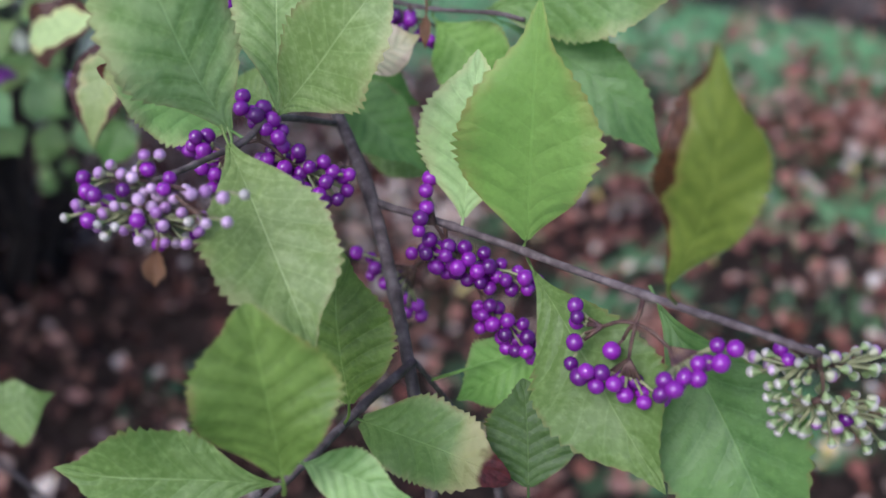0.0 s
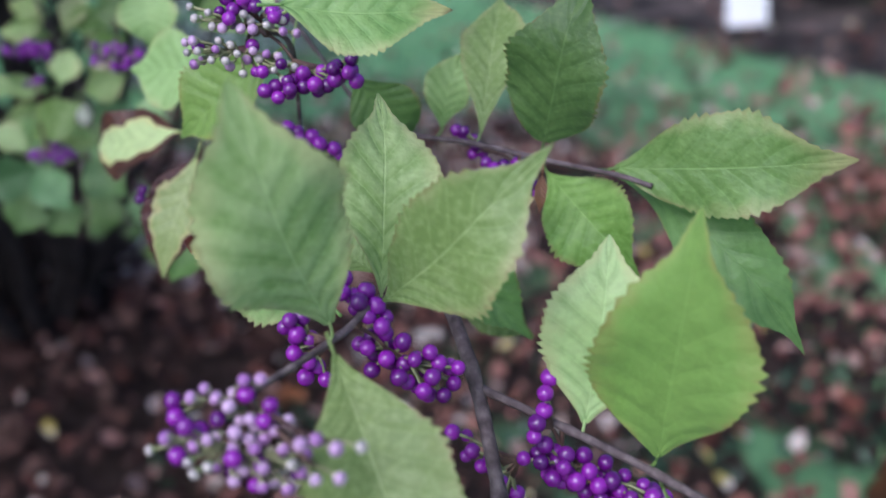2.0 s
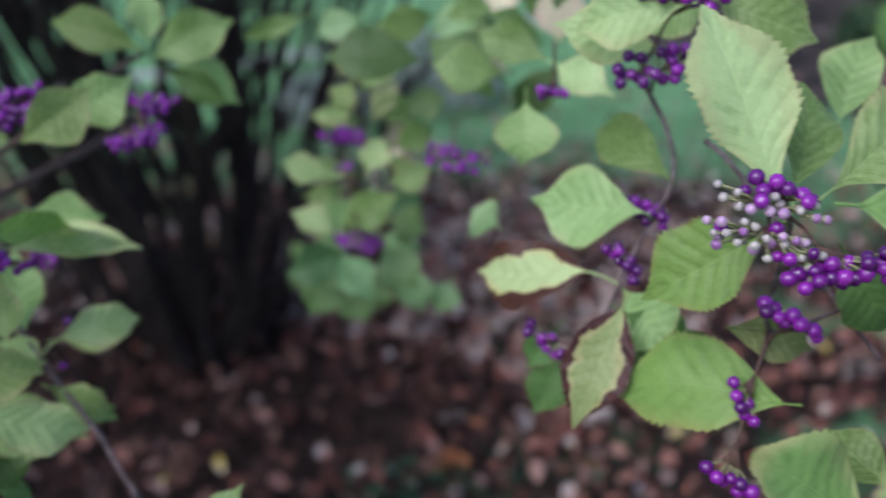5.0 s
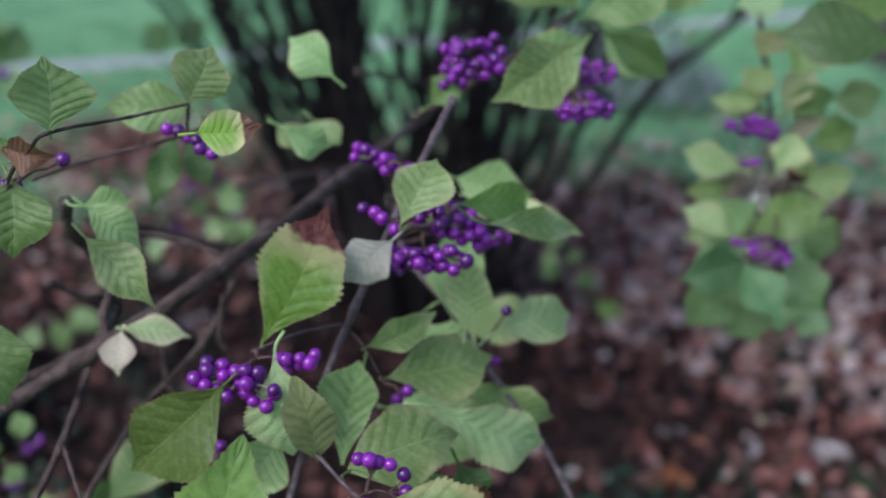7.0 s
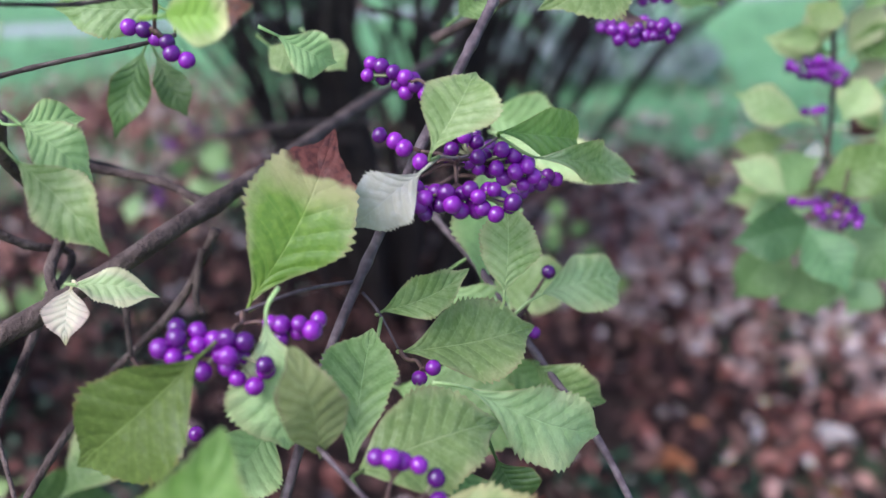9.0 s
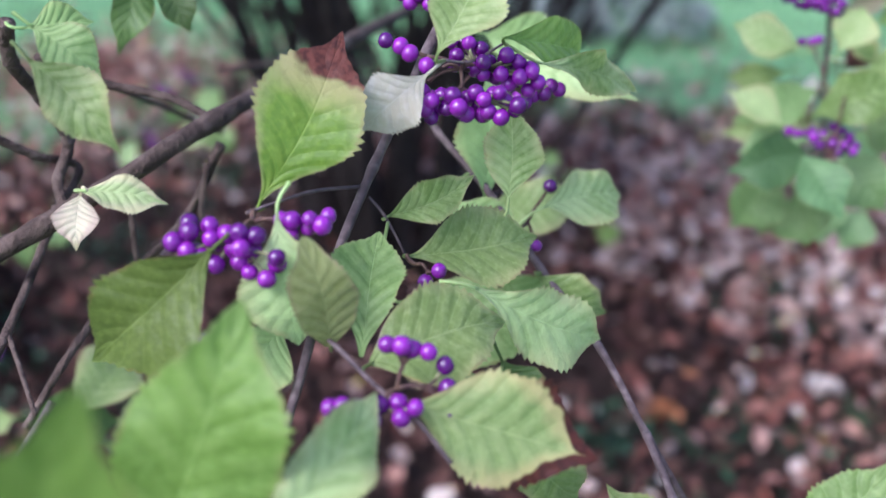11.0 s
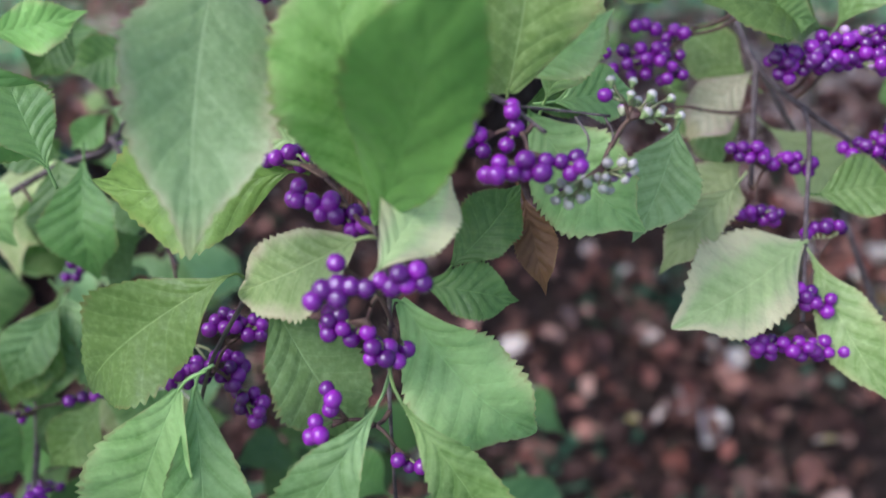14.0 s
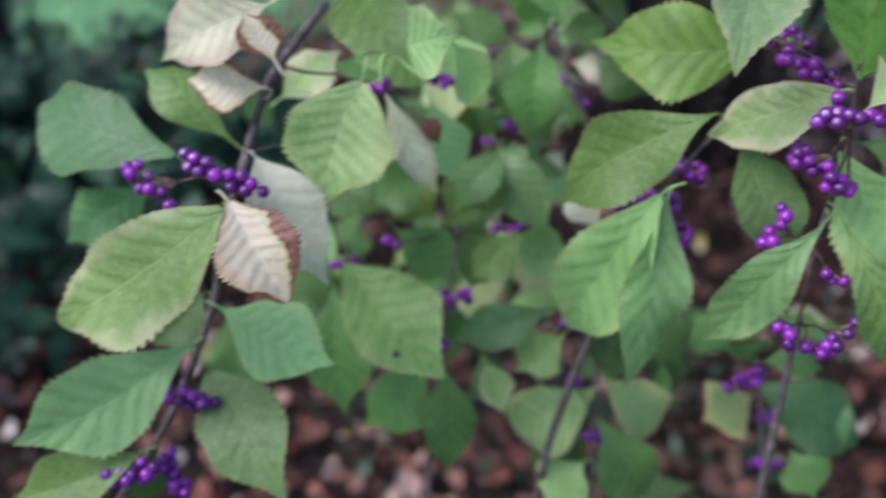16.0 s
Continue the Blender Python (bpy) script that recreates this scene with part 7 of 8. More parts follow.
leaf((-0.6159, 0.1496, 0.6647), (-0.6668, 0.1369, 0.6593), 0.0345, (0.1, -0.69, 0.72), 'green', 0.15, 0.02)
leaf((-0.6073, 0.2347, 0.7052), (-0.63, 0.2835, 0.7021), 0.0281, (0.31, 0.2, 0.93), 'yellowing', 0.16, 0.00)
leaf((-0.648, 0.1775, 0.6618), (-0.6123, 0.206, 0.6616), 0.0257, (0.25, -0.31, 0.92), 'deep', 0.11, 0.02)
leaf((-0.568, 0.1576, 0.6622), (-0.5936, 0.1649, 0.6369), 0.0184, (-0.62, -0.65, 0.44), 'sage', 0.17, 0.07)
leaf((-0.542, 0.1446, 0.5774), (-0.5778, 0.1353, 0.5507), 0.0282, (-0.31, -0.69, 0.65), 'green', 0.09, 0.03)
leaf((-0.5975, 0.1762, 0.613), (-0.6301, 0.1515, 0.6163), 0.026, (0.44, -0.49, 0.75), 'sage', 0.11, 0.03)
leaf((-0.7268, 0.0462, 0.4938), (-0.6948, 0.0284, 0.4541), 0.0349, (0.71, -0.22, 0.67), 'deep', 0.15, 0.08)
leaf((-0.625, 0.226, 0.701), (-0.6177, 0.2669, 0.6789), 0.0246, (0.77, 0.19, 0.61), 'deep', 0.06, 0.02)
leaf((-0.6033, 0.1023, 0.5928), (-0.5685, 0.0694, 0.5886), 0.0294, (0.31, 0.21, 0.93), 'deep', 0.06, 0.03)
leaf((-0.6378, 0.227, 0.6046), (-0.6517, 0.266, 0.6083), 0.0261, (-0.81, -0.33, 0.48), 'green', 0.05, 0.06)
leaf((-0.6523, 0.0865, 0.6297), (-0.7007, 0.0891, 0.6296), 0.0315, (-0.02, -0.41, 0.91), 'deep', 0.06, 0.04)
leaf((-0.6232, 0.191, 0.5735), (-0.6453, 0.2293, 0.5615), 0.023, (0.09, 0.34, 0.93), 'sage', 0.12, 0.03)
leaf((-0.6315, 0.02, 0.609), (-0.5953, 0.0271, 0.583), 0.0235, (0.58, -0.42, 0.69), 'deep', 0.06, 0.04)
leaf((-0.6581, 0.0724, 0.6803), (-0.641, 0.1024, 0.6702), 0.0206, (0.68, -0.14, 0.72), 'deep', 0.08, 0.02)
leaf((-0.5456, 0.1873, 0.5294), (-0.5095, 0.1466, 0.5338), 0.0311, (-0.26, -0.12, 0.96), 'deep', 0.07, 0.03)
leaf((-0.7209, 0.0671, 0.4854), (-0.7372, 0.0203, 0.4665), 0.0329, (0.56, -0.47, 0.68), 'deep', 0.18, 0.04)
leaf((-0.6507, 0.0703, 0.559), (-0.703, 0.0608, 0.5639), 0.0352, (0.17, -0.53, 0.83), 'deep', 0.07, 0.07)
leaf((-0.7213, 0.1603, 0.6694), (-0.6909, 0.115, 0.6642), 0.0291, (-0.12, -0.19, 0.97), 'deep', 0.13, 0.09)
leaf((-0.5489, 0.2044, 0.5183), (-0.5472, 0.1689, 0.5004), 0.0216, (0.21, -0.43, 0.88), 'cool', 0.19, 0.06)
leaf((-0.6519, 0.1538, 0.5741), (-0.6326, 0.1775, 0.5441), 0.0257, (0.85, -0.03, 0.52), 'sage', 0.15, 0.02)
leaf((-0.5305, 0.1372, 0.5621), (-0.5276, 0.1739, 0.5452), 0.0253, (0.42, 0.35, 0.84), 'deep', 0.10, 0.06)
leaf((-0.5476, 0.1308, 0.6094), (-0.5413, 0.1013, 0.5879), 0.0232, (0.21, -0.55, 0.81), 'dull', 0.19, 0.01)
leaf((-0.6324, 0.1643, 0.6402), (-0.6596, 0.1889, 0.6134), 0.0297, (-0.47, 0.36, 0.81), 'green', 0.11, 0.04)
leaf((-0.6152, 0.1308, 0.692), (-0.5973, 0.0962, 0.6582), 0.0287, (0.25, -0.61, 0.75), 'dull', 0.16, 0.09)
leaf((-0.652, 0.0545, 0.6223), (-0.6016, 0.0701, 0.6236), 0.0313, (0.15, -0.54, 0.83), 'deep', 0.2, 0.06)
leaf((-0.6, 0.0394, 0.5915), (-0.627, 0.0137, 0.5636), 0.0306, (0.23, -0.82, 0.53), 'deep', 0.19, 0.04)
leaf((-0.6345, 0.1173, 0.562), (-0.6723, 0.1192, 0.5339), 0.0264, (-0.51, -0.56, 0.65), 'yellowing', 0.13, 0.03)
leaf((-0.6432, 0.1874, 0.6554), (-0.6003, 0.2025, 0.6537), 0.0267, (0.32, -0.85, 0.42), 'deep', 0.07, 0.10)
leaf((-0.5759, 0.1107, 0.6136), (-0.5481, 0.108, 0.5899), 0.0226, (0.47, -0.63, 0.62), 'dull', 0.06, 0.08)
leaf((-0.7226, 0.1663, 0.6213), (-0.7018, 0.1939, 0.595), 0.0235, (0.7, 0.13, 0.7), 'sage', 0.19, 0.02)
leaf((-0.7113, 0.0619, 0.4723), (-0.7474, 0.0763, 0.4612), 0.0266, (-0.01, 0.59, 0.81), 'deep', 0.18, 0.03)
leaf((-0.573, 0.0707, 0.5692), (-0.5707, 0.0968, 0.5402), 0.0256, (0.87, 0.34, 0.37), 'deep', 0.18, 0)
leaf((-0.5482, 0.1171, 0.5901), (-0.5634, 0.1583, 0.5855), 0.0248, (-0.03, 0.1, 0.99), 'sage', 0.17, 0.03)
leaf((-0.6459, 0.1374, 0.5958), (-0.6406, 0.1709, 0.5631), 0.0251, (0.88, 0.25, 0.4), 'green', 0.07, 0.07)
leaf((-0.4748, 0.1957, 0.4522), (-0.5048, 0.1758, 0.4137), 0.0276, (-0.3, -0.73, 0.61), 'deep', 0.18, 0.03)
leaf((-0.4953, 0.2751, 0.5091), (-0.516, 0.3074, 0.4697), 0.0294, (-0.55, 0.49, 0.68), 'deep', 0.10, 0.04)
leaf((-0.5242, 0.1138, 0.5234), (-0.4895, 0.0867, 0.4918), 0.0273, (0.23, -0.6, 0.76), 'deep', 0.12, 0.06)
leaf((-0.5588, 0.2521, 0.4983), (-0.516, 0.2313, 0.5098), 0.0263, (-0.19, 0.15, 0.97), 'deep', 0.07, 0.06)
leaf((-0.5232, 0.2163, 0.5432), (-0.5029, 0.2449, 0.5119), 0.0250, (0.88, -0.11, 0.47), 'deep', 0.09, 0.00)
leaf((-0.5684, 0.2168, 0.4819), (-0.528, 0.2263, 0.492), 0.0241, (-0.3, 0.3, 0.91), 'deep', 0.16, 0.06)
leaf((-0.4405, 0.2314, 0.5353), (-0.4085, 0.2156, 0.5151), 0.0243, (0.24, -0.53, 0.81), 'cool', 0.19, 0.09)
leaf((-0.4857, 0.1662, 0.526), (-0.5148, 0.1964, 0.5215), 0.0245, (-0.72, -0.67, 0.18), 'deep', 0.16, 0.03)
leaf((-0.4647, 0.2842, 0.5384), (-0.4947, 0.2936, 0.5128), 0.0206, (-0.37, -0.92, 0.1), 'pale', 0.09, 0.02)
leaf((-0.5699, 0.1976, 0.518), (-0.5434, 0.2351, 0.4987), 0.0286, (0.76, -0.23, 0.61), 'deep', 0.19, 0.01)
leaf((-0.5817, 0.1739, 0.4728), (-0.6076, 0.2027, 0.4589), 0.0264, (-0.2, 0.28, 0.94), 'cool', 0.10, 0.05)
leaf((-0.4766, 0.2589, 0.5437), (-0.5056, 0.2578, 0.5148), 0.0233, (-0.6, -0.49, 0.63), 'deep', 0.16, 0.09)
leaf((-0.5184, 0.1675, 0.5429), (-0.551, 0.1822, 0.5157), 0.0294, (-0.68, -0.52, 0.53), 'deep', 0.10, 0.06)
leaf((-0.4831, 0.2678, 0.5371), (-0.4439, 0.2874, 0.5185), 0.0306, (0.37, 0.13, 0.92), 'deep', 0.20, 0.08)
leaf((-0.525, 0.1949, 0.5137), (-0.5089, 0.2309, 0.5057), 0.0225, (0.76, -0.2, 0.62), 'deep', 0.09, 0.04)
leaf((-0.5774, 0.1998, 0.4775), (-0.5496, 0.2229, 0.4804), 0.0239, (0.28, -0.44, 0.85), 'cool', 0.10, 0.03)
leaf((-0.6644, 0.1987, 0.5764), (-0.6439, 0.2334, 0.5735), 0.0263, (0.64, -0.32, 0.7), 'sage', 0.08, 0.01)
leaf((-0.8111, 0.1862, 0.5647), (-0.8506, 0.2014, 0.5575), 0.0231, (-0.18, 0, 0.98), 'deep', 0.12, 0.05)
leaf((-0.6668, 0.1907, 0.5206), (-0.6325, 0.1944, 0.5006), 0.0255, (0.49, -0.45, 0.75), 'sage', 0.1, 0.1)
leaf((-0.6338, 0.1957, 0.6664), (-0.5948, 0.1963, 0.6407), 0.0235, (0.55, 0.04, 0.83), 'green', 0.12, 0.06)
leaf((-0.621, 0.1423, 0.6549), (-0.579, 0.1194, 0.6618), 0.0247, (-0.02, 0.26, 0.97), 'cool', 0.16, 0.08)
leaf((-0.7092, 0.1581, 0.6447), (-0.669, 0.1592, 0.6327), 0.0248, (0.28, -0.26, 0.92), 'deep', 0.17, 0.09)
leaf((-0.6942, 0.111, 0.5454), (-0.7399, 0.1394, 0.5383), 0.0333, (-0.41, -0.47, 0.78), 'deep', 0.09, 0.07)
leaf((-0.6813, 0.1635, 0.5538), (-0.6531, 0.1407, 0.5547), 0.0189, (-0.03, 0.01, 1), 'green', 0.18, 0.08)
leaf((-0.7589, 0.2321, 0.5709), (-0.8044, 0.246, 0.5596), 0.0265, (-0.13, 0.32, 0.94), 'green', 0.17, 0.06)
leaf((-0.8177, 0.1989, 0.6228), (-0.8532, 0.2277, 0.6324), 0.0282, (0.38, 0.16, 0.91), 'deep', 0.05, 0.07)
leaf((-0.6304, 0.1569, 0.5517), (-0.5953, 0.1273, 0.5273), 0.0296, (0, -0.64, 0.77), 'dull', 0.07, 0.05)
leaf((-0.6593, 0.1108, 0.6304), (-0.6958, 0.1095, 0.6343), 0.0186, (0.11, -0.05, 0.99), 'deep', 0.17, 0.02)
leaf((-0.7545, 0.1577, 0.5195), (-0.7262, 0.1351, 0.5052), 0.0204, (0.58, 0.23, 0.78), 'deep', 0.07, 0.04)
leaf((-0.7659, 0.216, 0.5564), (-0.7341, 0.2026, 0.5258), 0.024, (0.69, 0, 0.72), 'sage', 0.16, 0.01)
leaf((-0.3726, 0.6074, 0.9071), (-0.3342, 0.5901, 0.8914), 0.0259, (-0.11, -0.79, 0.6), 'deep', 0.19, 0.00)
leaf((-0.3342, 0.6198, 0.8895), (-0.3625, 0.6434, 0.8775), 0.0253, (-0.62, -0.39, 0.68), 'deep', 0.17, 0.07)
leaf((-0.3496, 0.579, 0.9095), (-0.3095, 0.5857, 0.8924), 0.0281, (0.41, -0.44, 0.8), 'deep', 0.17, 0.06)
leaf((-0.3279, 0.6155, 0.934), (-0.3432, 0.5906, 0.902), 0.0271, (-0.08, -0.77, 0.64), 'pale', 0.20, 0.06)
leaf((-0.3557, 0.5184, 0.906), (-0.3154, 0.5089, 0.879), 0.0304, (0.16, -0.83, 0.53), 'deep', 0.13, 0.08)
leaf((-0.3141, 0.5324, 0.8871), (-0.3529, 0.5367, 0.8912), 0.0217, (-0.01, -0.74, 0.68), 'pale', 0.09, 0.09)
leaf((-0.2936, 0.5511, 0.9483), (-0.2777, 0.5052, 0.933), 0.0288, (0.33, -0.19, 0.92), 'deep', 0.13, 0.02)
leaf((-0.3271, 0.5454, 0.9089), (-0.3399, 0.5831, 0.9007), 0.0250, (0.41, 0.32, 0.85), 'cool', 0.18, 0.08)
leaf((-0.3521, 0.5643, 0.8931), (-0.3189, 0.5465, 0.8783), 0.0215, (0.05, -0.58, 0.81), 'cool', 0.09, 0.08)
leaf((-0.2921, 0.5771, 0.9217), (-0.3369, 0.6059, 0.9189), 0.0330, (-0.5, -0.8, -0.34), 'deep', 0.15, 0.00)
leaf((-0.3621, 0.5199, 0.8932), (-0.4109, 0.4983, 0.8985), 0.0334, (0.36, -0.64, 0.68), 'deep', 0.17, 0.07)
leaf((-0.3064, 0.594, 0.9293), (-0.2931, 0.5583, 0.8987), 0.0277, (-0.09, -0.67, 0.74), 'pale', 0.05, 0.02)
leaf((-0.2913, 0.5655, 0.8859), (-0.3205, 0.5574, 0.8543), 0.0219, (0.07, -0.98, 0.19), 'deep', 0.13, 0.07)
leaf((-0.2904, 0.5793, 0.9437), (-0.2666, 0.6138, 0.9085), 0.0280, (0.9, -0.25, 0.36), 'deep', 0.06, 0.09)
leaf((-0.369, 0.1937, 0.7427), (-0.3683, 0.1673, 0.7152), 0.0227, (0.28, -0.72, 0.64), 'sage', 0.12, 0.03)
leaf((-0.5728, 0.1138, 0.7074), (-0.5444, 0.0999, 0.6756), 0.0285, (0.57, -0.62, 0.54), 'deep', 0.12, 0.03)
leaf((-0.55, 0.0866, 0.6673), (-0.5475, 0.0639, 0.638), 0.0243, (0.56, -0.55, 0.62), 'sage', 0.12, 0.03)
leaf((-0.5892, 0.1512, 0.7117), (-0.5601, 0.161, 0.7063), 0.0221, (0.56, -0.67, 0.49), 'sage', 0.12, 0.03)
leaf((-0.5901, 0.0602, 0.6477), (-0.5697, 0.0682, 0.6313), 0.0254, (0.59, -0.51, 0.62), 'mature', 0.12, 0.03)
leaf((-0.5, 0.0807, 0.5979), (-0.5028, 0.0637, 0.5819), 0.0192, (0.45, -0.53, 0.72), 'green', 0.12, 0.03)
leaf((-0.5256, 0.0649, 0.5724), (-0.5058, 0.0582, 0.5596), 0.0159, (0.45, -0.49, 0.74), 'mellow', 0.12, 0.03)
leaf((-0.5182, 0.1095, 0.6144), (-0.543, 0.0915, 0.6246), 0.0254, (0.49, -0.57, 0.66), 'green', 0.12, 0.03)
leaf((-0.398, 0.5641, 0.8944), (-0.4132, 0.5442, 0.8667), 0.0242, (0.41, -0.8, 0.43), 'green', 0.12, 0.03)
leaf((-0.3713, 0.555, 0.9008), (-0.3453, 0.5717, 0.912), 0.0233, (0.35, -0.85, 0.4), 'sage', 0.12, 0.03)
leaf((-0.3947, 0.5685, 0.851), (-0.3726, 0.5808, 0.8567), 0.0214, (0.36, -0.81, 0.47), 'sage', 0.12, 0.03)
leaf((-0.301, 0.4745, 0.8191), (-0.3145, 0.4728, 0.8277), 0.0223, (0.29, -0.78, 0.56), 'sage', 0.12, 0.03)
leaf((-0.4284, 0.5795, 0.9041), (-0.4534, 0.5644, 0.8952), 0.0214, (0.45, -0.8, 0.4), 'sage', 0.12, 0.03)


# ---- berries ----
def berry_mesh(material, stretch=1.0, neck=0.0):
    """A round berry with a small scar; neck: how far it narrows towards its stalk."""
    bm = bmesh.new()
    bmesh.ops.create_icosphere(bm, subdivisions=3, radius=1.0)
    for q in bm.verts:
        d = math.hypot(q.co.x, q.co.y)
        if q.co.z < -0.9:
            q.co.z += 0.1 * (1 - d)
        if neck and q.co.z > 0:
            q.co.x *= 1 - neck * q.co.z
            q.co.y *= 1 - neck * q.co.z
            q.co.z *= 1 + 0.7 * neck
        q.co.z *= stretch
    for face in bm.faces:
        face.smooth = True
    me = bpy.data.meshes.new("berry")
    bm.to_mesh(me)
    bm.free()
    me.materials.append(material)
    me.materials.append(SCAR)
    for face in me.polygons:
        if face.center.z < -0.97 * stretch:
            face.material_index = 1
    return me


BERRY = {"ripe": berry_mesh(RIPE, 0.96), "turning": berry_mesh(TURNING, 1.0, 0.35), "unripe": berry_mesh(UNRIPE, 1.08, 0.75)}
berry_rng = np.random.RandomState(8)
RADIUS = 0.00232


def berry_cluster(node, ripe, *lobes):
    """A cyme of berries: forked stalks from a node of the twig to lobes, each strung between two points."""
    node = np.array(node)
    green = ripe < 0.6
    middle = np.mean([(np.array(a) + np.array(b)) / 2 for a, b, _, _ in lobes], axis=0)
    fork = node + (middle - node) * 0.45
    p = Pile()
    p.put(*tube(spline([node, (node + fork) / 2 + (0, 0, -0.001), fork], 3), np.linspace(0.0008, 0.0006, 7), 5))
    spots, sizes, pale = [], [], []
    for a, b, r, count in lobes:
        a, b = np.array(a), np.array(b)
        mid = (a + b) / 2
        hub = fork + (mid - fork) * 0.55
        p.put(*tube(spline([fork, (fork + hub) / 2 + (0, 0, 0.001), hub], 3), np.linspace(0.0006, 0.0005, 7), 5))
        for _ in range(count):
            best, score = None, -1
            for _ in range(14):
                off = berry_rng.normal(0, 1, 3)
                off = off / np.linalg.norm(off) * r * berry_rng.uniform(0.25, 1.0) ** 0.5
                q = a + (b - a) * berry_rng.uniform(0, 1) + off
                gap = min((np.linalg.norm(q - s) for s in spots), default=1.0)
                if gap > score:
                    best, score = q, gap
                if gap > 2.0 * RADIUS:
                    break
            if score < 1.35 * RADIUS:
                continue
            size = RADIUS * berry_rng.uniform(0.86, 1.1)
            state = "ripe"
            if green:
                size *= 0.85
            if berry_rng.uniform() > ripe:
                state = "turning" if berry_rng.uniform() < (0.85 if 0.22 < ripe < 0.4 else 0.1 + ripe) else "unripe"
                size *= 0.76 if state == "turning" else 0.66
            spots.append(best)
            sizes.append((size, state))
            k = np.clip(np.dot(best - a, b - a) / (np.dot(b - a, b - a) + 1e-9), 0, 1)
            root = a + (b - a) * (0.5 + 0.7 * (k - 0.5))
            root = root + (hub - root) * 0.4
            from_face = len(p.f)
            p.put(*tube([root, (root + best) / 2 + berry_rng.normal(0, 0.0004, 3), best], [0.00052, 0.00045, 0.0005], 4))
            pale += range(from_face, len(p.f))
            p.put(*tube([hub, (hub + root) / 2, root], [0.00055, 0.0005, 0.0005], 4))
    cluster = under(mesh_object("fruit_stalk", p.v, p.f, STALK), shrub)
    cluster.data.materials.append(STALK_GREEN)
    for i in pale:
        cluster.data.polygons[i].material_index = 1
    tagged(cluster, "green forked stalk with pale unripe berries" if ripe < 0.3 else "pale forked stalk with pinkish half-ripe berries" if green else "thin dark forked fruit stalk")
    for q, (size, state) in zip(spots, sizes):
        ob = new("berry", BERRY[state])
        ob.parent = cluster
        way = Vector(q - fork)
        ob.matrix_basis = Matrix.LocRotScale(q, way.to_track_quat("-Z", "Y"), (size, size, size))


berry_cluster((-0.0581, 0.2433, 0.8204), 1, ((-0.0608, 0.2431, 0.835), (-0.0639, 0.2351, 0.8222), 0.0020, 7), ((-0.0662, 0.2367, 0.8156), (-0.0343, 0.2379, 0.804), 0.0053, 38), ((-0.0463, 0.2353, 0.7943), (-0.0329, 0.2329, 0.7842), 0.0047, 24), ((-0.0914, 0.2665, 0.7962), (-0.0744, 0.2604, 0.7781), 0.0048, 12))
berry_cluster((-0, 0.2037, 0.8221), 1, ((-0.0158, 0.2103, 0.8158), (-0.0185, 0.2025, 0.8032), 0.0021, 6), ((-0.0137, 0.1953, 0.8029), (0.0039, 0.1958, 0.7963), 0.0029, 16), ((-0.0076, 0.204, 0.8052), (-0.0076, 0.2034, 0.8042), 0.0015, 2), ((0.0055, 0.1853, 0.8081), (0.0198, 0.1923, 0.8143), 0.0029, 14))
berry_cluster((0.0399, 0.1915, 0.8146), 0.05, ((0.0277, 0.196, 0.8071), (0.0564, 0.2022, 0.8056), 0.0052, 36), ((0.0325, 0.1922, 0.7983), (0.054, 0.1943, 0.7928), 0.0071, 56))
berry_cluster((-0.1231, 0.2011, 0.8544), 0.26, ((-0.1321, 0.1844, 0.8618), (-0.1149, 0.1904, 0.8649), 0.0024, 9), ((-0.1299, 0.1799, 0.8571), (-0.106, 0.1821, 0.8503), 0.0054, 44), ((-0.1212, 0.1864, 0.8605), (-0.109, 0.1884, 0.8587), 0.0034, 14), ((-0.0984, 0.1762, 0.8636), (-0.0885, 0.1776, 0.8617), 0.0015, 8), ((-0.0962, 0.1735, 0.8578), (-0.0917, 0.1739, 0.8565), 0.0013, 6))
berry_cluster((-0.1087, 0.2377, 0.8529), 1, ((-0.1287, 0.2387, 0.851), (-0.1207, 0.2332, 0.8367), 0.0034, 14), ((-0.1129, 0.2421, 0.8601), (-0.1029, 0.2393, 0.85), 0.0033, 14), ((-0.1075, 0.2406, 0.8437), (-0.0884, 0.2401, 0.8333), 0.0065, 28))
berry_cluster((-0.1579, 0.3088, 0.9091), 0.2, ((-0.17, 0.2935, 0.9173), (-0.1437, 0.2999, 0.9118), 0.0034, 22), ((-0.1701, 0.2891, 0.9081), (-0.1445, 0.295, 0.902), 0.0047, 34))
berry_cluster((-0.1579, 0.3088, 0.9091), 1, ((-0.1636, 0.2978, 0.9218), (-0.1469, 0.3002, 0.9149), 0.0022, 7), ((-0.1478, 0.2906, 0.8952), (-0.1259, 0.3, 0.8993), 0.0037, 26))
berry_cluster((-0.217, 0.4054, 0.9215), 1, ((-0.2099, 0.3778, 0.9585), (-0.1854, 0.3841, 0.9541), 0.0047, 26))
berry_cluster((-0.0817, 0.323, 0.8647), 1, ((-0.1046, 0.3367, 0.8686), (-0.0972, 0.3348, 0.8591), 0.0025, 9), ((-0.0934, 0.319, 0.8597), (-0.0822, 0.3228, 0.8597), 0.0031, 10), ((-0.0786, 0.3218, 0.8548), (-0.0719, 0.3215, 0.8494), 0.0024, 8), ((-0.0888, 0.3158, 0.8494), (-0.0829, 0.3186, 0.8513), 0.0015, 4), ((-0.0684, 0.3383, 0.8457), (-0.0598, 0.3402, 0.8435), 0.0020, 5))
berry_cluster((-0.3332, 0.4967, 0.8666), 1, ((-0.3463, 0.492, 0.8464), (-0.3202, 0.5015, 0.8427), 0.0074, 22))
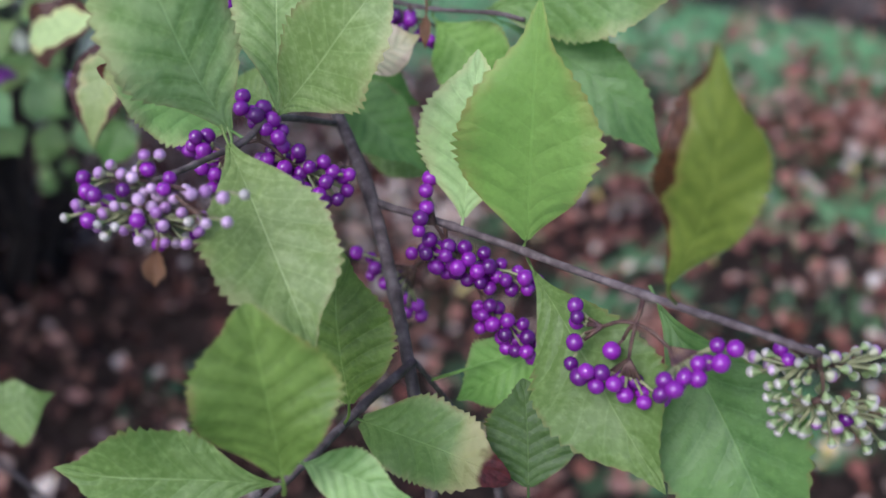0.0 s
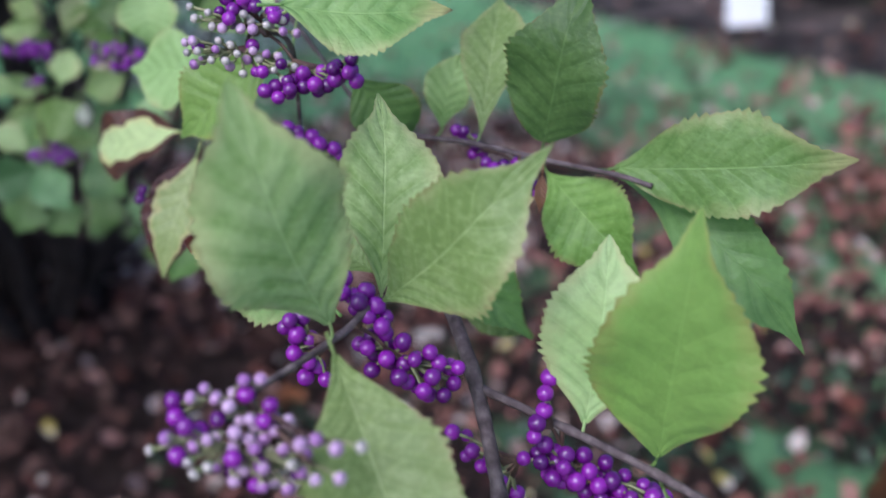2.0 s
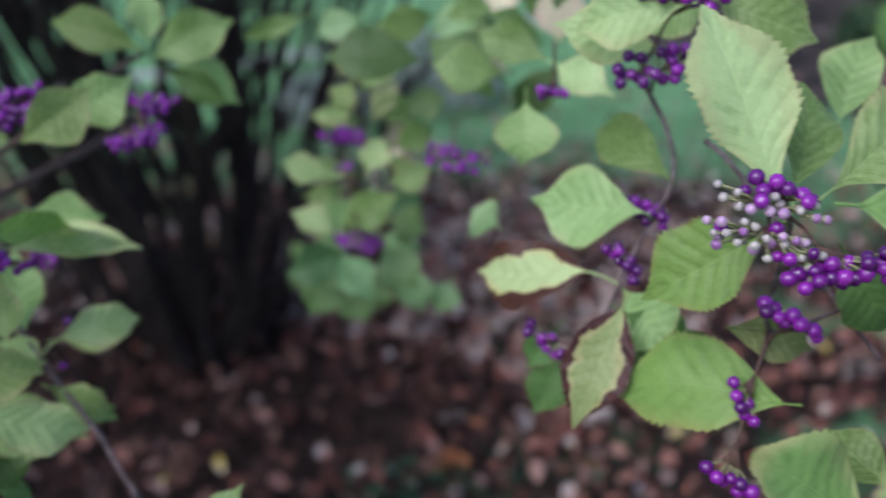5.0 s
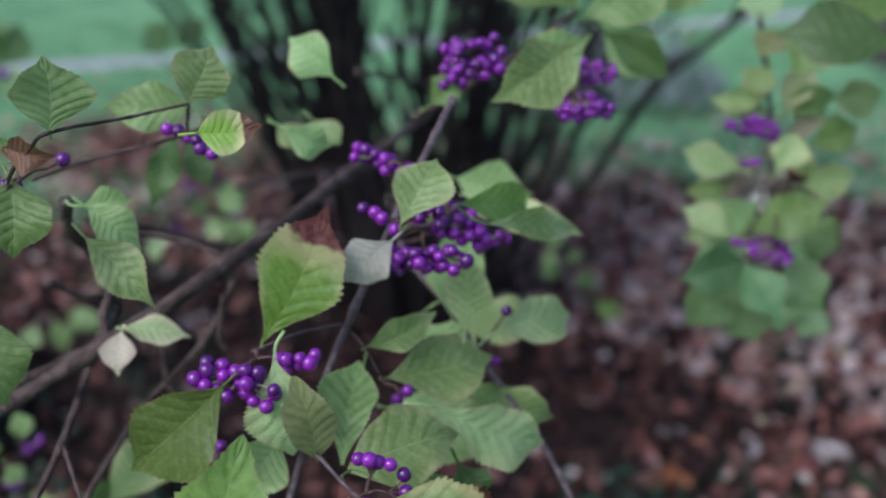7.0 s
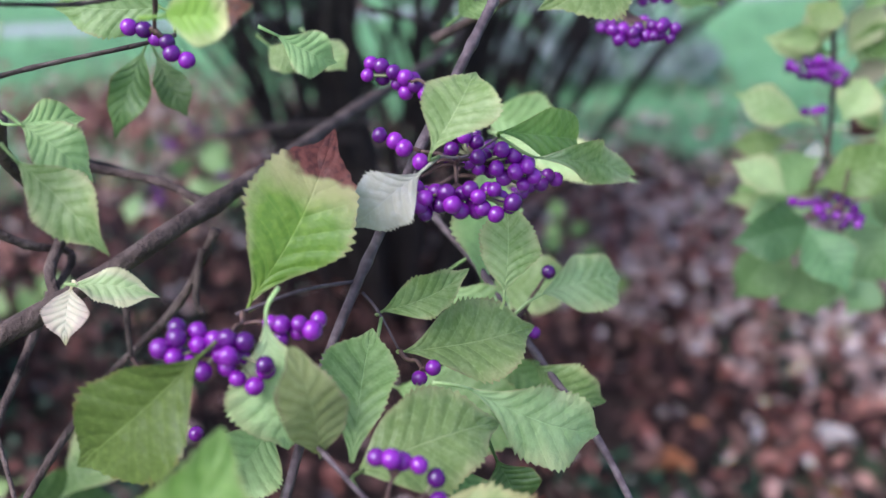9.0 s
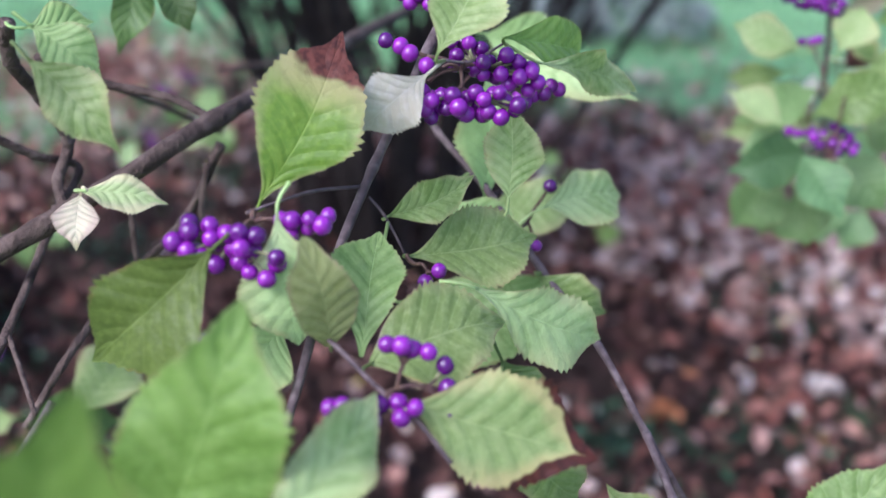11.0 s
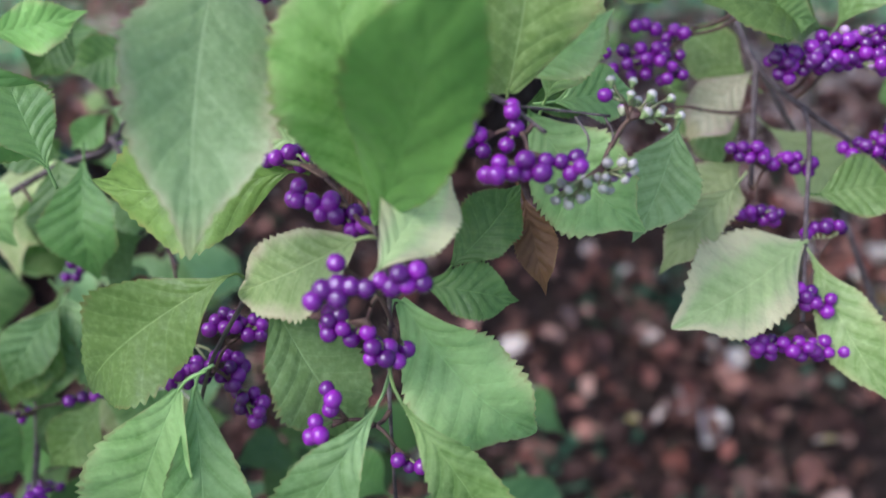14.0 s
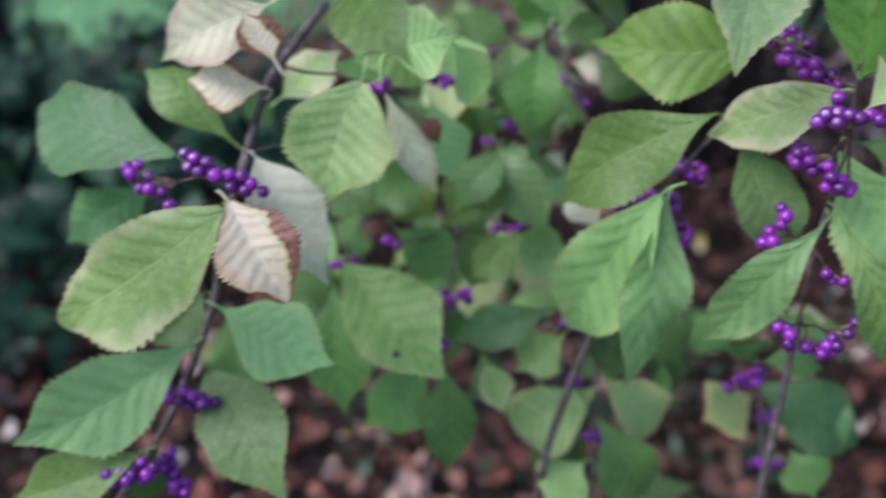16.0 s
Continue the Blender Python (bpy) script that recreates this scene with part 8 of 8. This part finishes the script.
berry_cluster((-0.4286, 0.571, 0.839), 1, ((-0.4338, 0.5452, 0.8377), (-0.4202, 0.5493, 0.834), 0.0057, 11))
berry_cluster((-0.3986, 0.4988, 0.806), 1, ((-0.4055, 0.4967, 0.7858), (-0.3916, 0.501, 0.7822), 0.0034, 8))
berry_cluster((-0.5032, 0.3839, 0.8869), 1, ((-0.5105, 0.3642, 0.9021), (-0.4876, 0.3714, 0.8964), 0.0054, 16))
berry_cluster((-0.4943, 0.4247, 0.9005), 1, ((-0.4864, 0.426, 0.885), (-0.4658, 0.4346, 0.8843), 0.0033, 11), ((-0.4871, 0.4189, 0.871), (-0.4693, 0.4264, 0.8703), 0.0027, 8))
berry_cluster((-0.5006, 0.3174, 0.8315), 1, ((-0.4998, 0.3405, 0.8433), (-0.4848, 0.3462, 0.8415), 0.0035, 8), ((-0.4868, 0.3395, 0.8294), (-0.4759, 0.3446, 0.8303), 0.0024, 8))
berry_cluster((-0.206, 0.372, 0.8671), 1, ((-0.2127, 0.3749, 0.879), (-0.198, 0.3782, 0.8727), 0.0043, 12), ((-0.2167, 0.3667, 0.8655), (-0.2071, 0.365, 0.8535), 0.0034, 10))
berry_cluster((-0.2194, 0.3477, 0.8286), 1, ((-0.2456, 0.3596, 0.8275), (-0.235, 0.3599, 0.8185), 0.0029, 10))
berry_cluster((-0.2604, 0.4373, 0.925), 1, ((-0.2651, 0.4357, 0.9039), (-0.2557, 0.4389, 0.9022), 0.0032, 7))
berry_cluster((-0.1551, 0.327, 0.8598), 1, ((-0.1625, 0.3097, 0.8469), (-0.1562, 0.3076, 0.837), 0.0021, 10), ((-0.1572, 0.3136, 0.875), (-0.1401, 0.3168, 0.8662), 0.0022, 11))
berry_cluster((-0.1551, 0.327, 0.8598), 1, ((-0.1674, 0.2963, 0.8236), (-0.155, 0.2983, 0.8167), 0.0027, 10))
berry_cluster((-0.2117, 0.4003, 0.9151), 1, ((-0.2169, 0.384, 0.9265), (-0.1955, 0.3952, 0.9304), 0.0062, 24))
berry_cluster((-0.4601, 0.2768, 0.8638), 1, ((-0.479, 0.2693, 0.868), (-0.4741, 0.2705, 0.8649), 0.0017, 4), ((-0.4667, 0.2676, 0.8635), (-0.466, 0.268, 0.8634), 0.0003, 1), ((-0.4705, 0.2615, 0.8575), (-0.47, 0.2618, 0.8573), 0.0003, 1), ((-0.4655, 0.2629, 0.8546), (-0.445, 0.2758, 0.8545), 0.0040, 38), ((-0.4647, 0.2822, 0.8636), (-0.4481, 0.2896, 0.8585), 0.0051, 28), ((-0.4547, 0.3043, 0.8459), (-0.4473, 0.3114, 0.85), 0.0021, 7))
berry_cluster((-0.4726, 0.2909, 0.8768), 1, ((-0.5037, 0.293, 0.8778), (-0.4845, 0.3006, 0.8705), 0.0029, 26))
berry_cluster((-0.4854, 0.2193, 0.8343), 1, ((-0.4878, 0.1986, 0.8348), (-0.4693, 0.2070, 0.8298), 0.0044, 19), ((-0.4831, 0.2028, 0.8375), (-0.4731, 0.2071, 0.8343), 0.0024, 6), ((-0.4723, 0.2152, 0.8354), (-0.4625, 0.2227, 0.8378), 0.0024, 9))
berry_cluster((-0.434, 0.2058, 0.8078), 1, ((-0.4359, 0.2085, 0.8199), (-0.4276, 0.2134, 0.8195), 0.0014, 8), ((-0.4254, 0.2149, 0.8152), (-0.4194, 0.2123, 0.8048), 0.0014, 7), ((-0.4412, 0.1937, 0.8076), (-0.4255, 0.2042, 0.8085), 0.0022, 14))
berry_cluster((-0.464, 0.2557, 0.8128), 1, ((-0.4562, 0.2539, 0.8085), (-0.4523, 0.2572, 0.8099), 0.0015, 6))
berry_cluster((-0.4574, 0.3068, 0.8018), 1, ((-0.4545, 0.3237, 0.812), (-0.4538, 0.3239, 0.8117), 0.0004, 1), ((-0.4527, 0.3142, 0.7947), (-0.4521, 0.3142, 0.7941), 0.0005, 2))
berry_cluster((-0.558, 0.2387, 0.7843), 1, ((-0.5159, 0.2259, 0.7806), (-0.5153, 0.2261, 0.7803), 0.0003, 1))
berry_cluster((-0.4405, 0.1159, 0.8082), 1, ((-0.4361, 0.1203, 0.8116), (-0.4256, 0.1282, 0.8127), 0.0013, 9), ((-0.4179, 0.1061, 0.8175), (-0.4088, 0.1125, 0.8178), 0.0011, 4), ((-0.4278, 0.1189, 0.8013), (-0.4146, 0.129, 0.803), 0.0024, 16), ((-0.4261, 0.1078, 0.8037), (-0.4199, 0.1112, 0.8025), 0.0016, 3))
berry_cluster((-0.4399, 0.0877, 0.8129), 1, ((-0.4406, 0.0729, 0.8177), (-0.4289, 0.075, 0.8093), 0.0024, 9), ((-0.4375, 0.0904, 0.7997), (-0.4226, 0.1009, 0.8004), 0.0024, 16), ((-0.4292, 0.088, 0.7981), (-0.4243, 0.0925, 0.7999), 0.0013, 4))
berry_cluster((-0.3807, 0.263, 0.7579), 1, ((-0.4091, 0.2319, 0.745), (-0.3899, 0.2419, 0.7405), 0.0057, 18), ((-0.407, 0.2397, 0.7543), (-0.3917, 0.2481, 0.7514), 0.0020, 7))
berry_cluster((-0.3651, 0.2525, 0.7283), 0.2, ((-0.4044, 0.2253, 0.7307), (-0.3912, 0.2329, 0.7288), 0.0018, 13))
berry_cluster((-0.3549, 0.2624, 0.7315), 0.8, ((-0.355, 0.2454, 0.7517), (-0.324, 0.2655, 0.7503), 0.0033, 30), ((-0.348, 0.2542, 0.7576), (-0.3269, 0.2697, 0.7593), 0.0022, 13))
berry_cluster((-0.3993, 0.0888, 0.7457), 1, ((-0.4445, 0.1012, 0.7488), (-0.4296, 0.1115, 0.7479), 0.0030, 13), ((-0.4243, 0.0876, 0.7494), (-0.4069, 0.0945, 0.7413), 0.0031, 14))
berry_cluster((-0.3979, 0.09, 0.7316), 1, ((-0.3967, 0.064, 0.7427), (-0.3789, 0.0789, 0.7452), 0.0022, 15), ((-0.4081, 0.0795, 0.7222), (-0.3932, 0.0845, 0.714), 0.0034, 22), ((-0.3945, 0.0895, 0.7124), (-0.3911, 0.0913, 0.7115), 0.0013, 4), ((-0.3961, 0.0709, 0.7475), (-0.3956, 0.071, 0.7472), 0.0002, 1))
berry_cluster((-0.3982, 0.0894, 0.6909), 1, ((-0.4053, 0.0754, 0.704), (-0.4046, 0.0678, 0.693), 0.0019, 9), ((-0.4025, 0.0685, 0.6918), (-0.3978, 0.0705, 0.6899), 0.0011, 3), ((-0.3891, 0.0798, 0.6841), (-0.3818, 0.0846, 0.6833), 0.0019, 8))
berry_cluster((-0.3959, 0.0871, 0.6615), 1, ((-0.3965, 0.066, 0.6719), (-0.3881, 0.0665, 0.6639), 0.0020, 11), ((-0.3898, 0.0697, 0.66), (-0.3797, 0.0774, 0.66), 0.0022, 15), ((-0.3797, 0.0786, 0.6616), (-0.3773, 0.0861, 0.6691), 0.0020, 11))
berry_cluster((-0.3769, 0.1219, 0.767), 1, ((-0.3896, 0.1123, 0.7679), (-0.3849, 0.1115, 0.7621), 0.0024, 6), ((-0.3819, 0.12, 0.7706), (-0.3791, 0.116, 0.7623), 0.0019, 6), ((-0.3793, 0.1066, 0.7597), (-0.3629, 0.1198, 0.7613), 0.0026, 14))
berry_cluster((-0.3638, 0.1375, 0.7595), 0.05, ((-0.3692, 0.1213, 0.75), (-0.3568, 0.134, 0.7549), 0.0040, 28), ((-0.3679, 0.1448, 0.7707), (-0.3545, 0.15, 0.7646), 0.0042, 18))
berry_cluster((-0.3793, 0.2626, 0.7561), 1, ((-0.4035, 0.2377, 0.7465), (-0.3925, 0.246, 0.7466), 0.0027, 9))
berry_cluster((-0.3579, 0.2618, 0.7336), 1, ((-0.3571, 0.2452, 0.7495), (-0.3311, 0.2666, 0.7526), 0.0055, 42))
berry_cluster((-0.3583, 0.2411, 0.7059), 1, ((-0.3653, 0.2328, 0.7212), (-0.3415, 0.247, 0.7168), 0.0030, 18), ((-0.3578, 0.2254, 0.7036), (-0.3461, 0.2326, 0.7018), 0.0030, 14))
berry_cluster((-0.3277, 0.212, 0.6897), 1, ((-0.3335, 0.228, 0.7026), (-0.3244, 0.2354, 0.7036), 0.0020, 9), ((-0.3286, 0.2078, 0.69), (-0.3205, 0.2117, 0.6871), 0.0032, 13), ((-0.3341, 0.1938, 0.6763), (-0.313, 0.2079, 0.6745), 0.0029, 20))
berry_cluster((-0.3326, 0.2754, 0.7144), 1, ((-0.3335, 0.2658, 0.7148), (-0.324, 0.2763, 0.7197), 0.0047, 16))
berry_cluster((-0.4568, 0.0775, 0.6843), 1, ((-0.4614, 0.0861, 0.6961), (-0.4498, 0.0933, 0.6943), 0.0033, 14), ((-0.4586, 0.0857, 0.683), (-0.4454, 0.0844, 0.668), 0.0041, 20), ((-0.4704, 0.073, 0.6774), (-0.4642, 0.0795, 0.6802), 0.0027, 8))
berry_cluster((-0.547, -0.0459, 0.6948), 1, ((-0.5672, -0.0761, 0.6987), (-0.5559, -0.0711, 0.6904), 0.0033, 11), ((-0.5391, -0.0693, 0.7108), (-0.5178, -0.0532, 0.7028), 0.0030, 18))
berry_cluster((-0.5471, -0.0771, 0.616), 1, ((-0.5435, -0.0858, 0.6185), (-0.5305, -0.0735, 0.6164), 0.0029, 13))
berry_cluster((-0.5477, -0.0929, 0.5923), 1, ((-0.5367, -0.1136, 0.5978), (-0.5289, -0.1013, 0.6022), 0.0036, 17), ((-0.5342, -0.0928, 0.5988), (-0.5246, -0.0918, 0.588), 0.0033, 12))
berry_cluster((-0.564, -0.016, 0.7254), 1, ((-0.5331, -0, 0.7239), (-0.5276, 0.0059, 0.7239), 0.0018, 6))
berry_cluster((-0.5882, 0.0531, 0.6945), 1, ((-0.5624, 0.0557, 0.7064), (-0.5569, 0.0598, 0.7042), 0.0026, 5))
berry_cluster((-0.5412, 0.0522, 0.5969), 1, ((-0.5359, 0.0399, 0.6156), (-0.5261, 0.0511, 0.6162), 0.0022, 10), ((-0.5285, 0.0358, 0.6016), (-0.5243, 0.0358, 0.5964), 0.0022, 5))
berry_cluster((-0.491, 0.1056, 0.5758), 1, ((-0.4929, 0.0791, 0.6068), (-0.4848, 0.0886, 0.6077), 0.0027, 9))
berry_cluster((-0.4454, 0.1699, 0.573), 1, ((-0.4337, 0.1249, 0.5855), (-0.4267, 0.1383, 0.5921), 0.0035, 11))
berry_cluster((-0.4825, 0.0969, 0.5552), 1, ((-0.4918, 0.0868, 0.575), (-0.4883, 0.0881, 0.5719), 0.0024, 6), ((-0.4813, 0.0899, 0.5456), (-0.4772, 0.0935, 0.5446), 0.0024, 6))
berry_cluster((-0.447, 0.1806, 0.555), 1, ((-0.4237, 0.145, 0.5369), (-0.4107, 0.1592, 0.537), 0.0021, 7), ((-0.4383, 0.1697, 0.5441), (-0.4322, 0.1756, 0.5433), 0.0025, 6))
berry_cluster((-0.559, 0.0733, 0.6238), 1, ((-0.5383, 0.0745, 0.6386), (-0.5293, 0.0844, 0.6388), 0.0018, 6), ((-0.5589, 0.0323, 0.6356), (-0.5566, 0.0336, 0.6342), 0.0017, 4))
berry_cluster((-0.563, -0.0027, 0.6794), 1, ((-0.5633, 0.0063, 0.6308), (-0.5592, 0.0124, 0.6328), 0.0020, 5))
berry_cluster((-0.5847, 0.1036, 0.6979), 1, ((-0.5672, 0.0981, 0.6822), (-0.5605, 0.1068, 0.6838), 0.0021, 5), ((-0.5581, 0.101, 0.6742), (-0.5556, 0.1031, 0.6735), 0.0016, 4))
berry_cluster((-0.5246, 0.1217, 0.6758), 1, ((-0.4733, 0.0759, 0.6773), (-0.4655, 0.0865, 0.6797), 0.0020, 8), ((-0.5558, 0.1346, 0.6903), (-0.5457, 0.137, 0.6803), 0.0024, 7))
berry_cluster((-0.5618, 0.0773, 0.6318), 1, ((-0.5859, 0.0728, 0.6063), (-0.58, 0.0781, 0.6075), 0.0020, 5), ((-0.582, 0.1116, 0.655), (-0.5791, 0.1144, 0.6559), 0.0016, 4))
berry_cluster((-0.5506, 0.0626, 0.6062), 1, ((-0.5684, 0.0673, 0.5813), (-0.5609, 0.0744, 0.5835), 0.0020, 7))
berry_cluster((-0.5379, 0.1779, 0.8915), 1, ((-0.5529, 0.1814, 0.8891), (-0.5445, 0.1862, 0.8872), 0.0016, 5), ((-0.5448, 0.2016, 0.8913), (-0.5439, 0.2019, 0.8907), 0.0007, 2))
berry_cluster((-0.5233, 0.2348, 0.9051), 1, ((-0.5367, 0.2357, 0.8945), (-0.5232, 0.2414, 0.8881), 0.0021, 8))
berry_cluster((-0.5032, 0.3839, 0.8869), 1, ((-0.4961, 0.344, 0.8948), (-0.4816, 0.3569, 0.8998), 0.0043, 18), ((-0.5019, 0.3572, 0.9015), (-0.4898, 0.3688, 0.9073), 0.0022, 8))
berry_cluster((-0.4963, 0.4039, 0.8952), 1, ((-0.4635, 0.383, 0.8763), (-0.4491, 0.3938, 0.8778), 0.0032, 15), ((-0.4675, 0.412, 0.8852), (-0.46, 0.4178, 0.8863), 0.0024, 9))
berry_cluster((-0.4286, 0.571, 0.839), 1, ((-0.4384, 0.5392, 0.8375), (-0.4199, 0.549, 0.8323), 0.0042, 16))
berry_cluster((-0.4134, 0.5228, 0.8152), 1, ((-0.4282, 0.5352, 0.8178), (-0.4221, 0.5394, 0.8179), 0.0015, 4), ((-0.402, 0.5096, 0.7874), (-0.3928, 0.5116, 0.7797), 0.0029, 9), ((-0.4224, 0.517, 0.7781), (-0.4127, 0.5238, 0.7782), 0.0015, 4))
berry_cluster((-1.0261, 0.6982, 0.6287), 1, ((-1.0528, 0.6988, 0.6406), (-1.0395, 0.7037, 0.6332), 0.0054, 9), ((-1.0671, 0.681, 0.6264), (-1.0512, 0.6865, 0.6168), 0.0054, 9))
berry_cluster((-1.0209, 0.6628, 0.6242), 1, ((-1.0186, 0.6993, 0.5999), (-1.0048, 0.7046, 0.5925), 0.0054, 9), ((-1.0243, 0.6295, 0.6013), (-1.0138, 0.6295, 0.5885), 0.0051, 8))
berry_cluster((-0.8082, 0.3067, 0.6174), 1, ((-0.8095, 0.3104, 0.6037), (-0.8039, 0.3179, 0.6103), 0.0032, 9), ((-0.8128, 0.2967, 0.5832), (-0.8066, 0.3015, 0.5843), 0.0029, 6))
berry_cluster((-1.0725, 0.4983, 0.8051), 1, ((-1.0792, 0.4953, 0.7858), (-1.0659, 0.5013, 0.7804), 0.0048, 10))
